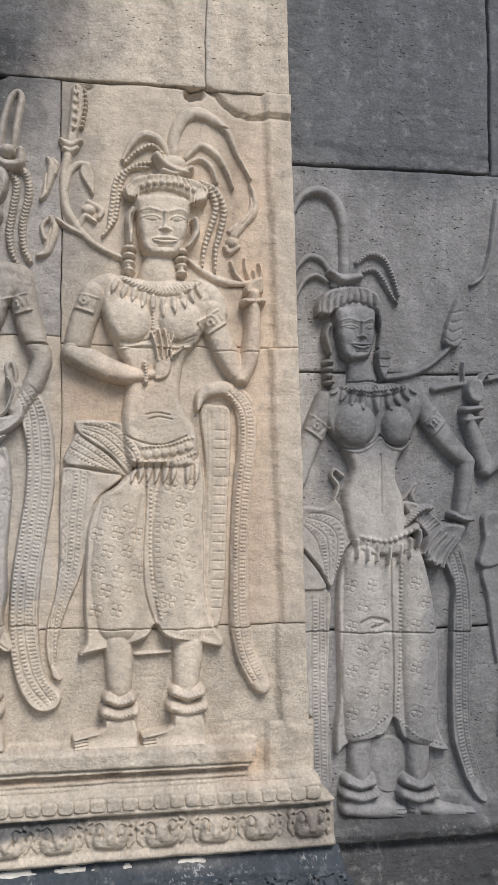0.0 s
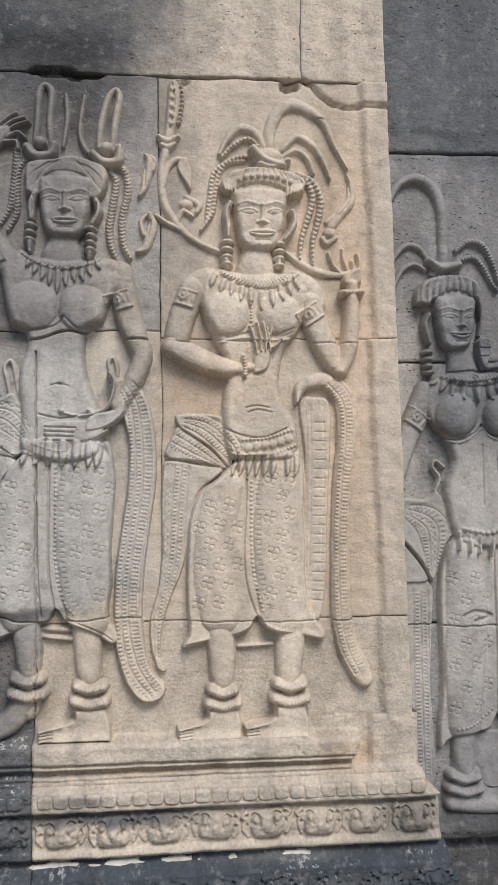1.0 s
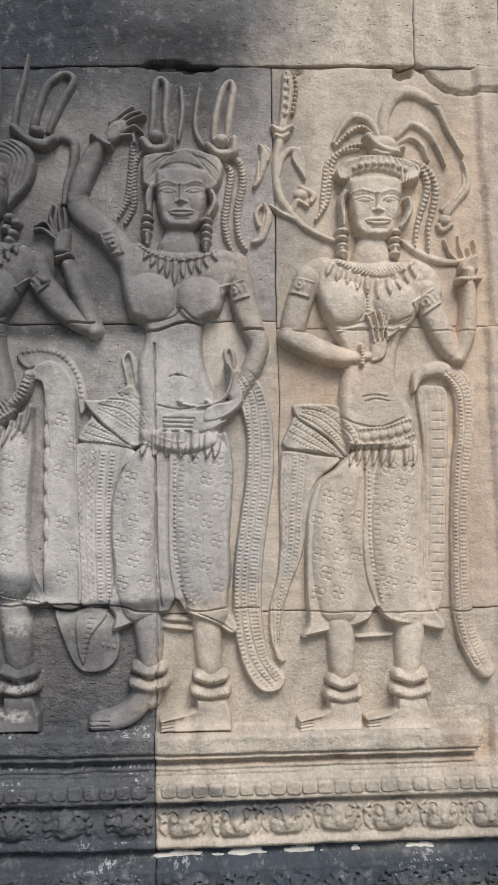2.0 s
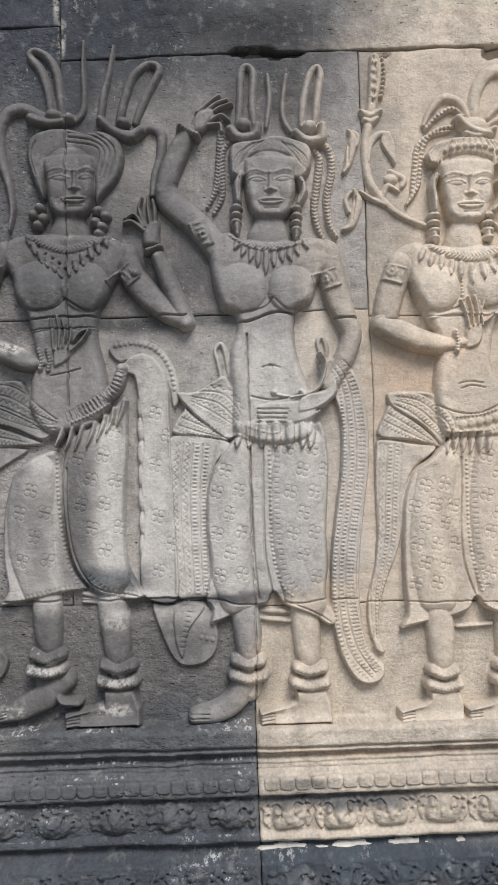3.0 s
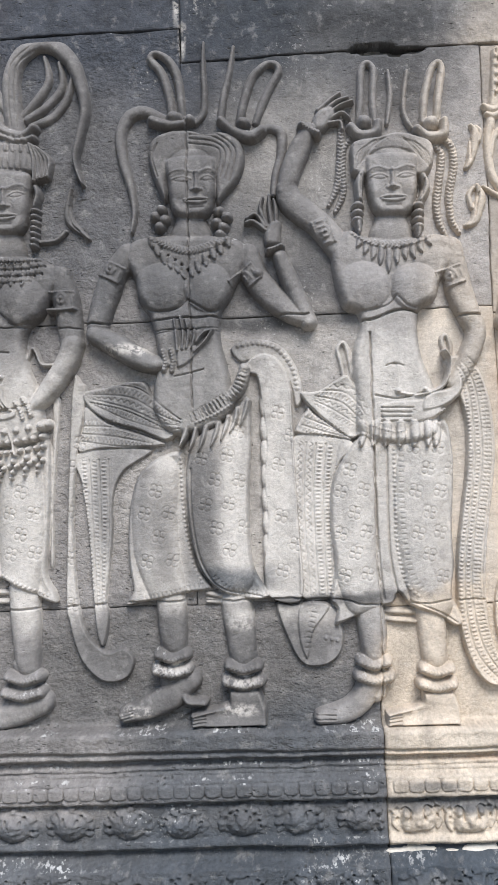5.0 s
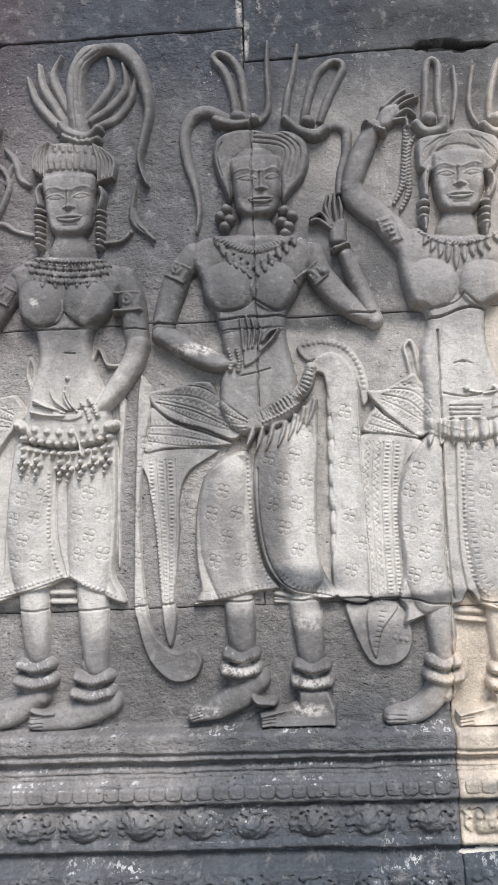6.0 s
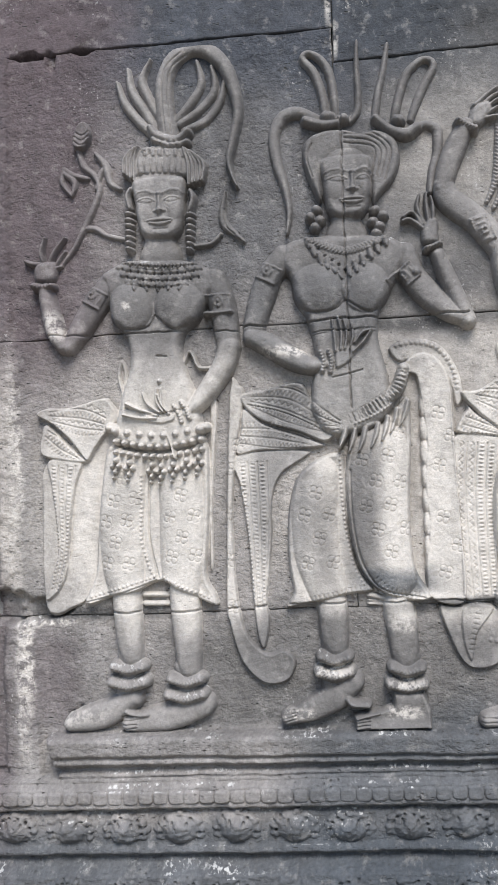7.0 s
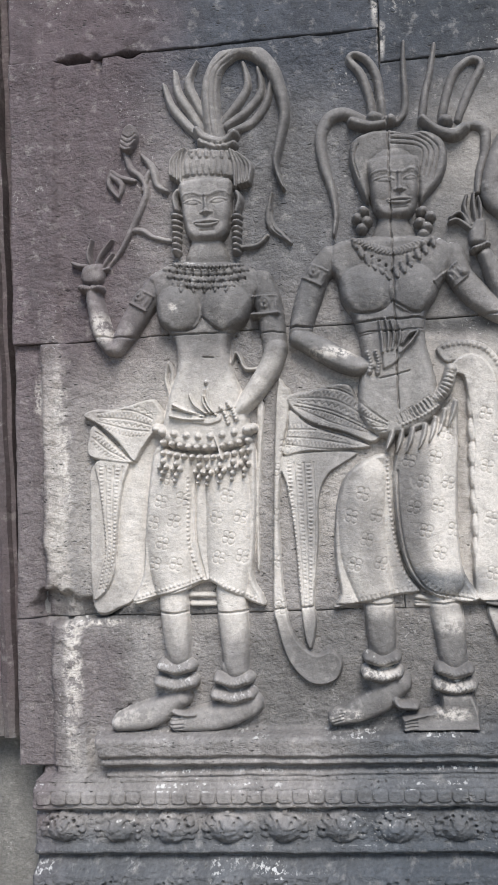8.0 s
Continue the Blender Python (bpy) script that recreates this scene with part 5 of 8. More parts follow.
    r.flowers([(398, 1518), (482, 1536), (468, 1251), (403, 1296)], 41.73, 12.84, 1.6, seed=6)
    r.tube([(317, 1562, 8.6), (317, 1543, 8.6), (314, 1524, 3.2)], 11, how='add', base=2)
    r.tube([(341, 1561, 8.6), (340, 1542, 8.6), (337, 1523, 3.2)], 11, how='add', base=2)
    r.tube([(364, 1560, 8.6), (363, 1541, 8.6), (360, 1522, 3.2)], 11, how='add', base=2)
    r.tube([(389, 1559, 8.6), (389, 1540, 8.6), (386, 1521, 3.2)], 11, how='add', base=2)
    r.tube([(415, 1558, 8.6), (414, 1539, 8.6), (411, 1520, 3.2)], 11, how='add', base=2)
    r.tube([(440, 1557, 8.6), (439, 1538, 8.6), (436, 1519, 3.2)], 11, how='add', base=2)
    r.tube([(455, 1556, 8.6), (454, 1537, 8.6), (451, 1518, 3.2)], 11, how='add', base=2)
    r.groove([(253, 1194), (296, 1206), (349, 1225)], 4, 4)
    r.groove([(392, 1232), (443, 1211), (478, 1188)], 4, 4)
    r.tube([(344, 1198, 5.4), (411, 1191, 5.4)], 14, power=0.3)
    r.tube([(349, 1212, 5.4), (407, 1208, 5.4)], 12, power=0.3)
    r.tube([(317, 1216, 27.8), (322, 1174, 26.8), (322, 1132, 23.5)], 42, power=0.45)
    r.tube([(431, 1206, 28.9), (433, 1159, 26.8), (435, 1117, 23.5)], 42, power=0.45)
    r.tube([(322, 1136, 24.6), (319, 1067, 25.7)], 34, power=0.4)
    r.tube([(299, 1123, 13.2), (321, 1114, 14.6), (344, 1120, 13.2)], 54, rope=6.5, amp=0.9)
    r.tube([(294, 1097, 14.2), (320, 1087, 15.6), (347, 1094, 14.2)], 57, rope=6.5, amp=0.9)
    r.tube([(437, 1119, 24.6), (434, 1050, 25.7)], 34, power=0.4)
    r.tube([(414, 1105, 13.2), (436, 1097, 14.6), (459, 1103, 13.2)], 54, rope=6.5, amp=0.9)
    r.tube([(409, 1079, 14.2), (435, 1070, 15.6), (462, 1076, 14.2)], 57, rope=6.5, amp=0.9)
    r.tube([(313, 1080, 23.5), (294, 1049, 23.5), (262, 1028, 21.4), (219, 1021, 15)], 44, power=0.4)
    r.groove([(206, 1037), (246, 1035)], 2.6, 5)
    r.groove([(206, 1028), (246, 1026)], 2.6, 5)
    r.groove([(208, 1020), (245, 1018)], 2.6, 5)
    r.foot(338, 476, 1002, 436, 1064)
    r.weave([(505, 1673, 15), (527, 1638, 21.4), (537, 1576, 24.6), (538, 1491, 24.6), (526, 1407, 22.5), (513, 1323, 22.5), (508, 1250, 23.5), (513, 1187, 25.7), (528, 1133, 26.8), (560, 1086, 19.3)], 'lhhldld', 3.2)
    r.weave([(231, 1621, 15), (281, 1606, 34.2), (318, 1570, 19.3)], 'zlhlzlh', 3)
    r.weave([(206, 1575, 19.3), (247, 1559, 15), (285, 1544, 6.4)], 'dlhld', 3)
    r.weave([(231, 1534, 32.1), (222, 1452, 32.1), (221, 1346, 30), (224, 1245, 27.8)], 'dldlzlz', 3)
    r.joint([(150, 1773), (266, 1754), (341, 1759), (405, 1773), (479, 1761), (628, 1757)], 6, 11)
    r.joint([(139, 1236), (244, 1240), (339, 1226), (476, 1230), (602, 1227)], 4, 6)
    r.joint([(340, 1733), (338, 1510), (336, 1299), (339, 1226), (331, 996)], 4.5, 9)
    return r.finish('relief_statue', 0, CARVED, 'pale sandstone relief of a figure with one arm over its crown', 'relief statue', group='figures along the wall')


def figure_heart_crown():
    """The dark figure with the heart-shaped hood."""
    r = Relief(-263, 1000, 249, 2312, 1.4)
    r.tube([(-18, 2162, 8.6), (-22, 2211, 8.6), (-36, 2257, 8.6), (-56, 2286, 7.5), (-45, 2296, 6.4), (-24, 2284, 7.5), (-8, 2256, 8.6), (-1, 2210, 8.6), (1, 2161, 7.5)], 14.6)
    r.tube([(48, 2310, 3.2), (45, 2262, 5.4), (46, 2213, 6.4), (42, 2175, 7.5), (27, 2157, 6.4)], 13.2)
    r.tube([(105, 2298, 4.3), (95, 2249, 6.4), (82, 2201, 7.5), (75, 2158, 8.6)], 14.6)
    r.tube([(112, 2156, 8.6), (123, 2199, 8.6), (139, 2238, 8.6), (165, 2261, 7.5), (185, 2260, 7.5), (189, 2245, 7.5), (170, 2213, 8.6), (152, 2176, 8.6), (142, 2150, 7.5)], 14.6)
    r.tube([(-37, 2166, 11.8), (-73, 2183, 12.8), (-103, 2173, 12.8), (-119, 2137, 11.8), (-115, 2085, 10.7), (-102, 2036, 8.6), (-97, 1988, 6.4), (-103, 1949, 3.2)], 20.3)
    r.tube([(146, 2132, 9.6), (171, 2137, 9.6), (190, 2124, 10.7), (188, 2085, 9.6), (176, 2046, 8.6), (170, 2008, 6.4)], 17.4)
    r.tube([(-56, 2163, 10.7), (-27, 2153, 11.8), (3, 2153, 9.6)], 32)
    r.blob(-15, 2167, 17.12, 13.91, 34)
    r.tube([(76, 2155, 9.6), (99, 2134, 11.8), (130, 2122, 13.9), (152, 2132, 11.8)], 34)
    r.blob(118, 2148, 14.98, 12.84, 36)
    r.blob(14, 2161, 13.91, 11.77, 32)
    r.plate([(-38, 2004), (-58, 2050), (-67, 2096), (-58, 2126), (-25, 2142), (13, 2142), (45, 2132), (79, 2135), (111, 2116), (118, 2077), (105, 2037), (76, 2006), (61, 1992), (55, 2056), (37, 2087), (3, 2091), (-24, 2070), (-30, 2017)], 30, edge=12, dome=5)
    r.groove([(15, 2138), (63, 2129), (101, 2095), (88, 2035)], 3, 4)
    r.groove([(15, 2129), (63, 2121), (92, 2092), (80, 2040)], 3, 4)
    r.groove([(15, 2121), (62, 2112), (82, 2090), (72, 2045)], 3, 4)
    r.groove([(14, 2112), (62, 2103), (72, 2087), (63, 2050)], 3, 4)
    r.groove([(-47, 2115), (-57, 2088), (-48, 2050)], 3, 4)
    r.plate([(-28, 2060), (-21, 2085), (14, 2095), (48, 2089), (64, 2067), (61, 2043), (-29, 2038)], 33, edge=12)
    r.face(15, 2027, 48.15, 60.99, 0.22)
    r.blob(-45, 1989, 11.77, 11.77, 34)
    r.blob(-56, 1977, 11.77, 11.77, 34)
    r.blob(-40, 1970, 11.77, 11.77, 34)
    r.blob(-49, 1957, 11.77, 11.77, 34)
    r.blob(66, 1980, 12.84, 11.77, 36)
    r.blob(79, 1969, 12.84, 11.77, 36)
    r.blob(61, 1959, 12.84, 11.77, 36)
    r.blob(72, 1950, 12.84, 11.77, 36)
    r.blob(66, 1937, 12.84, 11.77, 36)
    r.tube([(11, 1978, 27.8), (10, 1953, 32.1), (9, 1924, 44.9)], 34, power=0.4)
    r.plate([(-108, 1929), (-51, 1941), (66, 1935), (108, 1920), (125, 1887), (100, 1848), (79, 1809), (61, 1782), (59, 1735), (68, 1692), (77, 1649), (80, 1606), (36, 1566), (-39, 1558), (-75, 1602), (-74, 1645), (-63, 1697), (-66, 1740), (-75, 1783), (-95, 1816), (-102, 1859), (-122, 1892)], 36, edge=18, dome=14, wide=70)
    r.blob(-49, 1837, 51.36, 47.08, 22, how='add', power=0.75)
    r.blob(39, 1833, 44.94, 47.08, 22, how='add', power=0.75)
    r.groove([(-93, 1808), (-62, 1793), (-19, 1796), (1, 1812)], 5, 4)
    r.groove([(3, 1810), (44, 1787), (79, 1806)], 5, 4)
    r.tube([(-69, 1937, 6.4), (-38, 1919, 7.5), (6, 1904, 7.5), (55, 1915, 7.5), (84, 1930, 6.4)], 4, how='add', rope=7, amp=1.2)
    r.tube([(-66, 1935, 4.3), (-63, 1924, 6.4), (-61, 1915, 3.2)], 7, how='add')
    r.blob(-55, 1930, 3.21, 4.28, 5, how='cut')
    r.tube([(-56, 1917, 4.3), (-53, 1906, 6.4), (-51, 1898, 3.2)], 7, how='add')
    r.blob(-45, 1912, 3.21, 4.28, 5, how='cut')
    r.tube([(-44, 1902, 4.3), (-41, 1891, 6.4), (-39, 1882, 3.2)], 7, how='add')
    r.blob(-33, 1896, 3.21, 4.28, 5, how='cut')
    r.tube([(-31, 1893, 4.3), (-29, 1882, 6.4), (-27, 1873, 3.2)], 7, how='add')
    r.blob(-20, 1887, 3.21, 4.28, 5, how='cut')
    r.tube([(-19, 1883, 4.3), (-16, 1873, 6.4), (-14, 1864, 3.2)], 7, how='add')
    r.blob(-8, 1878, 3.21, 4.28, 5, how='cut')
    r.tube([(-7, 1872, 4.3), (-4, 1861, 6.4), (-2, 1853, 3.2)], 7, how='add')
    r.blob(3, 1867, 3.21, 4.28, 5, how='cut')
    r.tube([(8, 1874, 4.3), (11, 1863, 6.4), (13, 1854, 3.2)], 7, how='add')
    r.blob(18, 1868, 3.21, 4.28, 5, how='cut')
    r.tube([(21, 1882, 4.3), (24, 1871, 6.4), (26, 1862, 3.2)], 7, how='add')
    r.blob(31, 1876, 3.21, 4.28, 5, how='cut')
    r.tube([(35, 1894, 4.3), (38, 1883, 6.4), (39, 1874, 3.2)], 7, how='add')
    r.blob(45, 1889, 3.21, 4.28, 5, how='cut')
    r.tube([(50, 1906, 4.3), (53, 1895, 6.4), (55, 1887, 3.2)], 7, how='add')
    r.blob(60, 1901, 3.21, 4.28, 5, how='cut')
    r.tube([(63, 1916, 4.3), (66, 1905, 6.4), (68, 1897, 3.2)], 7, how='add')
    r.blob(73, 1911, 3.21, 4.28, 5, how='cut')
    r.tube([(79, 1929, 4.3), (81, 1918, 6.4), (83, 1909, 3.2)], 7, how='add')
    r.blob(89, 1923, 3.21, 4.28, 5, how='cut')
    r.tube([(-111, 1905, 25.7), (-140, 1872, 25.7), (-158, 1830, 25.7), (-172, 1787, 23.5), (-178, 1756, 21.4)], 44, power=0.45)
    r.armlet(-165, 1885, -127, 1865, 13.9)
    r.tube([(-178, 1756, 20.3), (-145, 1737, 22.5), (-107, 1712, 22.5), (-72, 1696, 19.3), (-42, 1694, 15)], 54, power=0.45)
    r.tube([(-50, 1716, 8.6), (-46, 1697, 9.6), (-49, 1680, 8.6)], 58, rope=6)
    r.tube([(-35, 1718, 8.6), (-31, 1698, 9.6), (-34, 1679, 8.6)], 58, rope=6)
    r.plate([(-26, 1724), (0, 1731), (23, 1726), (16, 1703), (-4, 1684), (-28, 1681)], 56, edge=10)
    r.tube([(-22, 1717, 6.4), (-23, 1745, 6.4), (-26, 1775, 4.3)], 62)
    r.tube([(-13, 1719, 6.4), (-10, 1748, 5.4), (-15, 1779, 4.3)], 62)
    r.tube([(-5, 1720, 6.4), (0, 1748, 5.4), (-5, 1774, 4.3)], 62)
    r.tube([(4, 1720, 5.4), (11, 1741, 5.4), (10, 1765, 4.3)], 62)
    r.tube([(10, 1713, 5.4), (29, 1730, 5.4), (43, 1748, 5.4)], 62)
    r.tube([(15, 1730, 4.3), (28, 1747, 5.4), (45, 1752, 5.4)], 62)
    r.blob(34, 1750, 12.84, 8.56, 60)
    r.tube([(115, 1893, 25.7), (130, 1851, 25.7), (162, 1811, 25.7), (201, 1780, 21.4), (224, 1768, 17.1)], 44, power=0.45)
    r.armlet(92, 1832, 129, 1860, 15)
    r.blob(134, 1855, 14.98, 14.98, 56)
    r.tube([(226, 1762, 17.1), (211, 1796, 19.3), (195, 1840, 18.2), (178, 1888, 15)], 46, power=0.45)
    r.tube([(157, 1898, 7.5), (181, 1906, 7.5)], 46, rope=6)
    r.plate([(151, 1908), (148, 1934), (160, 1957), (181, 1958), (182, 1933), (179, 1909)], 30, edge=12)
    r.tube([(155, 1949, 6.4), (144, 1979, 5.4), (149, 2003, 3.2)], 24)
    r.tube([(164, 1953, 6.4), (161, 1985, 5.4), (162, 2006, 3.2)], 25)
    r.tube([(172, 1952, 5.4), (173, 1978, 5.4), (170, 1998, 3.2)], 25)
    r.tube([(153, 1940, 6.4), (130, 1958, 5.4), (115, 1955, 4.3)], 25)
    r.tube([(151, 1947, 5.4), (135, 1971, 4.3), (117, 1963, 4.3)], 25)
    r.groove([(-30, 1668), (0, 1673), (25, 1679)], 4, 5)
    r.groove([(0, 1695), (2, 1631), (3, 1607)], 3, 4)
    r.groove([(-65, 1749), (-10, 1755), (59, 1750)], 3, 3)
    r.tube([(102, 1678, 11.8), (87, 1640, 13.9), (52, 1614, 13.9), (18, 1596, 12.8), (-8, 1587, 9.6)], 48, power=0.4)
    r.hatch([(102, 1678), (87, 1640), (52, 1614), (18, 1596), (-8, 1587)], 14.98, 8.56, 4.6)
    r.beads([(112, 1669), (98, 1631), (56, 1599), (4, 1578)], 3.21, 7.49, 4)
    r.tube([(-10, 1578, 6.4), (-15, 1557, 7.5), (-25, 1534, 2.1)], 46)
    r.tube([(6, 1569, 6.4), (1, 1548, 7.5), (-8, 1525, 2.1)], 46)
    r.tube([(25, 1570, 6.4), (20, 1549, 7.5), (11, 1526, 2.1)], 46)
    r.tube([(49, 1576, 6.4), (44, 1555, 7.5), (34, 1532, 2.1)], 46)
    r.tube([(68, 1588, 6.4), (63, 1567, 7.5), (54, 1544, 2.1)], 46)
    r.tube([(86, 1602, 6.4), (81, 1581, 7.5), (71, 1558, 2.1)], 46)
    r.tube([(106, 1616, 6.4), (100, 1595, 7.5), (91, 1572, 2.1)], 46)
    r.plate([(-205, 1648), (-162, 1655), (-115, 1664), (-88, 1660), (-74, 1634), (-52, 1610), (-6, 1591), (-26, 1566), (-52, 1548), (-102, 1569), (-165, 1591), (-204, 1623)], 24, edge=5)
    r.plate([(-204, 1621), (-165, 1589), (-102, 1565), (-54, 1542), (-103, 1536), (-177, 1537), (-222, 1534), (-212, 1581)], 20, edge=5)
    r.groove([(-195, 1627), (-122, 1606), (-41, 1563)], 3, 4)
    r.plate([(-224, 1532), (-82, 1533), (-136, 1493), (-157, 1447), (-162, 1373), (-171, 1300), (-177, 1248), (-174, 1216), (-186, 1164), (-198, 1184), (-204, 1270), (-208, 1375), (-218, 1471)], 15, edge=4)
    r.plate([(-230, 1651), (-211, 1666), (-201, 1640), (-222, 1534), (-234, 1429), (-235, 1324), (-230, 1240), (-215, 1186), (-180, 1154), (-149, 1161), (-128, 1139), (-140, 1106), (-172, 1095), (-203, 1106), (-233, 1145), (-250, 1209), (-254, 1283)], 18, edge=5)
    r.flowers([(-242, 1641), (-211, 1640), (-225, 1218), (-257, 1220)], 46.01, 12.84, 1.6, seed=9)
    r.plate([(-123, 1446), (-103, 1491), (-55, 1523), (-19, 1519), (-15, 1451), (-14, 1367), (0, 1303), (24, 1266), (-18, 1260), (-61, 1251), (-114, 1243), (-141, 1242), (-126, 1267), (-132, 1319), (-132, 1383)], 26, edge=8)
    r.tube([(-67, 1485, 38.5), (-78, 1422, 42.8), (-77, 1338, 42.8), (-62, 1274, 36.4)], 24, how='add', power=0.8)
    r.plate([(-18, 1494), (3, 1550), (62, 1581), (106, 1626), (109, 1541), (103, 1457), (100, 1373), (106, 1299), (131, 1249), (86, 1243), (43, 1259), (10, 1290), (-11, 1346), (-19, 1420)], 34, edge=8)
    r.tube([(51, 1533, 49.2), (42, 1449, 57.8), (47, 1364, 53.5), (67, 1290, 38.5)], 26, how='add', power=0.8)
    r.groove([(-7, 1493), (-8, 1419), (0, 1345), (19, 1292), (51, 1265), (118, 1250)], 4, 5)
    r.beads([(-25, 1526), (-26, 1452), (-20, 1378), (-8, 1314), (10, 1277)], 2.782, 8.56, 3)
    r.flowers([(-110, 1477), (-30, 1499), (-27, 1315), (-108, 1297)], 46.01, 12.84, 1.6, seed=7)
    r.flowers([(2, 1525), (100, 1595), (91, 1310), (26, 1313)], 46.01, 12.84, 1.6, seed=8)
    r.hatch([(-111, 1253), (-50, 1263), (10, 1275)], 5.35, 8.56, 2.3)
    r.hatch([(25, 1296), (62, 1267), (121, 1256)], 5.35, 8.56, 2.3)
    r.tube([(15, 1258, 5.4), (72, 1243, 5.4)], 14, power=0.3)
    r.tube([(15, 1244, 5.4), (71, 1235, 5.4)], 12, power=0.3)
    r.plate([(76, 1717), (106, 1733), (148, 1731), (180, 1712), (203, 1669), (210, 1622), (196, 1601), (187, 1644), (164, 1688), (117, 1694), (94, 1691)], 14, edge=4)
    r.beads([(86, 1721), (125, 1726), (165, 1713), (191, 1678), (200, 1633)], 4.28, 9.63, 3)
    r.plate([(88, 1657), (100, 1686), (133, 1706), (164, 1696), (186, 1653), (189, 1580), (191, 1474), (193, 1369), (194, 1242), (131, 1245), (122, 1298), (132, 1382), (129, 1466), (136, 1540), (129, 1625), (122, 1664), (105, 1665)], 22, edge=5)
    r.blob(137, 1607, 10.7, 26.75, 21, power=0.25)
    r.blob(136, 1563, 10.7, 26.75, 21, power=0.25)
    r.blob(135, 1518, 10.7, 26.75, 21, power=0.25)
    r.blob(135, 1474, 10.7, 26.75, 21, power=0.25)
    r.blob(134, 1430, 10.7, 26.75, 21, power=0.25)
    r.blob(134, 1385, 10.7, 26.75, 21, power=0.25)
    r.blob(133, 1341, 10.7, 26.75, 21, power=0.25)
    r.blob(133, 1297, 10.7, 26.75, 21, power=0.25)
    r.flowers([(142, 1667), (184, 1655), (186, 1264), (140, 1266)], 52.43, 12.84, 1.6, seed=10)
    r.tube([(187, 1633, 3.2), (188, 1517, 3.2), (193, 1369, 3.2), (192, 1253, 3.2)], 3, how='add')
    r.tube([(-55, 1247, 27.8), (-54, 1200, 27.8), (-52, 1158, 24.6)], 40, power=0.45)
    r.tube([(69, 1237, 30), (74, 1184, 28.9), (77, 1121, 24.6)], 40, power=0.45)
    r.tube([(-54, 1161, 25.7), (-56, 1091, 26.8)], 34, power=0.4)
    r.tube([(-78, 1147, 13.2), (-55, 1139, 14.6), (-31, 1145, 13.2)], 54, rope=6.5, amp=0.9)
    r.tube([(-83, 1120, 14.2), (-56, 1111, 15.6), (-28, 1117, 14.2)], 57, rope=6.5, amp=0.9)
    r.tube([(78, 1136, 26.8), (75, 1065, 27.8)], 34, power=0.4)
    r.tube([(53, 1123, 13.2), (77, 1114, 14.6), (102, 1120, 13.2)], 54, rope=6.5, amp=0.9)
    r.tube([(48, 1095, 14.2), (76, 1085, 15.6), (105, 1092, 14.2)], 57, rope=6.5, amp=0.9)
    r.tube([(-25, 1097, 23.5), (-59, 1069, 26.8), (-104, 1048, 22.5), (-147, 1035, 15)], 46, power=0.4)
    r.foot(-24, 119, 1010, 78, 1078)
    r.tube([(-34, 1068, 9.6), (-24, 1059, 9.6), (3, 1056, 8.6)], 50)
    r.groove([(-161, 1046), (-129, 1051)], 2.6, 4)
    r.groove([(-158, 1041), (-130, 1046)], 2.6, 4)
    r.groove([(-155, 1035), (-130, 1041)], 2.6, 4)
    r.groove([(-152, 1030), (-130, 1035)], 2.6, 4)
    r.weave([(-191, 1637, 15), (-121, 1623, 36.4), (-59, 1589, 23.5), (-21, 1577, 8.6)], 'ldlzldl', 3)
    r.weave([(-214, 1572, 21.4), (-144, 1563, 25.7), (-77, 1545, 8.6)], 'dlhldl', 3)
    r.weave([(-188, 1520, 27.8), (-187, 1427, 25.7), (-188, 1343, 19.3), (-190, 1238, 12.8)], 'ldlhld', 3)
    r.weave([(100, 1678, 9.6), (87, 1640, 11.8), (52, 1614, 11.8), (18, 1596, 10.7), (-6, 1587, 8.6)], 'dd', 4)
    r.weave([(-3, 1282, 4.3), (34, 1262, 5.4), (108, 1248, 5.4)], 'd', 2)
    r.joint([(-238, 1775), (-94, 1776), (55, 1778), (227, 1774)], 5, 7)
    r.joint([(-256, 1241), (-114, 1247), (13, 1244), (139, 1243), (204, 1242)], 5, 7)
    r.joint([(7, 2307), (9, 2145), (7, 2026), (5, 1876), (4, 1780), (1, 1610)], 4, 7)
    r.joint([(-74, 1755), (54, 1756)], 3, 4)
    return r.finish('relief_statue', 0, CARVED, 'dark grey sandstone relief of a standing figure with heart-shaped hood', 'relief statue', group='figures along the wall')


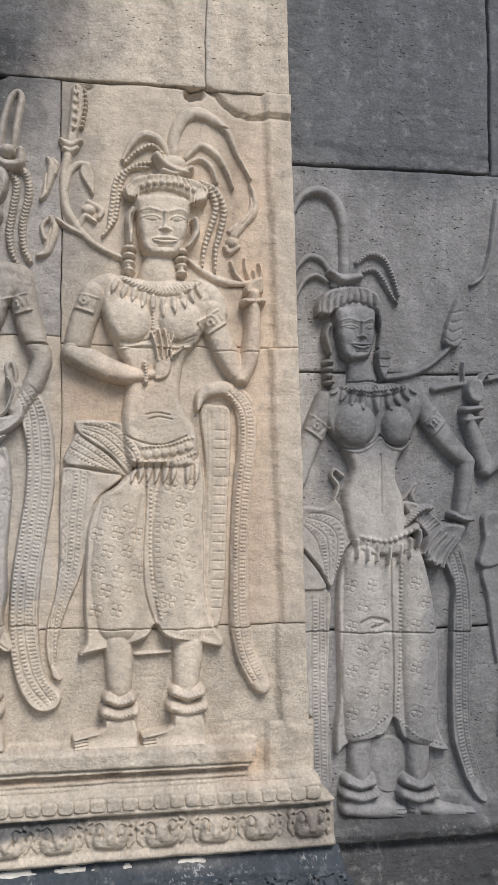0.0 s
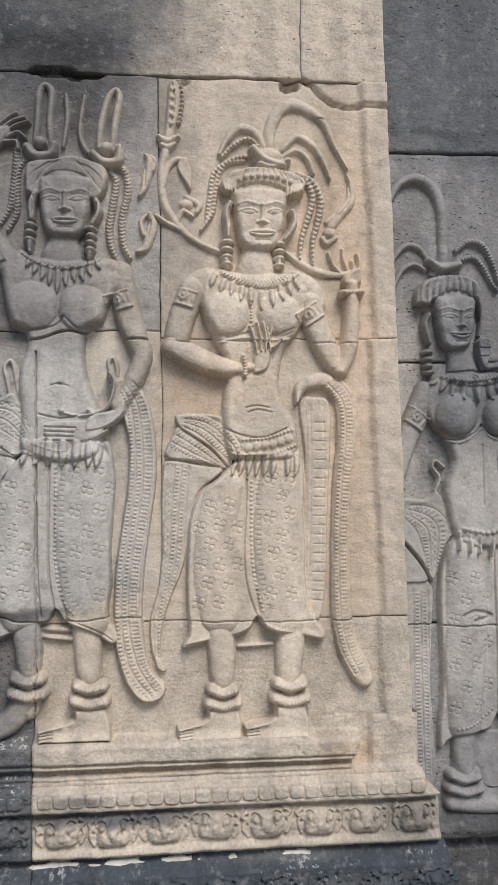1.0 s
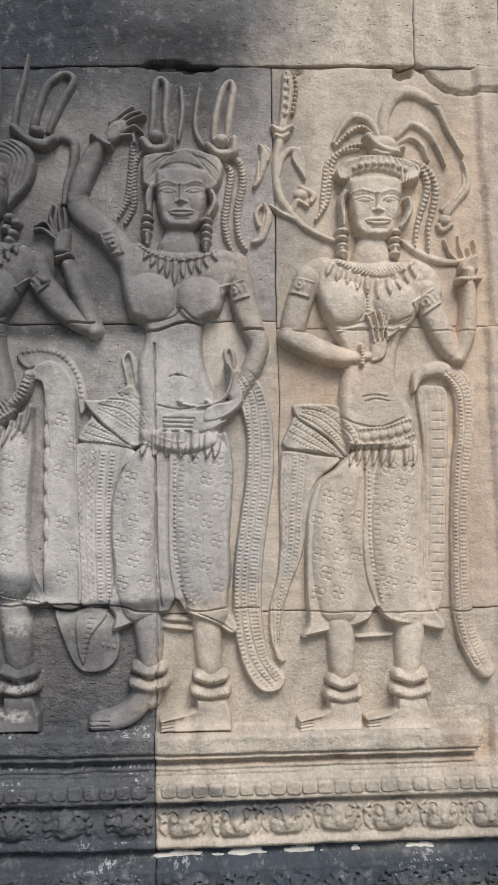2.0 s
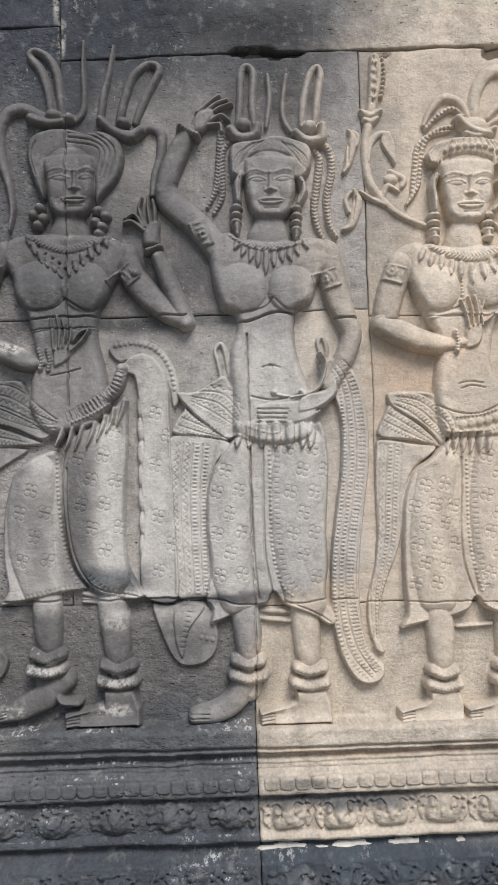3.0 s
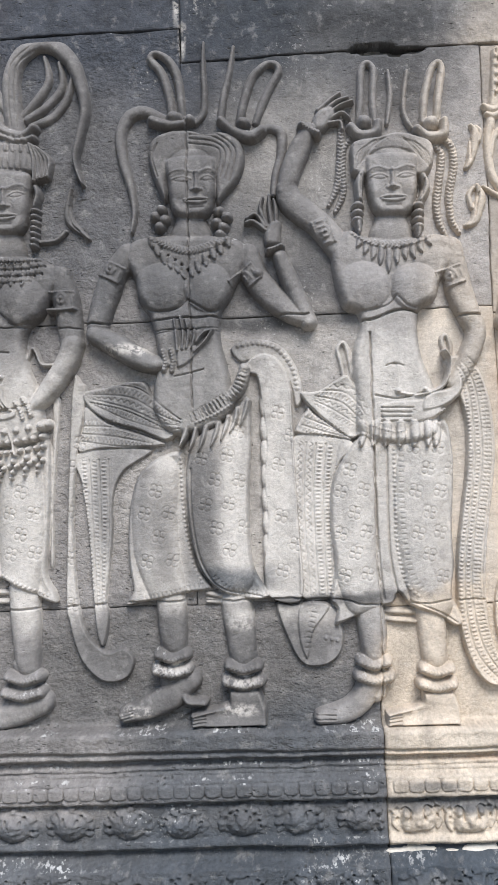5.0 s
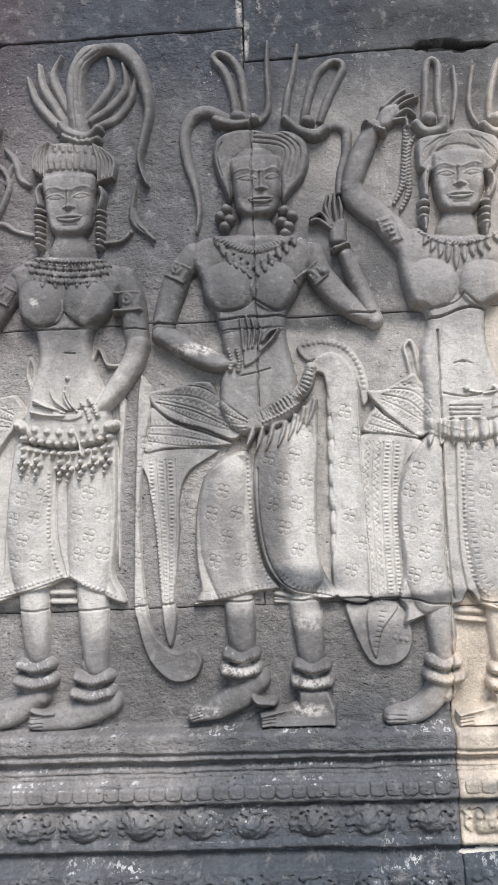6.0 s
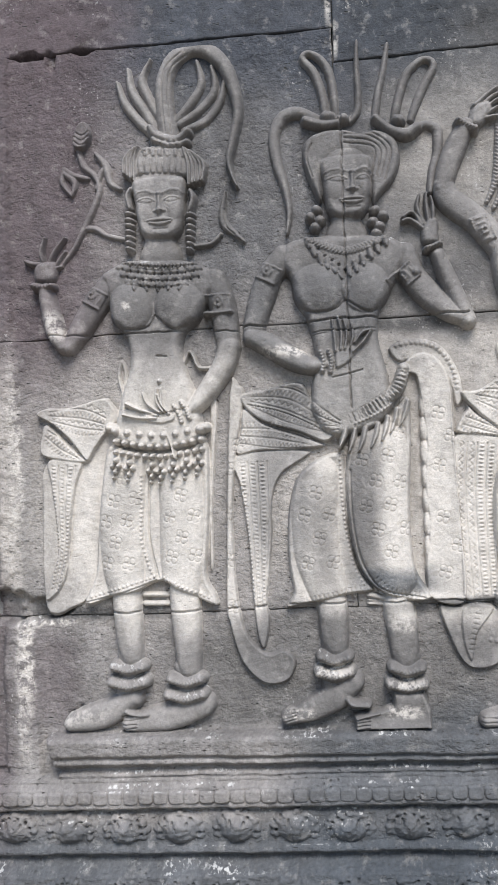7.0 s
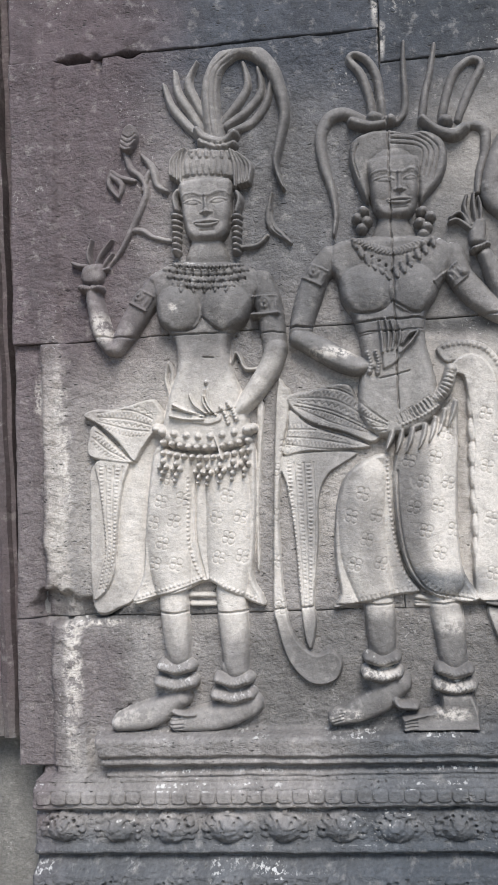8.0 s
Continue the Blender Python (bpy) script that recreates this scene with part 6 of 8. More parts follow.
def figure_bead_belt():
    """The figure with the fountain plume and the belt of beads."""
    r = Relief(-670, 992, -166, 2325, 1.4)
    r.tube([(-324, 2158, 21.4), (-328, 2210, 19.3), (-328, 2259, 18.2), (-310, 2302, 17.1), (-276, 2326, 17.1), (-240, 2320, 17.1), (-209, 2288, 15), (-192, 2240, 12.8), (-186, 2191, 10.7), (-197, 2142, 9.6), (-207, 2100, 7.5), (-203, 2072, 5.4), (-194, 2046, 3.2)], 30, power=0.45)
    r.groove([(-328, 2165), (-331, 2232), (-322, 2286), (-289, 2316)], 3, 3)
    r.groove([(-317, 2164), (-320, 2231), (-311, 2285), (-278, 2313)], 3, 3)
    r.tube([(-354, 2166, 9.6), (-382, 2195, 9.6), (-407, 2230, 8.6), (-420, 2272, 4.3)], 16)
    r.tube([(-347, 2174, 9.6), (-370, 2214, 9.6), (-392, 2253, 8.6), (-397, 2296, 4.3)], 16)
    r.tube([(-338, 2191, 8.6), (-358, 2234, 9.6), (-371, 2273, 8.6), (-352, 2311, 3.2)], 16)
    r.tube([(-307, 2190, 8.6), (-277, 2220, 9.6), (-255, 2255, 8.6), (-261, 2300, 4.3)], 16)
    r.tube([(-301, 2181, 8.6), (-260, 2205, 9.6), (-229, 2242, 8.6), (-233, 2288, 4.3)], 16)
    r.tube([(-292, 2167, 8.6), (-248, 2184, 9.6), (-220, 2219, 8.6), (-209, 2262, 4.3)], 16)
    r.tube([(-356, 2172, 9.6), (-342, 2156, 12.8), (-309, 2146, 12.8), (-284, 2159, 9.6)], 42)
    r.tube([(-351, 2150, 8.6), (-320, 2136, 10.7), (-287, 2140, 9.6)], 40)
    r.plate([(-409, 2096), (-401, 2119), (-378, 2137), (-331, 2142), (-288, 2129), (-263, 2102), (-258, 2076), (-272, 2055), (-285, 2061), (-293, 2070), (-341, 2076), (-390, 2078), (-397, 2070), (-405, 2080)], 30, edge=9, dome=6)
    r.tube([(-382, 2137, 4.3), (-391, 2112, 6.4), (-392, 2072, 4.3)], 40)
    r.tube([(-387, 2136, 4.3), (-398, 2112, 6.4), (-399, 2077, 4.3)], 39)
    r.tube([(-391, 2134, 4.3), (-404, 2113, 6.4), (-405, 2082, 4.3)], 38)
    r.tube([(-396, 2132, 4.3), (-410, 2113, 6.4), (-412, 2087, 4.3)], 37)
    r.tube([(-294, 2129, 4.3), (-287, 2098, 7), (-287, 2056, 4.3)], 40)
    r.tube([(-290, 2127, 4.3), (-279, 2097, 7), (-280, 2058, 4.3)], 39)
    r.tube([(-286, 2124, 4.3), (-272, 2097, 7), (-274, 2060, 4.3)], 38)
    r.tube([(-281, 2122, 4.3), (-264, 2096, 7), (-267, 2061, 4.3)], 37)
    r.tube([(-277, 2119, 4.3), (-257, 2095, 7), (-260, 2063, 4.3)], 36)
    r.tube([(-370, 2130, 4.3), (-377, 2110, 7), (-378, 2088, 5.4)], 5, how='add', base=1)
    r.tube([(-360, 2129, 4.3), (-365, 2109, 7), (-366, 2087, 5.4)], 5, how='add', base=1)
    r.tube([(-349, 2128, 4.3), (-353, 2108, 7), (-354, 2086, 5.4)], 5, how='add', base=1)
    r.tube([(-339, 2127, 4.3), (-341, 2107, 7), (-342, 2085, 5.4)], 5, how='add', base=1)
    r.tube([(-329, 2126, 4.3), (-329, 2106, 7), (-330, 2084, 5.4)], 5, how='add', base=1)
    r.tube([(-319, 2125, 4.3), (-316, 2105, 7), (-318, 2083, 5.4)], 5, how='add', base=1)
    r.tube([(-308, 2124, 4.3), (-304, 2104, 7), (-305, 2082, 5.4)], 5, how='add', base=1)
    r.tube([(-360, 2144, 4.3), (-369, 2134, 5.4), (-367, 2121, 4.3)], 3, how='add')
    r.tube([(-349, 2143, 4.3), (-355, 2133, 5.4), (-352, 2119, 4.3)], 3, how='add')
    r.tube([(-338, 2142, 4.3), (-341, 2131, 5.4), (-338, 2118, 4.3)], 3, how='add')
    r.tube([(-328, 2141, 4.3), (-326, 2130, 5.4), (-324, 2117, 4.3)], 3, how='add')
    r.tube([(-317, 2140, 4.3), (-312, 2129, 5.4), (-309, 2115, 4.3)], 3, how='add')
    r.tube([(-306, 2139, 4.3), (-298, 2127, 5.4), (-295, 2114, 4.3)], 3, how='add')
    r.face(-346, 2015, 50.29, 62.06, 0.04, 0.015)
    r.tube([(-400, 2057, 6.4), (-407, 2043, 7.5), (-404, 2020, 6.4)], 36)
    r.tube([(-285, 2045, 6.4), (-280, 2030, 7.5), (-287, 2008, 6.4)], 36)
    r.blob(-406, 2009, 11.77, 6.9657, 40)
    r.blob(-407, 1997, 11.2992, 6.9657, 40)
    r.blob(-407, 1986, 10.8284, 6.9657, 40)
    r.blob(-408, 1974, 10.3576, 6.9657, 40)
    r.blob(-408, 1963, 9.8868, 6.9657, 40)
    r.blob(-409, 1952, 9.416, 6.9657, 40)
    r.blob(-409, 1940, 8.9452, 6.9657, 40)
    r.blob(-288, 1999, 11.77, 6.9657, 40)
    r.blob(-289, 1988, 11.2992, 6.9657, 40)
    r.blob(-289, 1976, 10.8284, 6.9657, 40)
    r.blob(-290, 1965, 10.3576, 6.9657, 40)
    r.blob(-291, 1954, 9.8868, 6.9657, 40)
    r.blob(-291, 1942, 9.416, 6.9657, 40)
    r.blob(-292, 1931, 8.9452, 6.9657, 40)
    r.tube([(-349, 1964, 30), (-350, 1941, 34.2), (-351, 1913, 44.9)], 34, power=0.4)
    r.plate([(-470, 1889), (-440, 1911), (-395, 1921), (-304, 1914), (-258, 1895), (-234, 1863), (-257, 1832), (-281, 1792), (-306, 1773), (-316, 1739), (-308, 1695), (-292, 1651), (-288, 1564), (-372, 1547), (-454, 1573), (-442, 1649), (-421, 1713), (-421, 1756), (-431, 1781), (-450, 1800), (-457, 1835)], 36, edge=18, dome=14, wide=70)
    r.blob(-411, 1825, 44.94, 47.08, 24, how='add', power=0.75)
    r.blob(-316, 1823, 47.08, 47.08, 24, how='add', power=0.75)
    r.groove([(-446, 1797), (-420, 1783), (-378, 1786), (-363, 1807)], 5, 5)
    r.groove([(-359, 1804), (-327, 1778), (-287, 1789)], 5, 5)
    r.blob(-439, 1923, 6.955, 6.42, 5, how='add')
    r.blob(-432, 1916, 2.568, 3.21, 6, how='cut')
    r.blob(-424, 1918, 6.955, 6.42, 5, how='add')
    r.blob(-416, 1911, 2.568, 3.21, 6, how='cut')
    r.blob(-408, 1914, 6.955, 6.42, 5, how='add')
    r.blob(-401, 1907, 2.568, 3.21, 6, how='cut')
    r.blob(-393, 1911, 6.955, 6.42, 5, how='add')
    r.blob(-386, 1904, 2.568, 3.21, 6, how='cut')
    r.blob(-378, 1908, 6.955, 6.42, 5, how='add')
    r.blob(-370, 1901, 2.568, 3.21, 6, how='cut')
    r.blob(-362, 1906, 6.955, 6.42, 5, how='add')
    r.blob(-355, 1899, 2.568, 3.21, 6, how='cut')
    r.blob(-347, 1905, 6.955, 6.42, 5, how='add')
    r.blob(-340, 1897, 2.568, 3.21, 6, how='cut')
    r.blob(-332, 1904, 6.955, 6.42, 5, how='add')
    r.blob(-324, 1897, 2.568, 3.21, 6, how='cut')
    r.blob(-316, 1904, 6.955, 6.42, 5, how='add')
    r.blob(-309, 1897, 2.568, 3.21, 6, how='cut')
    r.blob(-301, 1905, 6.955, 6.42, 5, how='add')
    r.blob(-293, 1898, 2.568, 3.21, 6, how='cut')
    r.blob(-285, 1906, 6.955, 6.42, 5, how='add')
    r.blob(-278, 1899, 2.568, 3.21, 6, how='cut')
    r.blob(-270, 1909, 6.955, 6.42, 5, how='add')
    r.blob(-263, 1901, 2.568, 3.21, 6, how='cut')
    r.blob(-430, 1907, 6.955, 6.42, 5, how='add')
    r.blob(-422, 1900, 2.568, 3.21, 6, how='cut')
    r.blob(-414, 1902, 6.955, 6.42, 5, how='add')
    r.blob(-407, 1895, 2.568, 3.21, 6, how='cut')
    r.blob(-399, 1899, 6.955, 6.42, 5, how='add')
    r.blob(-392, 1892, 2.568, 3.21, 6, how='cut')
    r.blob(-384, 1896, 6.955, 6.42, 5, how='add')
    r.blob(-376, 1889, 2.568, 3.21, 6, how='cut')
    r.blob(-368, 1893, 6.955, 6.42, 5, how='add')
    r.blob(-361, 1886, 2.568, 3.21, 6, how='cut')
    r.blob(-353, 1892, 6.955, 6.42, 5, how='add')
    r.blob(-346, 1885, 2.568, 3.21, 6, how='cut')
    r.blob(-338, 1891, 6.955, 6.42, 5, how='add')
    r.blob(-330, 1884, 2.568, 3.21, 6, how='cut')
    r.blob(-322, 1891, 6.955, 6.42, 5, how='add')
    r.blob(-315, 1884, 2.568, 3.21, 6, how='cut')
    r.blob(-307, 1891, 6.955, 6.42, 5, how='add')
    r.blob(-300, 1884, 2.568, 3.21, 6, how='cut')
    r.blob(-291, 1893, 6.955, 6.42, 5, how='add')
    r.blob(-284, 1886, 2.568, 3.21, 6, how='cut')
    r.blob(-276, 1895, 6.955, 6.42, 5, how='add')
    r.blob(-269, 1888, 2.568, 3.21, 6, how='cut')
    r.blob(-421, 1891, 6.955, 6.42, 5, how='add')
    r.blob(-413, 1884, 2.568, 3.21, 6, how='cut')
    r.blob(-405, 1887, 6.955, 6.42, 5, how='add')
    r.blob(-398, 1880, 2.568, 3.21, 6, how='cut')
    r.blob(-390, 1884, 6.955, 6.42, 5, how='add')
    r.blob(-383, 1877, 2.568, 3.21, 6, how='cut')
    r.blob(-375, 1881, 6.955, 6.42, 5, how='add')
    r.blob(-367, 1874, 2.568, 3.21, 6, how='cut')
    r.blob(-359, 1879, 6.955, 6.42, 5, how='add')
    r.blob(-352, 1872, 2.568, 3.21, 6, how='cut')
    r.blob(-344, 1878, 6.955, 6.42, 5, how='add')
    r.blob(-336, 1871, 2.568, 3.21, 6, how='cut')
    r.blob(-328, 1878, 6.955, 6.42, 5, how='add')
    r.blob(-321, 1871, 2.568, 3.21, 6, how='cut')
    r.blob(-313, 1878, 6.955, 6.42, 5, how='add')
    r.blob(-306, 1871, 2.568, 3.21, 6, how='cut')
    r.blob(-298, 1879, 6.955, 6.42, 5, how='add')
    r.blob(-290, 1872, 2.568, 3.21, 6, how='cut')
    r.blob(-282, 1881, 6.955, 6.42, 5, how='add')
    r.blob(-275, 1874, 2.568, 3.21, 6, how='cut')
    r.blob(-411, 1875, 6.955, 6.42, 5, how='add')
    r.blob(-404, 1868, 2.568, 3.21, 6, how='cut')
    r.blob(-396, 1872, 6.955, 6.42, 5, how='add')
    r.blob(-389, 1865, 2.568, 3.21, 6, how='cut')
    r.blob(-381, 1869, 6.955, 6.42, 5, how='add')
    r.blob(-373, 1862, 2.568, 3.21, 6, how='cut')
    r.blob(-365, 1867, 6.955, 6.42, 5, how='add')
    r.blob(-358, 1860, 2.568, 3.21, 6, how='cut')
    r.blob(-350, 1865, 6.955, 6.42, 5, how='add')
    r.blob(-343, 1858, 2.568, 3.21, 6, how='cut')
    r.blob(-335, 1865, 6.955, 6.42, 5, how='add')
    r.blob(-327, 1858, 2.568, 3.21, 6, how='cut')
    r.blob(-319, 1865, 6.955, 6.42, 5, how='add')
    r.blob(-312, 1858, 2.568, 3.21, 6, how='cut')
    r.blob(-304, 1866, 6.955, 6.42, 5, how='add')
    r.blob(-296, 1859, 2.568, 3.21, 6, how='cut')
    r.tube([(-397, 1877, 4.3), (-398, 1866, 5.4), (-398, 1857, 2.1)], 6, how='add')
    r.tube([(-375, 1875, 4.3), (-376, 1865, 5.4), (-376, 1856, 2.1)], 6, how='add')
    r.tube([(-353, 1874, 4.3), (-354, 1863, 5.4), (-354, 1854, 2.1)], 6, how='add')
    r.tube([(-331, 1872, 4.3), (-332, 1861, 5.4), (-332, 1853, 2.1)], 6, how='add')
    r.tube([(-310, 1871, 4.3), (-310, 1860, 5.4), (-311, 1851, 2.1)], 6, how='add')
    r.tube([(-435, 1922, 5.4), (-396, 1908, 6.4), (-352, 1900, 6.4), (-305, 1901, 6.4), (-264, 1911, 5.4)], 5, how='add', rope=7)
    r.tube([(-453, 1873, 25.7), (-484, 1837, 25.7), (-515, 1793, 23.5), (-539, 1762, 19.3)], 44, power=0.45)
    r.armlet(-507, 1866, -468, 1842, 15)
    r.tube([(-548, 1763, 18.2), (-565, 1793, 20.3), (-574, 1835, 19.3), (-581, 1875, 15)], 44, power=0.45)
    r.tube([(-599, 1881, 9.6), (-583, 1878, 9.6), (-565, 1879, 8.6)], 46, rope=6)
    r.plate([(-601, 1890), (-602, 1921), (-585, 1931), (-558, 1929), (-555, 1909), (-565, 1887)], 28, edge=12)
    r.tube([(-590, 1927, 6.4), (-606, 1928, 6.4), (-619, 1934, 4.3)], 20)
    r.tube([(-585, 1931, 6.4), (-587, 1951, 5.4), (-579, 1977, 3.2)], 20)
    r.tube([(-572, 1928, 6.4), (-560, 1949, 5.4), (-538, 1974, 3.2)], 20)
    r.tube([(-561, 1920, 5.4), (-549, 1935, 5.4), (-537, 1947, 3.2)], 20)
    r.tube([(-566, 1914, 5.4), (-548, 1919, 4.3)], 20)
    r.tube([(-550, 1922, 5.4), (-523, 1951, 5.4), (-501, 1989, 6.4), (-477, 2035, 7.5), (-466, 2067, 6.4), (-476, 2095, 6.4), (-495, 2114, 7.5), (-505, 2146, 5.4)], 13.1)
    r.plate([(-514, 2160), (-505, 2191), (-487, 2200), (-476, 2181), (-480, 2162), (-494, 2145), (-510, 2147)], 26, edge=5)
    r.groove([(-508, 2180), (-495, 2172), (-479, 2179)], 3, 4)
    r.groove([(-509, 2170), (-495, 2162), (-479, 2170)], 3, 4)
    r.groove([(-509, 2160), (-496, 2152), (-480, 2160)], 3, 4)
    r.tube([(-488, 2089, 5.4), (-517, 2098, 6.4), (-534, 2111, 4.3)], 11.6)
    r.tube([(-534, 2111, 5.4), (-540, 2087, 6.4), (-523, 2059, 4.3)], 11.6)
    r.tube([(-534, 2102, 6.4), (-515, 2083, 7.5), (-521, 2057, 3.2)], 13.1)
    r.tube([(-471, 2068, 5.4), (-463, 2096, 6.4), (-451, 2110, 5.4)], 11.6)
    r.tube([(-470, 2136, 4.3), (-451, 2110, 8.6), (-443, 2077, 7.5), (-424, 2062, 4.3)], 14.6)
    r.tube([(-501, 1991, 6.4), (-477, 1989, 6.4), (-455, 1974, 5.4), (-420, 1964, 5.4)], 11.6)
    r.tube([(-281, 1940, 5.4), (-251, 1942, 5.4), (-231, 1958, 5.4)], 16)
    r.tube([(-218, 2040, 3.2), (-226, 2003, 7.5), (-221, 1975, 9.6), (-203, 1958, 6.4), (-186, 1941, 3.2)], 16)
    r.groove([(-222, 2007), (-219, 1974), (-203, 1956)], 3, 5)
    r.tube([(-249, 1868, 26.8), (-237, 1831, 26.8), (-231, 1787, 25.7), (-227, 1748, 23.5)], 44, power=0.45)
    r.armlet(-260, 1822, -220, 1822, 16.1)
    r.tube([(-265, 1804, 6.4), (-217, 1805, 6.4)], 50)
    r.tube([(-225, 1741, 22.5), (-237, 1707, 22.5), (-265, 1666, 21.4), (-295, 1633, 18.2), (-314, 1617, 15)], 52, power=0.45)
    r.tube([(-335, 1632, 8.6), (-325, 1616, 9.6), (-321, 1601, 8.6)], 56, rope=6)
    r.tube([(-321, 1639, 8.6), (-311, 1624, 9.6), (-305, 1606, 8.6)], 56, rope=6)
    r.plate([(-392, 1626), (-357, 1616), (-331, 1623), (-330, 1603), (-359, 1594), (-395, 1603)], 54, edge=8)
    r.tube([(-369, 1610, 6.4), (-402, 1612, 5.4), (-434, 1620, 3.2)], 60)
    r.tube([(-368, 1616, 6.4), (-399, 1627, 5.4), (-427, 1641, 3.2)], 60)
    r.tube([(-362, 1620, 5.4), (-385, 1639, 5.4), (-393, 1659, 3.2)], 60)
    r.tube([(-355, 1622, 5.4), (-367, 1642, 5.4), (-366, 1666, 3.2)], 60)
    r.tube([(-348, 1622, 4.3), (-359, 1637, 4.3), (-364, 1655, 4.3)], 60)
    r.tube([(-344, 1617, 4.3), (-356, 1635, 4.3), (-359, 1665, 4.3)], 60)
    r.blob(-360, 1680, 8.56, 10.7, 58)
    r.tube([(-358, 1596, 4.3), (-347, 1567, 4.3), (-335, 1532, 3.2)], 50)
    r.groove([(-363, 1729), (-345, 1727)], 5, 4)
    r.groove([(-429, 1633), (-368, 1618), (-307, 1628)], 4, 5)
    r.tube([(-464, 1598, 10.7), (-370, 1580, 12.8), (-278, 1589, 10.7)], 44, power=0.4)
    r.beads([(-462, 1593), (-370, 1577), (-278, 1587)], 11.77, 23.54, 58, how='max')
    r.beads([(-459, 1572), (-371, 1556), (-284, 1566)], 8.56, 16.585, 53, how='max')
    r.beads([(-458, 1552), (-372, 1537), (-285, 1547)], 7.49, 13.91, 50, how='max')
    r.blob(-451, 1534, 7.49, 8.56, 48)
    r.blob(-458, 1523, 6.42, 7.49, 48)
    r.blob(-445, 1523, 6.42, 7.49, 48)
    r.blob(-452, 1512, 6.42, 7.49, 48)
    r.blob(-455, 1501, 4.28, 5.35, 48)
    r.blob(-425, 1528, 7.49, 8.56, 48)
    r.blob(-432, 1518, 6.42, 7.49, 48)
    r.blob(-419, 1517, 6.42, 7.49, 48)
    r.blob(-426, 1506, 6.42, 7.49, 48)
    r.blob(-429, 1496, 4.28, 5.35, 48)
    r.blob(-384, 1522, 7.49, 8.56, 48)
    r.blob(-391, 1511, 6.42, 7.49, 48)
    r.blob(-378, 1510, 6.42, 7.49, 48)
    r.blob(-385, 1500, 6.42, 7.49, 48)
    r.blob(-387, 1489, 4.28, 5.35, 48)
    r.blob(-366, 1518, 7.49, 8.56, 48)
    r.blob(-373, 1508, 6.42, 7.49, 48)
    r.blob(-360, 1507, 6.42, 7.49, 48)
    r.blob(-367, 1497, 6.42, 7.49, 48)
    r.blob(-370, 1486, 4.28, 5.35, 48)
    r.blob(-340, 1521, 7.49, 8.56, 48)
    r.blob(-347, 1511, 6.42, 7.49, 48)
    r.blob(-334, 1510, 6.42, 7.49, 48)
    r.blob(-341, 1500, 6.42, 7.49, 48)
    r.blob(-344, 1489, 4.28, 5.35, 48)
    r.blob(-315, 1527, 7.49, 8.56, 48)
    r.blob(-323, 1516, 6.42, 7.49, 48)
    r.blob(-310, 1515, 6.42, 7.49, 48)
    r.blob(-317, 1505, 6.42, 7.49, 48)
    r.blob(-319, 1494, 4.28, 5.35, 48)
    r.blob(-293, 1532, 7.49, 8.56, 48)
    r.blob(-301, 1521, 6.42, 7.49, 48)
    r.blob(-288, 1521, 6.42, 7.49, 48)
    r.blob(-295, 1510, 6.42, 7.49, 48)
    r.blob(-297, 1500, 4.28, 5.35, 48)
    r.plate([(-611, 1630), (-592, 1643), (-545, 1642), (-477, 1657), (-462, 1648), (-446, 1616), (-474, 1585), (-498, 1554), (-514, 1535), (-548, 1579), (-582, 1611)], 24, edge=5)
    r.plate([(-591, 1612), (-548, 1568), (-514, 1533), (-590, 1544), (-607, 1560), (-604, 1584)], 20, edge=5)
    r.plate([(-590, 1542), (-458, 1595), (-482, 1510), (-496, 1402), (-498, 1316), (-522, 1274), (-552, 1255), (-608, 1255), (-608, 1451)], 8, edge=4)
    r.plate([(-590, 1542), (-525, 1538), (-538, 1491), (-550, 1426), (-558, 1362), (-564, 1319), (-582, 1285), (-607, 1270), (-594, 1320), (-580, 1363), (-582, 1428), (-588, 1493)], 17, edge=4)
    r.tube([(-450, 1617, 4.3), (-439, 1660, 4.3), (-444, 1695, 4.3), (-438, 1725, 4.3), (-430, 1703, 5.4), (-435, 1659, 5.4)], 10.3)
    r.tube([(-314, 1717, 4.3), (-305, 1736, 4.3), (-297, 1729, 4.3), (-285, 1704, 4.3), (-255, 1704, 4.3)], 16)
    r.plate([(-468, 1563), (-416, 1550), (-328, 1549), (-279, 1562), (-275, 1478), (-282, 1382), (-290, 1308), (-273, 1269), (-270, 1249), (-293, 1254), (-342, 1280), (-380, 1298), (-427, 1281), (-480, 1270), (-518, 1258), (-529, 1270), (-507, 1316), (-498, 1402), (-487, 1488)], 28, edge=8)
    r.tube([(-437, 1518, 40.7), (-448, 1422, 42.8), (-450, 1335, 40.7), (-444, 1281, 34.2)], 24, how='add', power=0.8)
    r.tube([(-332, 1513, 40.7), (-332, 1416, 42.8), (-336, 1341, 40.7), (-337, 1288, 34.2)], 24, how='add', power=0.8)
    r.groove([(-391, 1505), (-395, 1441), (-396, 1376), (-382, 1305)], 5, 6)
    r.beads([(-405, 1506), (-408, 1441), (-411, 1377), (-398, 1323), (-382, 1303)], 2.782, 8.56, 3)
    r.beads([(-518, 1274), (-462, 1289), (-388, 1309)], 2.782, 8.56, 3)
    r.beads([(-375, 1309), (-330, 1286), (-280, 1262)], 2.782, 8.56, 3)
    r.groove([(-522, 1265), (-462, 1278), (-384, 1301)], 4, 4)
    r.flowers([(-473, 1509), (-414, 1500), (-425, 1313), (-493, 1316)], 41.73, 12.84, 1.6, seed=12)
    r.flowers([(-361, 1497), (-289, 1500), (-301, 1319), (-365, 1332)], 41.73, 12.84, 1.6, seed=13)
    r.tube([(-416, 1274, 5.4), (-357, 1272, 5.4)], 14, power=0.3)
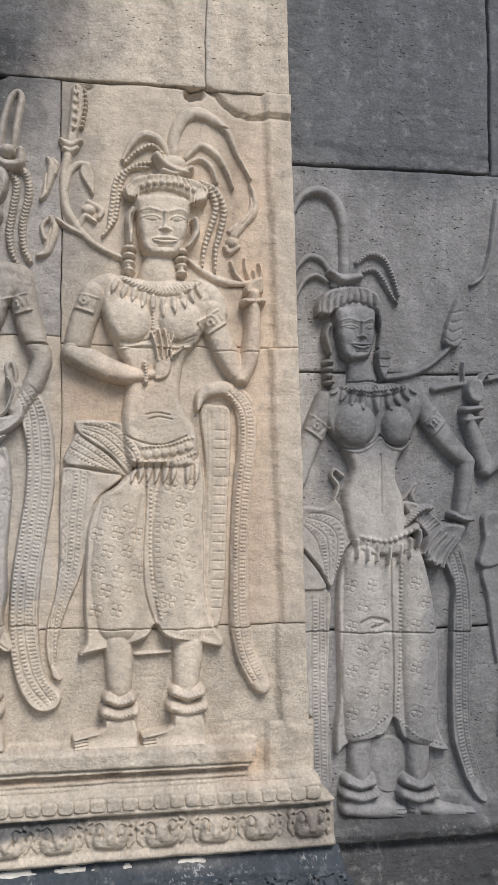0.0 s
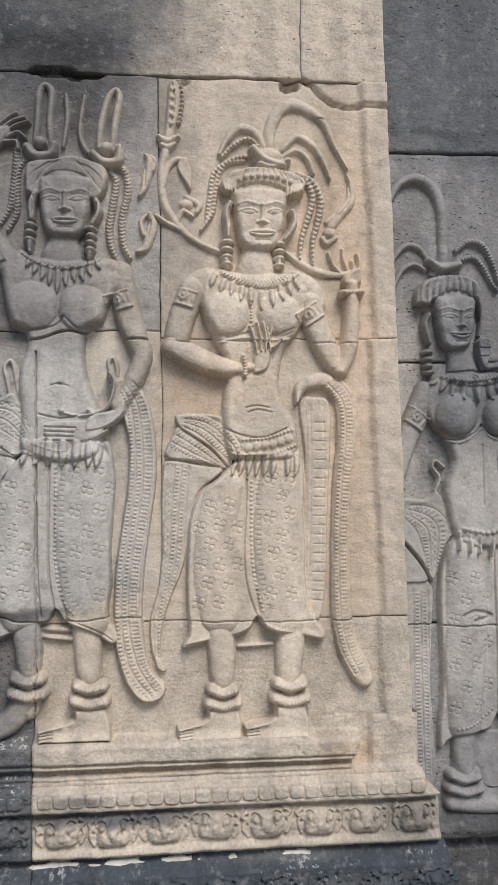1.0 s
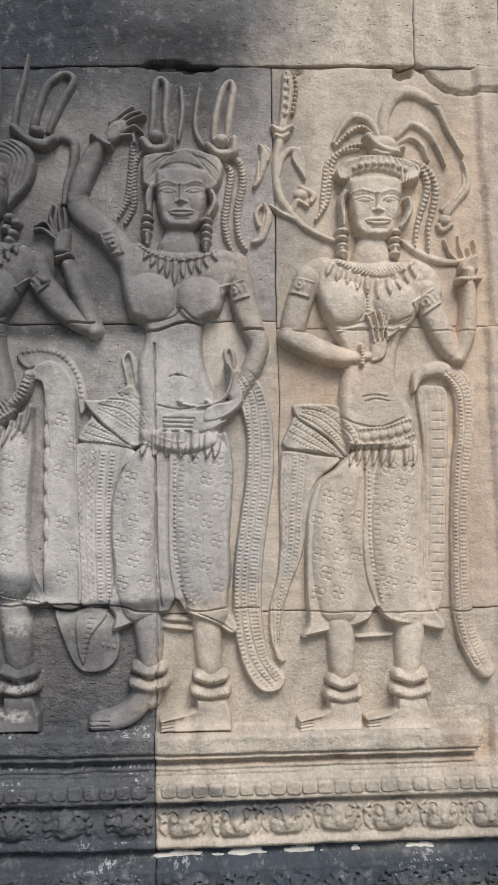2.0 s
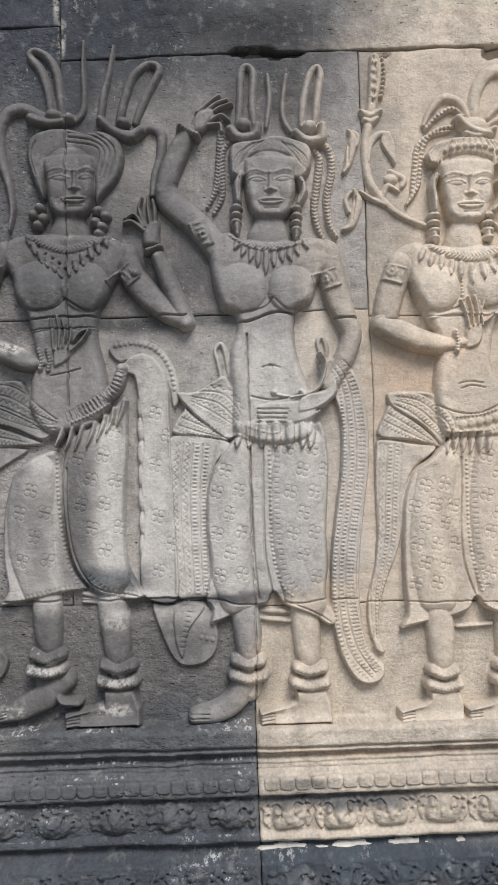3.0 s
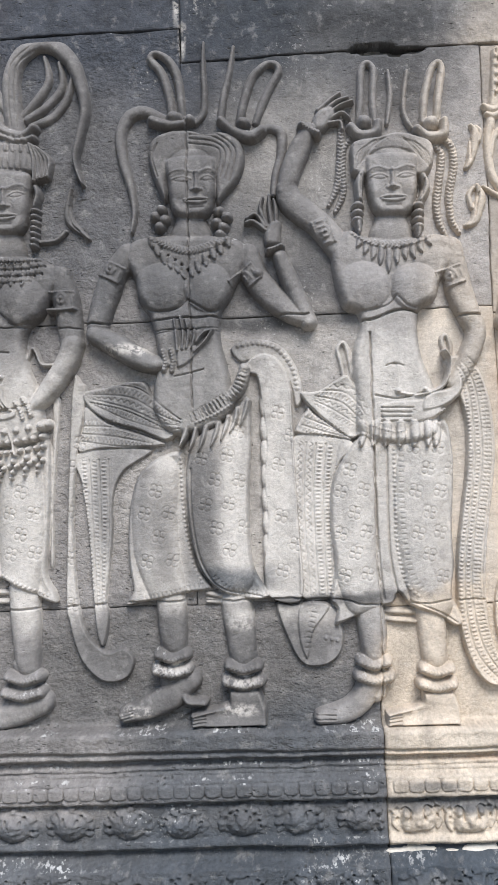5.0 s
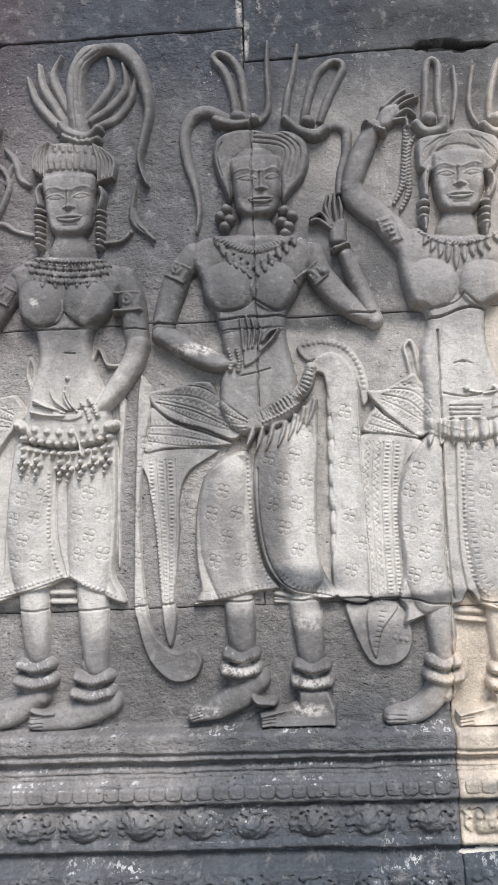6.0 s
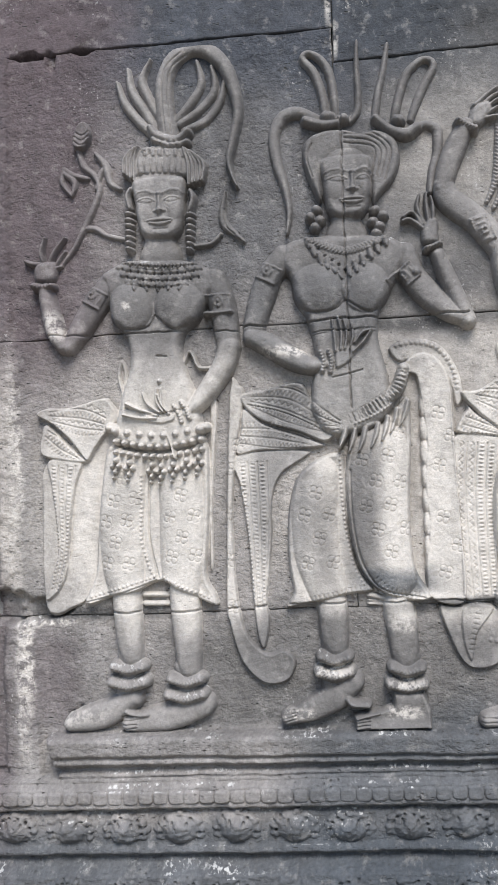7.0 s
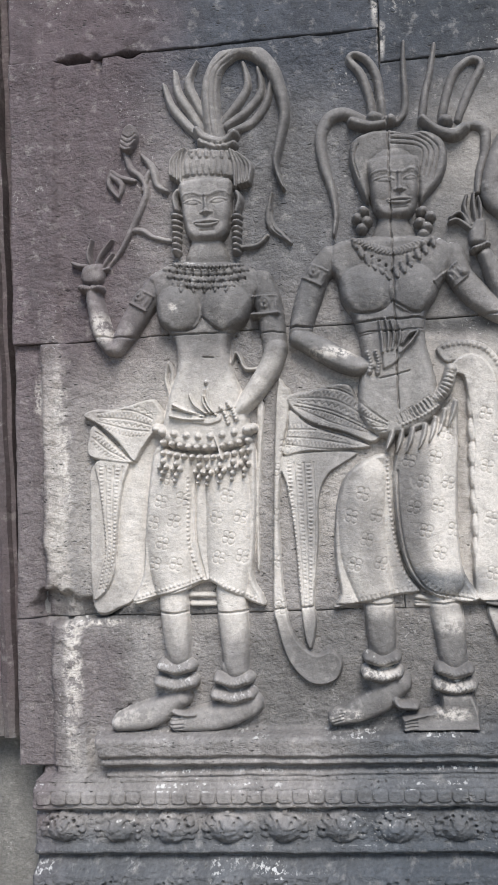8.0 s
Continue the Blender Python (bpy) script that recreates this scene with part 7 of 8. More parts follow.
    r.tube([(-413, 1257, 5.4), (-360, 1255, 5.4)], 12, power=0.3)
    r.plate([(-266, 1649), (-254, 1627), (-263, 1541), (-273, 1435), (-276, 1328), (-283, 1318), (-282, 1435), (-274, 1542)], 12, edge=4)
    r.tube([(-449, 1275, 28.9), (-447, 1217, 27.8), (-444, 1153, 23.5)], 42, power=0.45)
    r.tube([(-335, 1277, 31), (-334, 1213, 28.9), (-332, 1128, 24.6)], 42, power=0.45)
    r.tube([(-446, 1155, 26.8), (-450, 1084, 27.8)], 34, power=0.4)
    r.tube([(-473, 1141, 13.2), (-447, 1133, 14.6), (-421, 1139, 13.2)], 54, rope=6.5, amp=0.9)
    r.tube([(-478, 1113, 14.2), (-448, 1104, 15.6), (-418, 1111, 14.2)], 57, rope=6.5, amp=0.9)
    r.tube([(-336, 1128, 28.9), (-340, 1057, 30)], 34, power=0.4)
    r.tube([(-364, 1115, 13.2), (-337, 1106, 14.6), (-310, 1113, 13.2)], 54, rope=6.5, amp=0.9)
    r.tube([(-370, 1086, 14.2), (-339, 1077, 15.6), (-307, 1084, 14.2)], 57, rope=6.5, amp=0.9)
    r.tube([(-443, 1078, 21.4), (-482, 1056, 25.7), (-524, 1042, 25.7), (-564, 1034, 17.1)], 44, power=0.4)
    r.tube([(-309, 1064, 25.7), (-364, 1044, 27.8), (-417, 1035, 23.5), (-452, 1032, 17.1)], 42, power=0.4)
    r.tube([(-455, 1055, 9.6), (-438, 1048, 9.6), (-414, 1048, 8.6)], 44)
    r.groove([(-465, 1045), (-436, 1046)], 2.6, 5)
    r.blob(-561, 1057, 4.28, 3.21, 5, how='cut')
    r.groove([(-465, 1037), (-436, 1039)], 2.6, 5)
    r.blob(-551, 1060, 4.28, 3.21, 5, how='cut')
    r.groove([(-465, 1030), (-437, 1031)], 2.6, 5)
    r.blob(-540, 1063, 4.28, 3.21, 5, how='cut')
    r.groove([(-466, 1022), (-437, 1024)], 2.6, 5)
    r.blob(-530, 1066, 4.28, 3.21, 5, how='cut')
    r.weave([(-586, 1627, 12.8), (-523, 1619, 32.1), (-475, 1605, 21.4)], 'zldlzld', 3)
    r.weave([(-592, 1594, 15), (-559, 1568, 21.4), (-527, 1543, 6.4)], 'hldlh', 3)
    r.weave([(-559, 1531, 25.7), (-565, 1449, 19.3), (-569, 1362, 12.8), (-588, 1287, 8.6)], 'ldlhld', 3)
    r.joint([(-634, 1786), (-527, 1779), (-427, 1776), (-306, 1773), (-195, 1767)], 4, 5)
    r.joint([(-659, 1242), (-497, 1243), (-365, 1240), (-223, 1241)], 5, 7)
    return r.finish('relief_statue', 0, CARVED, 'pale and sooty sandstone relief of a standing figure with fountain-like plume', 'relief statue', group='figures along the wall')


def figure_in_recess():
    """The dark smiling figure in the recess."""
    r = Relief(1050, 805, 1459, 2154, 1.4)
    r.tube([(1163, 1929, 12.8), (1164, 1983, 12.8), (1161, 2043, 12.8), (1145, 2087, 12.8), (1111, 2109, 11.8), (1078, 2100, 9.6), (1055, 2071, 8.6), (1038, 2025, 6.4)], 20.3)
    r.tube([(1129, 1942, 7.5), (1110, 1964, 7.5), (1085, 1968, 7.5), (1061, 1946, 6.4), (1044, 1908, 4.3)], 14)
    r.tube([(1124, 1918, 6.4), (1100, 1929, 6.4), (1075, 1916, 6.4), (1058, 1885, 5.4), (1049, 1861, 3.2)], 14)
    r.tube([(1190, 1958, 6.4), (1217, 1978, 7.5), (1247, 1972, 7.5), (1266, 1939, 6.4), (1281, 1890, 3.2)], 14, rope=7)
    r.tube([(1197, 1937, 6.4), (1227, 1945, 6.4), (1249, 1922, 6.4), (1266, 1889, 4.3), (1278, 1875, 3.2)], 14, rope=7)
    r.tube([(1131, 1934, 9.6), (1158, 1921, 12.8), (1192, 1927, 10.7)], 34)
    r.tube([(1138, 1911, 7.5), (1163, 1910, 8.6), (1192, 1915, 7.5)], 16.5)
    r.plate([(1096, 1839), (1099, 1872), (1123, 1896), (1165, 1907), (1209, 1904), (1241, 1879), (1245, 1843), (1233, 1814), (1223, 1852), (1182, 1867), (1145, 1855), (1134, 1846), (1120, 1838), (1100, 1842)], 30, edge=9, dome=6)
    r.tube([(1133, 1904, 4.3), (1116, 1884, 7), (1111, 1841, 5.4)], 7, how='add', base=1)
    r.tube([(1142, 1904, 4.3), (1130, 1885, 7), (1125, 1846, 5.4)], 7, how='add', base=1)
    r.tube([(1152, 1904, 4.3), (1143, 1885, 7), (1140, 1852, 5.4)], 7, how='add', base=1)
    r.tube([(1161, 1905, 4.3), (1156, 1886, 7), (1155, 1857, 5.4)], 7, how='add', base=1)
    r.tube([(1171, 1905, 4.3), (1170, 1886, 7), (1169, 1862, 5.4)], 7, how='add', base=1)
    r.tube([(1180, 1905, 4.3), (1183, 1886, 7), (1184, 1863, 5.4)], 7, how='add', base=1)
    r.tube([(1190, 1906, 4.3), (1197, 1887, 7), (1199, 1858, 5.4)], 7, how='add', base=1)
    r.tube([(1199, 1906, 4.3), (1210, 1887, 7), (1213, 1854, 5.4)], 7, how='add', base=1)
    r.tube([(1209, 1906, 4.3), (1224, 1888, 7), (1228, 1849, 5.4)], 7, how='add', base=1)
    r.tube([(1138, 1857, 3.2), (1182, 1867, 3.2), (1226, 1859, 3.2)], 3, how='add')
    r.face(1182, 1805, 42.8, 57.78, 0.22, 0.05)
    r.tube([(1126, 1822, 6.4), (1118, 1800, 8.5), (1126, 1764, 6.4)], 34)
    r.groove([(1124, 1815), (1122, 1790)], 3, 6)
    r.tube([(1235, 1841, 5.4), (1240, 1819, 5.4), (1235, 1781, 5.4)], 16.5)
    r.blob(1124, 1745, 12.84, 7.9608, 36)
    r.blob(1124, 1731, 12.3264, 7.9608, 36)
    r.blob(1124, 1717, 11.8128, 7.9608, 36)
    r.blob(1124, 1703, 11.2992, 7.9608, 36)
    r.plate([(1227, 1769), (1250, 1777), (1259, 1760), (1251, 1725), (1241, 1705), (1229, 1729)], 36, edge=6)
    r.groove([(1230, 1753), (1254, 1753)], 3, 4)
    r.groove([(1232, 1736), (1252, 1736)], 3, 4)
    r.tube([(1190, 1752, 25.7), (1197, 1724, 30), (1202, 1688, 40.7)], 30, power=0.4)
    r.plate([(1110, 1678), (1165, 1700), (1251, 1706), (1308, 1694), (1334, 1658), (1309, 1604), (1302, 1576), (1276, 1545), (1269, 1505), (1285, 1460), (1292, 1406), (1296, 1347), (1235, 1337), (1174, 1361), (1151, 1431), (1154, 1477), (1168, 1522), (1154, 1559), (1128, 1592), (1109, 1626)], 32, edge=16, dome=13, wide=60)
    r.blob(1177, 1615, 44.94, 44.94, 34, how='add', power=0.7)
    r.blob(1267, 1613, 35.31, 41.73, 34, how='add', power=0.7)
    r.groove([(1138, 1578), (1159, 1565), (1193, 1567), (1218, 1580), (1230, 1594)], 5, 6)
    r.groove([(1230, 1594), (1247, 1576), (1277, 1570), (1297, 1585)], 5, 6)
    r.tube([(1135, 1571, 3.2), (1164, 1560, 3.2), (1196, 1563, 3.2), (1230, 1587, 3.2), (1250, 1569, 3.2), (1279, 1564, 3.2), (1297, 1578, 3.2)], 3, how='add')
    r.groove([(1230, 1552), (1231, 1489), (1231, 1430)], 6, 3)
    r.tube([(1129, 1705, 5.4), (1165, 1689, 7.5), (1214, 1681, 7.5), (1263, 1688, 7.5), (1298, 1708, 5.4)], 5, how='add', rope=6)
    r.tube([(1139, 1705, 5.4), (1134, 1688, 8), (1125, 1679, 3.2)], 9, how='add')
    r.tube([(1155, 1696, 5.4), (1152, 1678, 8), (1145, 1666, 3.2)], 9, how='add')
    r.tube([(1175, 1690, 5.4), (1172, 1670, 8), (1167, 1657, 3.2)], 9, how='add')
    r.tube([(1194, 1683, 5.4), (1193, 1662, 8), (1190, 1648, 3.2)], 9, how='add')
    r.tube([(1248, 1681, 5.4), (1249, 1661, 8), (1252, 1648, 3.2)], 9, how='add')
    r.tube([(1266, 1691, 5.4), (1268, 1671, 8), (1273, 1658, 3.2)], 9, how='add')
    r.tube([(1283, 1700, 5.4), (1286, 1681, 8), (1293, 1670, 3.2)], 9, how='add')
    r.tube([(1298, 1710, 5.4), (1302, 1692, 8), (1310, 1683, 3.2)], 9, how='add')
    r.tube([(1224, 1695, 8.6), (1223, 1667, 9.6), (1223, 1643, 3.2)], 12, how='add')
    r.tube([(1134, 1703, 6.4), (1189, 1690, 8.6), (1251, 1695, 8.6), (1296, 1708, 6.4)], 5, how='add', rope=7)
    r.tube([(1121, 1664, 25.7), (1095, 1605, 25.7), (1075, 1559, 23.5), (1056, 1501, 21.4)], 40, power=0.45)
    r.armlet(1070, 1626, 1112, 1596, 13.9)
    r.tube([(1315, 1670, 25.7), (1357, 1616, 25.7), (1394, 1571, 23.5), (1422, 1543, 20.3)], 40, power=0.45)
    r.armlet(1330, 1599, 1369, 1641, 15)
    r.tube([(1427, 1538, 19.3), (1421, 1488, 19.3), (1410, 1431, 16.1)], 42, power=0.45)
    r.tube([(1390, 1426, 9.6), (1415, 1417, 9.6), (1430, 1416, 7.5)], 46, rope=6)
    r.plate([(1336, 1382), (1372, 1410), (1417, 1405), (1409, 1376), (1383, 1348), (1363, 1318), (1338, 1323), (1323, 1347)], 44, edge=10)
    r.tube([(1371, 1386, 7.5), (1346, 1361, 7.5), (1333, 1333, 5.4)], 50)
    r.tube([(1386, 1381, 7.5), (1361, 1353, 7.5), (1346, 1323, 5.4)], 51)
    r.tube([(1399, 1376, 7.5), (1376, 1346, 7.5), (1360, 1318, 5.4)], 50)
    r.tube([(1359, 1394, 6.4), (1336, 1373, 6.4), (1323, 1347, 4.3)], 48)
    r.plate([(1280, 1449), (1310, 1453), (1349, 1429), (1384, 1396), (1416, 1357), (1430, 1286), (1434, 1203), (1427, 1086), (1430, 969), (1449, 886), (1469, 838), (1456, 821), (1431, 838), (1402, 900), (1383, 971), (1382, 1088), (1386, 1205), (1390, 1275), (1371, 1323), (1334, 1382)], 26, edge=6)
    r.hatch([(1290, 1441), (1334, 1417), (1371, 1375)], 21.4, 8.56, 2.3)
    r.tube([(1186, 1384, 10.7), (1247, 1376, 12.8), (1309, 1401, 10.7)], 44, power=0.4)
    r.beads([(1186, 1382), (1247, 1374), (1309, 1399)], 5.35, 11.77, 6)
    r.tube([(1285, 1406, 8.6), (1316, 1435, 10.7), (1340, 1441, 8.6)], 42, rope=7)
    r.tube([(1179, 1375, 7.5), (1179, 1359, 7.5), (1174, 1340, 3.2)], 48)
    r.tube([(1201, 1370, 7.5), (1201, 1354, 7.5), (1196, 1335, 3.2)], 48)
    r.tube([(1223, 1367, 7.5), (1223, 1351, 7.5), (1218, 1333, 3.2)], 48)
    r.tube([(1250, 1360, 7.5), (1249, 1344, 7.5), (1244, 1325, 3.2)], 48)
    r.tube([(1274, 1364, 7.5), (1274, 1348, 7.5), (1269, 1329, 3.2)], 48)
    r.tube([(1294, 1376, 7.5), (1294, 1359, 7.5), (1289, 1341, 3.2)], 48)
    r.tube([(1314, 1394, 7.5), (1314, 1378, 7.5), (1309, 1359, 3.2)], 48)
    r.plate([(1055, 1443), (1115, 1443), (1134, 1461), (1146, 1452), (1165, 1424), (1211, 1405), (1186, 1384), (1157, 1350), (1142, 1315), (1125, 1277), (1102, 1316), (1073, 1351), (1055, 1375)], 22, edge=5)
    r.plate([(1054, 1356), (1085, 1333), (1118, 1281), (1089, 1273), (1054, 1283)], 18, edge=4)
    r.tube([(1136, 1461, 5.4), (1144, 1487, 5.4), (1130, 1510, 4.3), (1137, 1522, 4.3), (1154, 1510, 5.4)], 16)
    r.tube([(1288, 1460, 4.3), (1305, 1486, 5.4), (1315, 1491, 4.3), (1305, 1470, 6.4), (1310, 1455, 5.4)], 16)
    r.plate([(1054, 1278), (1123, 1270), (1124, 1189), (1119, 1075), (1123, 984), (1124, 866), (1081, 869), (1075, 987), (1071, 1100)], 12, edge=4)
    r.plate([(1142, 1304), (1164, 1359), (1201, 1384), (1303, 1385), (1328, 1323), (1347, 1241), (1358, 1147), (1357, 1054), (1356, 984), (1377, 939), (1365, 933), (1318, 944), (1274, 965), (1258, 1003), (1235, 972), (1182, 963), (1149, 951), (1132, 936), (1130, 984), (1140, 1063), (1139, 1166), (1137, 1235)], 28, edge=8)
    r.tube([(1191, 1326, 38.5), (1194, 1210, 44.9), (1188, 1095, 42.8), (1185, 986, 34.2)], 26, how='add', power=0.8)
    r.tube([(1303, 1324, 32.1), (1312, 1207, 38.5), (1313, 1090, 36.4), (1314, 975, 32.1)], 24, how='add', power=0.8)
    r.groove([(1254, 1337), (1255, 1232), (1257, 1116), (1255, 1001)], 5, 6)
    r.beads([(1274, 1324), (1273, 1231), (1271, 1115), (1263, 1012)], 2.782, 8.56, 3)
    r.beads([(1163, 978), (1211, 991), (1246, 1017)], 2.782, 8.56, 3)
    r.beads([(1267, 1005), (1304, 971), (1365, 949)], 2.782, 8.56, 3)
    r.flowers([(1157, 1315), (1247, 1325), (1241, 1013), (1149, 994)], 46.01, 12.84, 1.6, seed=14)
    r.flowers([(1286, 1324), (1345, 1253), (1348, 996), (1284, 999)], 46.01, 12.84, 1.6, seed=15)
    r.plate([(1206, 957), (1279, 958), (1280, 861), (1210, 866)], 10, edge=4)
    r.tube([(1185, 970, 26.8), (1184, 924, 25.7), (1186, 885, 23.5)], 40, power=0.45)
    r.tube([(1311, 954, 27.8), (1310, 915, 25.7), (1310, 878, 23.5)], 40, power=0.45)
    r.tube([(1181, 899, 23.5), (1181, 829, 24.6)], 32, power=0.4)
    r.tube([(1156, 885, 13.2), (1181, 875, 14.6), (1206, 881, 13.2)], 52, rope=6.5, amp=0.9)
    r.tube([(1151, 861, 14.2), (1181, 851, 15.6), (1211, 857, 14.2)], 55, rope=6.5, amp=0.9)
    r.tube([(1308, 892, 24.6), (1307, 821, 25.7)], 32, power=0.4)
    r.tube([(1281, 878, 13.2), (1307, 868, 14.6), (1334, 874, 13.2)], 52, rope=6.5, amp=0.9)
    r.tube([(1275, 854, 14.2), (1307, 843, 15.6), (1339, 849, 14.2)], 55, rope=6.5, amp=0.9)
    r.tube([(1157, 833, 21.4), (1217, 824, 23.5), (1268, 816, 17.1)], 44, power=0.4)
    r.tube([(1317, 825, 21.4), (1363, 810, 19.3), (1425, 802, 13.9)], 38, power=0.4)
    r.groove([(1258, 831), (1297, 828)], 2.6, 5)
    r.groove([(1408, 812), (1440, 810)], 2.6, 4)
    r.groove([(1258, 822), (1297, 819)], 2.6, 5)
    r.groove([(1408, 806), (1440, 804)], 2.6, 4)
    r.groove([(1258, 812), (1297, 810)], 2.6, 5)
    r.groove([(1408, 800), (1440, 798)], 2.6, 4)
    r.groove([(1258, 803), (1297, 801)], 2.6, 5)
    r.groove([(1408, 795), (1440, 792)], 2.6, 4)
    r.weave([(1072, 1420, 15), (1126, 1385, 38.5), (1125, 1293, 10.7)], 'ldlzldl', 3)
    r.weave([(1391, 1346, 15), (1407, 1275, 17.1), (1409, 1180, 18.2), (1405, 1087, 17.1), (1408, 970, 17.1), (1431, 875, 15)], 'lhlddl', 3)
    r.weave([(1101, 1259, 18.2), (1100, 1099, 20.3), (1103, 883, 19.3)], 'lhldl', 3)
    r.joint([(1057, 1719), (1093, 1708), (1251, 1706), (1452, 1713)], 4, 5)
    r.joint([(1053, 1189), (1233, 1184), (1444, 1179)], 4, 6)
    r.groove([(1185, 1206), (1209, 1215), (1245, 1204), (1209, 1196)], 10, 6)
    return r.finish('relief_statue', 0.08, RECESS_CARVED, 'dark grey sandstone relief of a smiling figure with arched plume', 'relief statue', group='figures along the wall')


def neighbour_in_recess():
    """The arm and cloth of the next figure in the recess."""
    r = Relief(1236, 818, 1602, 2136, 2.2)
    r.tube([(1445, 1919, 4.3), (1471, 1939, 5.4), (1488, 1977, 6.4), (1499, 2033, 7.5), (1510, 2108, 8.6)], 14)
    r.plate([(1377, 1794), (1385, 1832), (1399, 1867), (1414, 1889), (1424, 1863), (1423, 1824), (1420, 1795), (1405, 1780), (1390, 1784)], 22, edge=6)
    r.groove([(1380, 1803), (1398, 1794), (1421, 1807)], 3.2, 4)
    r.groove([(1384, 1823), (1398, 1815), (1421, 1825)], 3.2, 4)
    r.groove([(1388, 1842), (1398, 1835), (1421, 1843)], 3.2, 4)
    r.groove([(1392, 1862), (1398, 1856), (1421, 1861)], 3.2, 4)
    r.tube([(1251, 1715, 7.5), (1301, 1723, 7.5), (1341, 1740, 7.5), (1377, 1767, 6.4), (1397, 1787, 6.4)], 15)
    r.tube([(1358, 1693, 8.6), (1389, 1700, 7.5), (1452, 1709, 6.4), (1517, 1724, 6.4)], 14.6)
    r.plate([(1429, 1672), (1424, 1699), (1442, 1718), (1463, 1709), (1467, 1680), (1454, 1660)], 34, edge=7)
    r.tube([(1429, 1691, 4.3), (1424, 1725, 4.3), (1425, 1751, 3.2)], 16.5)
    r.tube([(1452, 1699, 5.4), (1468, 1723, 4.3), (1481, 1728, 3.2)], 32)
    r.tube([(1433, 1631, 16.1), (1448, 1583, 19.3), (1470, 1528, 21.4)], 36, power=0.45)
    r.tube([(1421, 1648, 8.6), (1457, 1653, 8.6)], 38, rope=6)
    r.tube([(1423, 1626, 7.5), (1459, 1632, 7.5)], 38, rope=6)
    r.tube([(1470, 1521, 19.3), (1514, 1560, 23.5), (1554, 1608, 25.7)], 36, power=0.45)
    r.plate([(1542, 1681), (1594, 1694), (1589, 1403), (1550, 1415), (1533, 1487)], 34, edge=9, dome=10)
    r.plate([(1463, 1426), (1512, 1432), (1550, 1403), (1536, 1343), (1484, 1313), (1449, 1321), (1462, 1368)], 20, edge=5)
    r.plate([(1461, 1309), (1523, 1313), (1508, 1201), (1493, 1107), (1479, 1178), (1470, 1249)], 14, edge=4)
    r.plate([(1516, 1320), (1588, 1367), (1580, 938), (1503, 930), (1499, 1083)], 26, edge=8, dome=10)
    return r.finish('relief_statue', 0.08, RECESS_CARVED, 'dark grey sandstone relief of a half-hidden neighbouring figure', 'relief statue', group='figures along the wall')


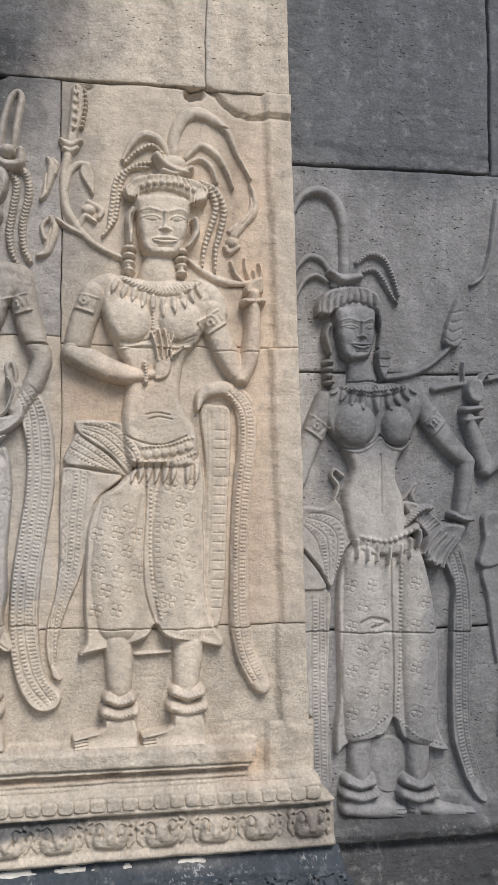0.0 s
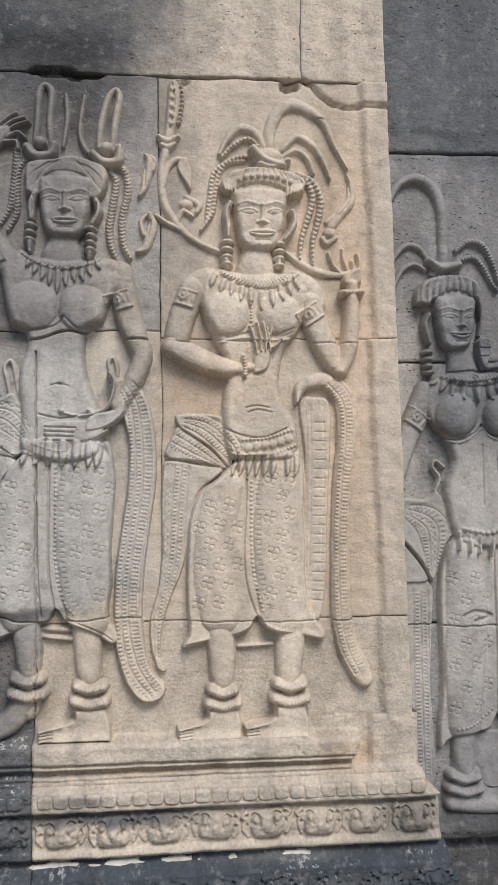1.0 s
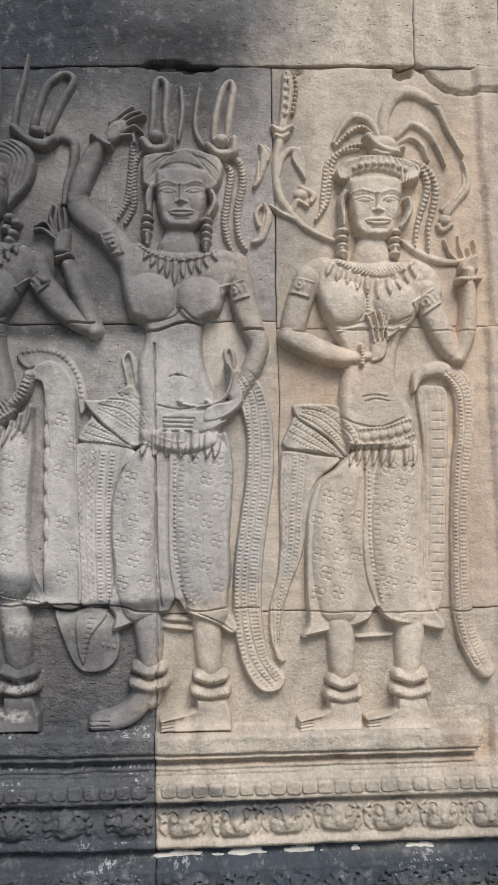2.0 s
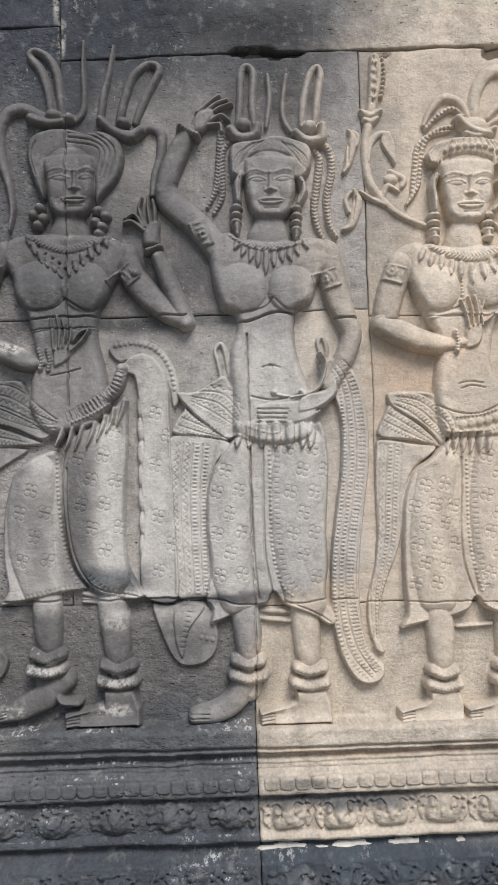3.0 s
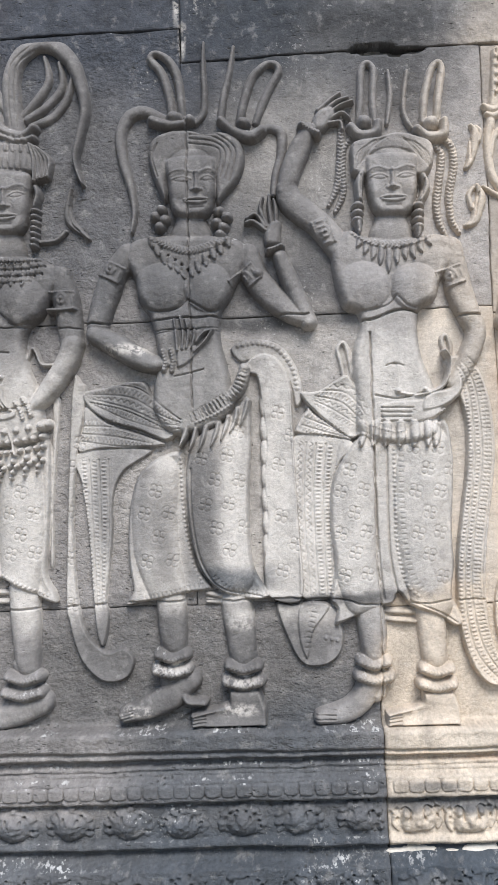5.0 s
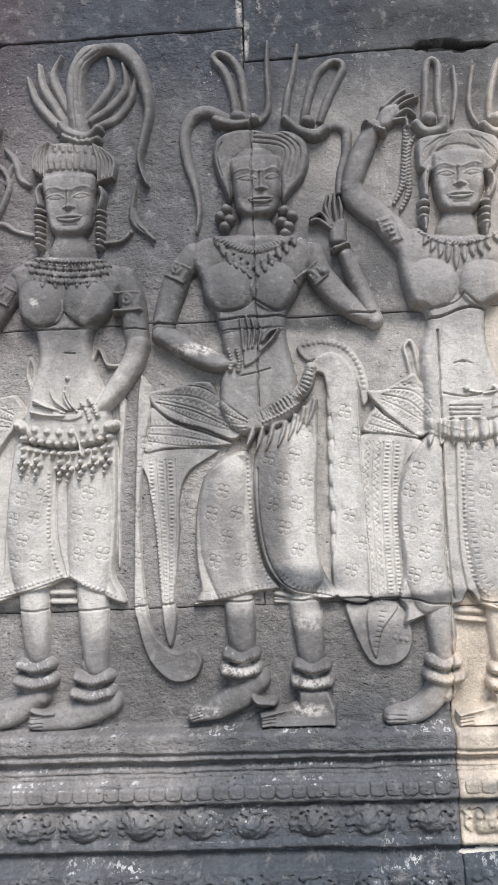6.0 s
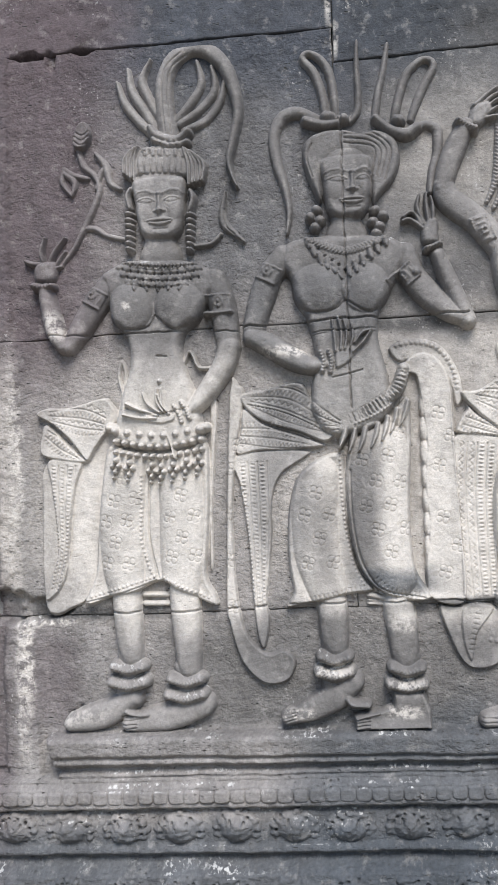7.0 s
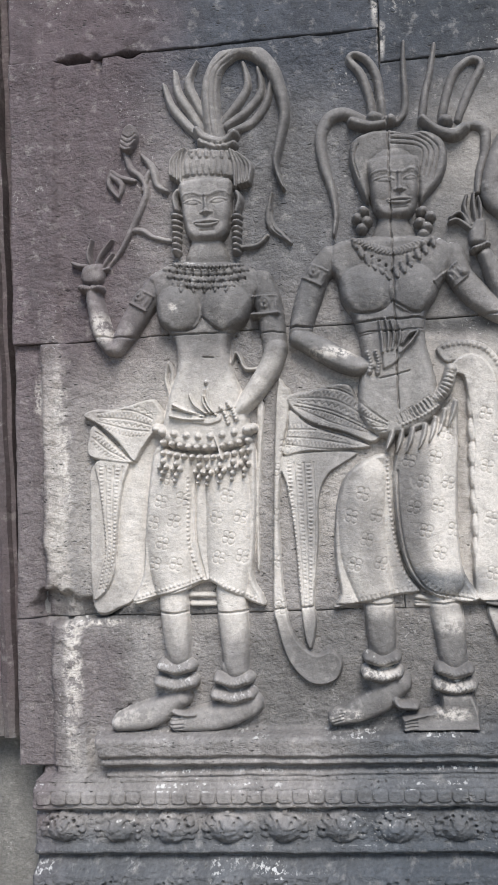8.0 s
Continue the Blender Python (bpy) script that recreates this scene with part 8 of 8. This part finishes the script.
def vine_beige():
    """A flowering vine."""
    r = Relief(559, 1894, 720, 2279, 1.4)
    r.plate([(596, 2266), (611, 2268), (618, 2244), (615, 2206), (608, 2177), (601, 2150), (585, 2154), (588, 2183), (591, 2217)], 16, edge=6)
    r.beads([(618, 2262), (621, 2228), (613, 2180)], 4.6, 9.0, 14, how="max")
    r.groove([(601, 2262), (606, 2230), (603, 2200), (596, 2172)], 3.2, 5)
    for q in range(5):
        r.blob(603 - 0.9 * q, 2250 - 17 * q, 6, 5.5, 5, "add", power=0.7)
    r.tube([(574, 2158, 5), (590, 2150, 10), (612, 2158, 5)], 17)
    r.tube([(580, 2142, 5), (593, 2138, 8), (605, 2144, 5)], 15)
    r.tube([(592, 2154, 10.7), (587, 2125, 8.6), (580, 2083, 8.6), (583, 2032, 8.6), (600, 1999, 8.6), (626, 1968, 7.5), (659, 1946, 6.4), (705, 1928, 5.4)], 12)
    r.tube([(584, 2061, 5.4), (591, 2094, 6.4), (606, 2112, 7.5), (624, 2112, 7.5)], 12)
    r.plate([(620, 2119), (635, 2103), (639, 2072), (636, 2050), (628, 2063), (615, 2083), (609, 2101)], 12, edge=4)
    r.tube([(609, 1990, 6.4), (620, 2012, 6.4), (640, 2001, 4.3)], 12)
    r.blob(627, 2025, 14.98, 11.77, 14)
    r.tube([(627, 2039, 6.4), (651, 2025, 7.5), (647, 2010, 5.4)], 11)
    r.tube([(567, 2003, 4.3), (587, 1990, 5.4), (613, 1977, 6.4)], 12)
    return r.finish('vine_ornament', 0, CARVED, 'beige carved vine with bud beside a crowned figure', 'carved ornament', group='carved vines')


def leaf_beige():
    """The stem and leaf behind the raised hand."""
    r = Relief(812, 1883, 996, 2095, 1.4)
    r.tube([(822, 1932, 5.4), (846, 1914, 7.5), (877, 1898, 8.6), (913, 1889, 8.6), (949, 1892, 6.4)], 13)
    r.tube([(946, 2089, 3.2), (954, 2062, 8.6), (950, 2033, 10.7), (929, 2008, 9.6), (913, 1985, 8.6)], 12)
    r.groove([(946, 2077), (950, 2039), (929, 2008)], 3, 4)
    r.blob(910, 1972, 13.91, 12.84, 14)
    r.tube([(896, 1961, 6.4), (903, 1952, 7.5), (921, 1963, 5.4)], 12)
    r.tube([(904, 1994, 5.4), (918, 2006, 6.4)], 8)
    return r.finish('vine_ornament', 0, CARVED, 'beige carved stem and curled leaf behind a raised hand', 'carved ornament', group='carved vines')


def bud_upper():
    """A small curled bud."""
    r = Relief(514, 1917, 589, 2131, 1.4)
    r.tube([(549, 2121, 4.3), (557, 2106, 8.6), (552, 2079, 9.6), (544, 2052, 6.4), (537, 2041, 4.3)], 13)
    r.tube([(558, 2119, 4.3), (566, 2110, 5.4), (563, 2092, 4.3)], 11)
    r.groove([(548, 2095), (546, 2057)], 3, 5)
    return r.finish('bud_ornament', 0, CARVED, 'grey carved curled bud between two crowned figures', 'carved ornament', group='carved buds')


def bud_lower():
    """A small curled bud."""
    r = Relief(514, 1917, 589, 2131, 1.4)
    r.tube([(555, 2006, 5.4), (562, 1986, 9.6), (555, 1960, 10.7), (547, 1939, 8.6), (532, 1931, 4.3)], 13)
    r.tube([(548, 2002, 4.3), (539, 1987, 5.4), (544, 1965, 5.4)], 11)
    r.groove([(558, 1992), (550, 1949)], 3, 5)
    return r.finish('bud_ornament', 0, CARVED, 'grey carved curled bud between two crowned figures', 'carved ornament', group='carved buds')


for carve in (figure_beige, figure_raised_arm, figure_heart_crown, figure_bead_belt, figure_in_recess, neighbour_in_recess, vine_beige, leaf_beige, bud_upper, bud_lower):
    carve()
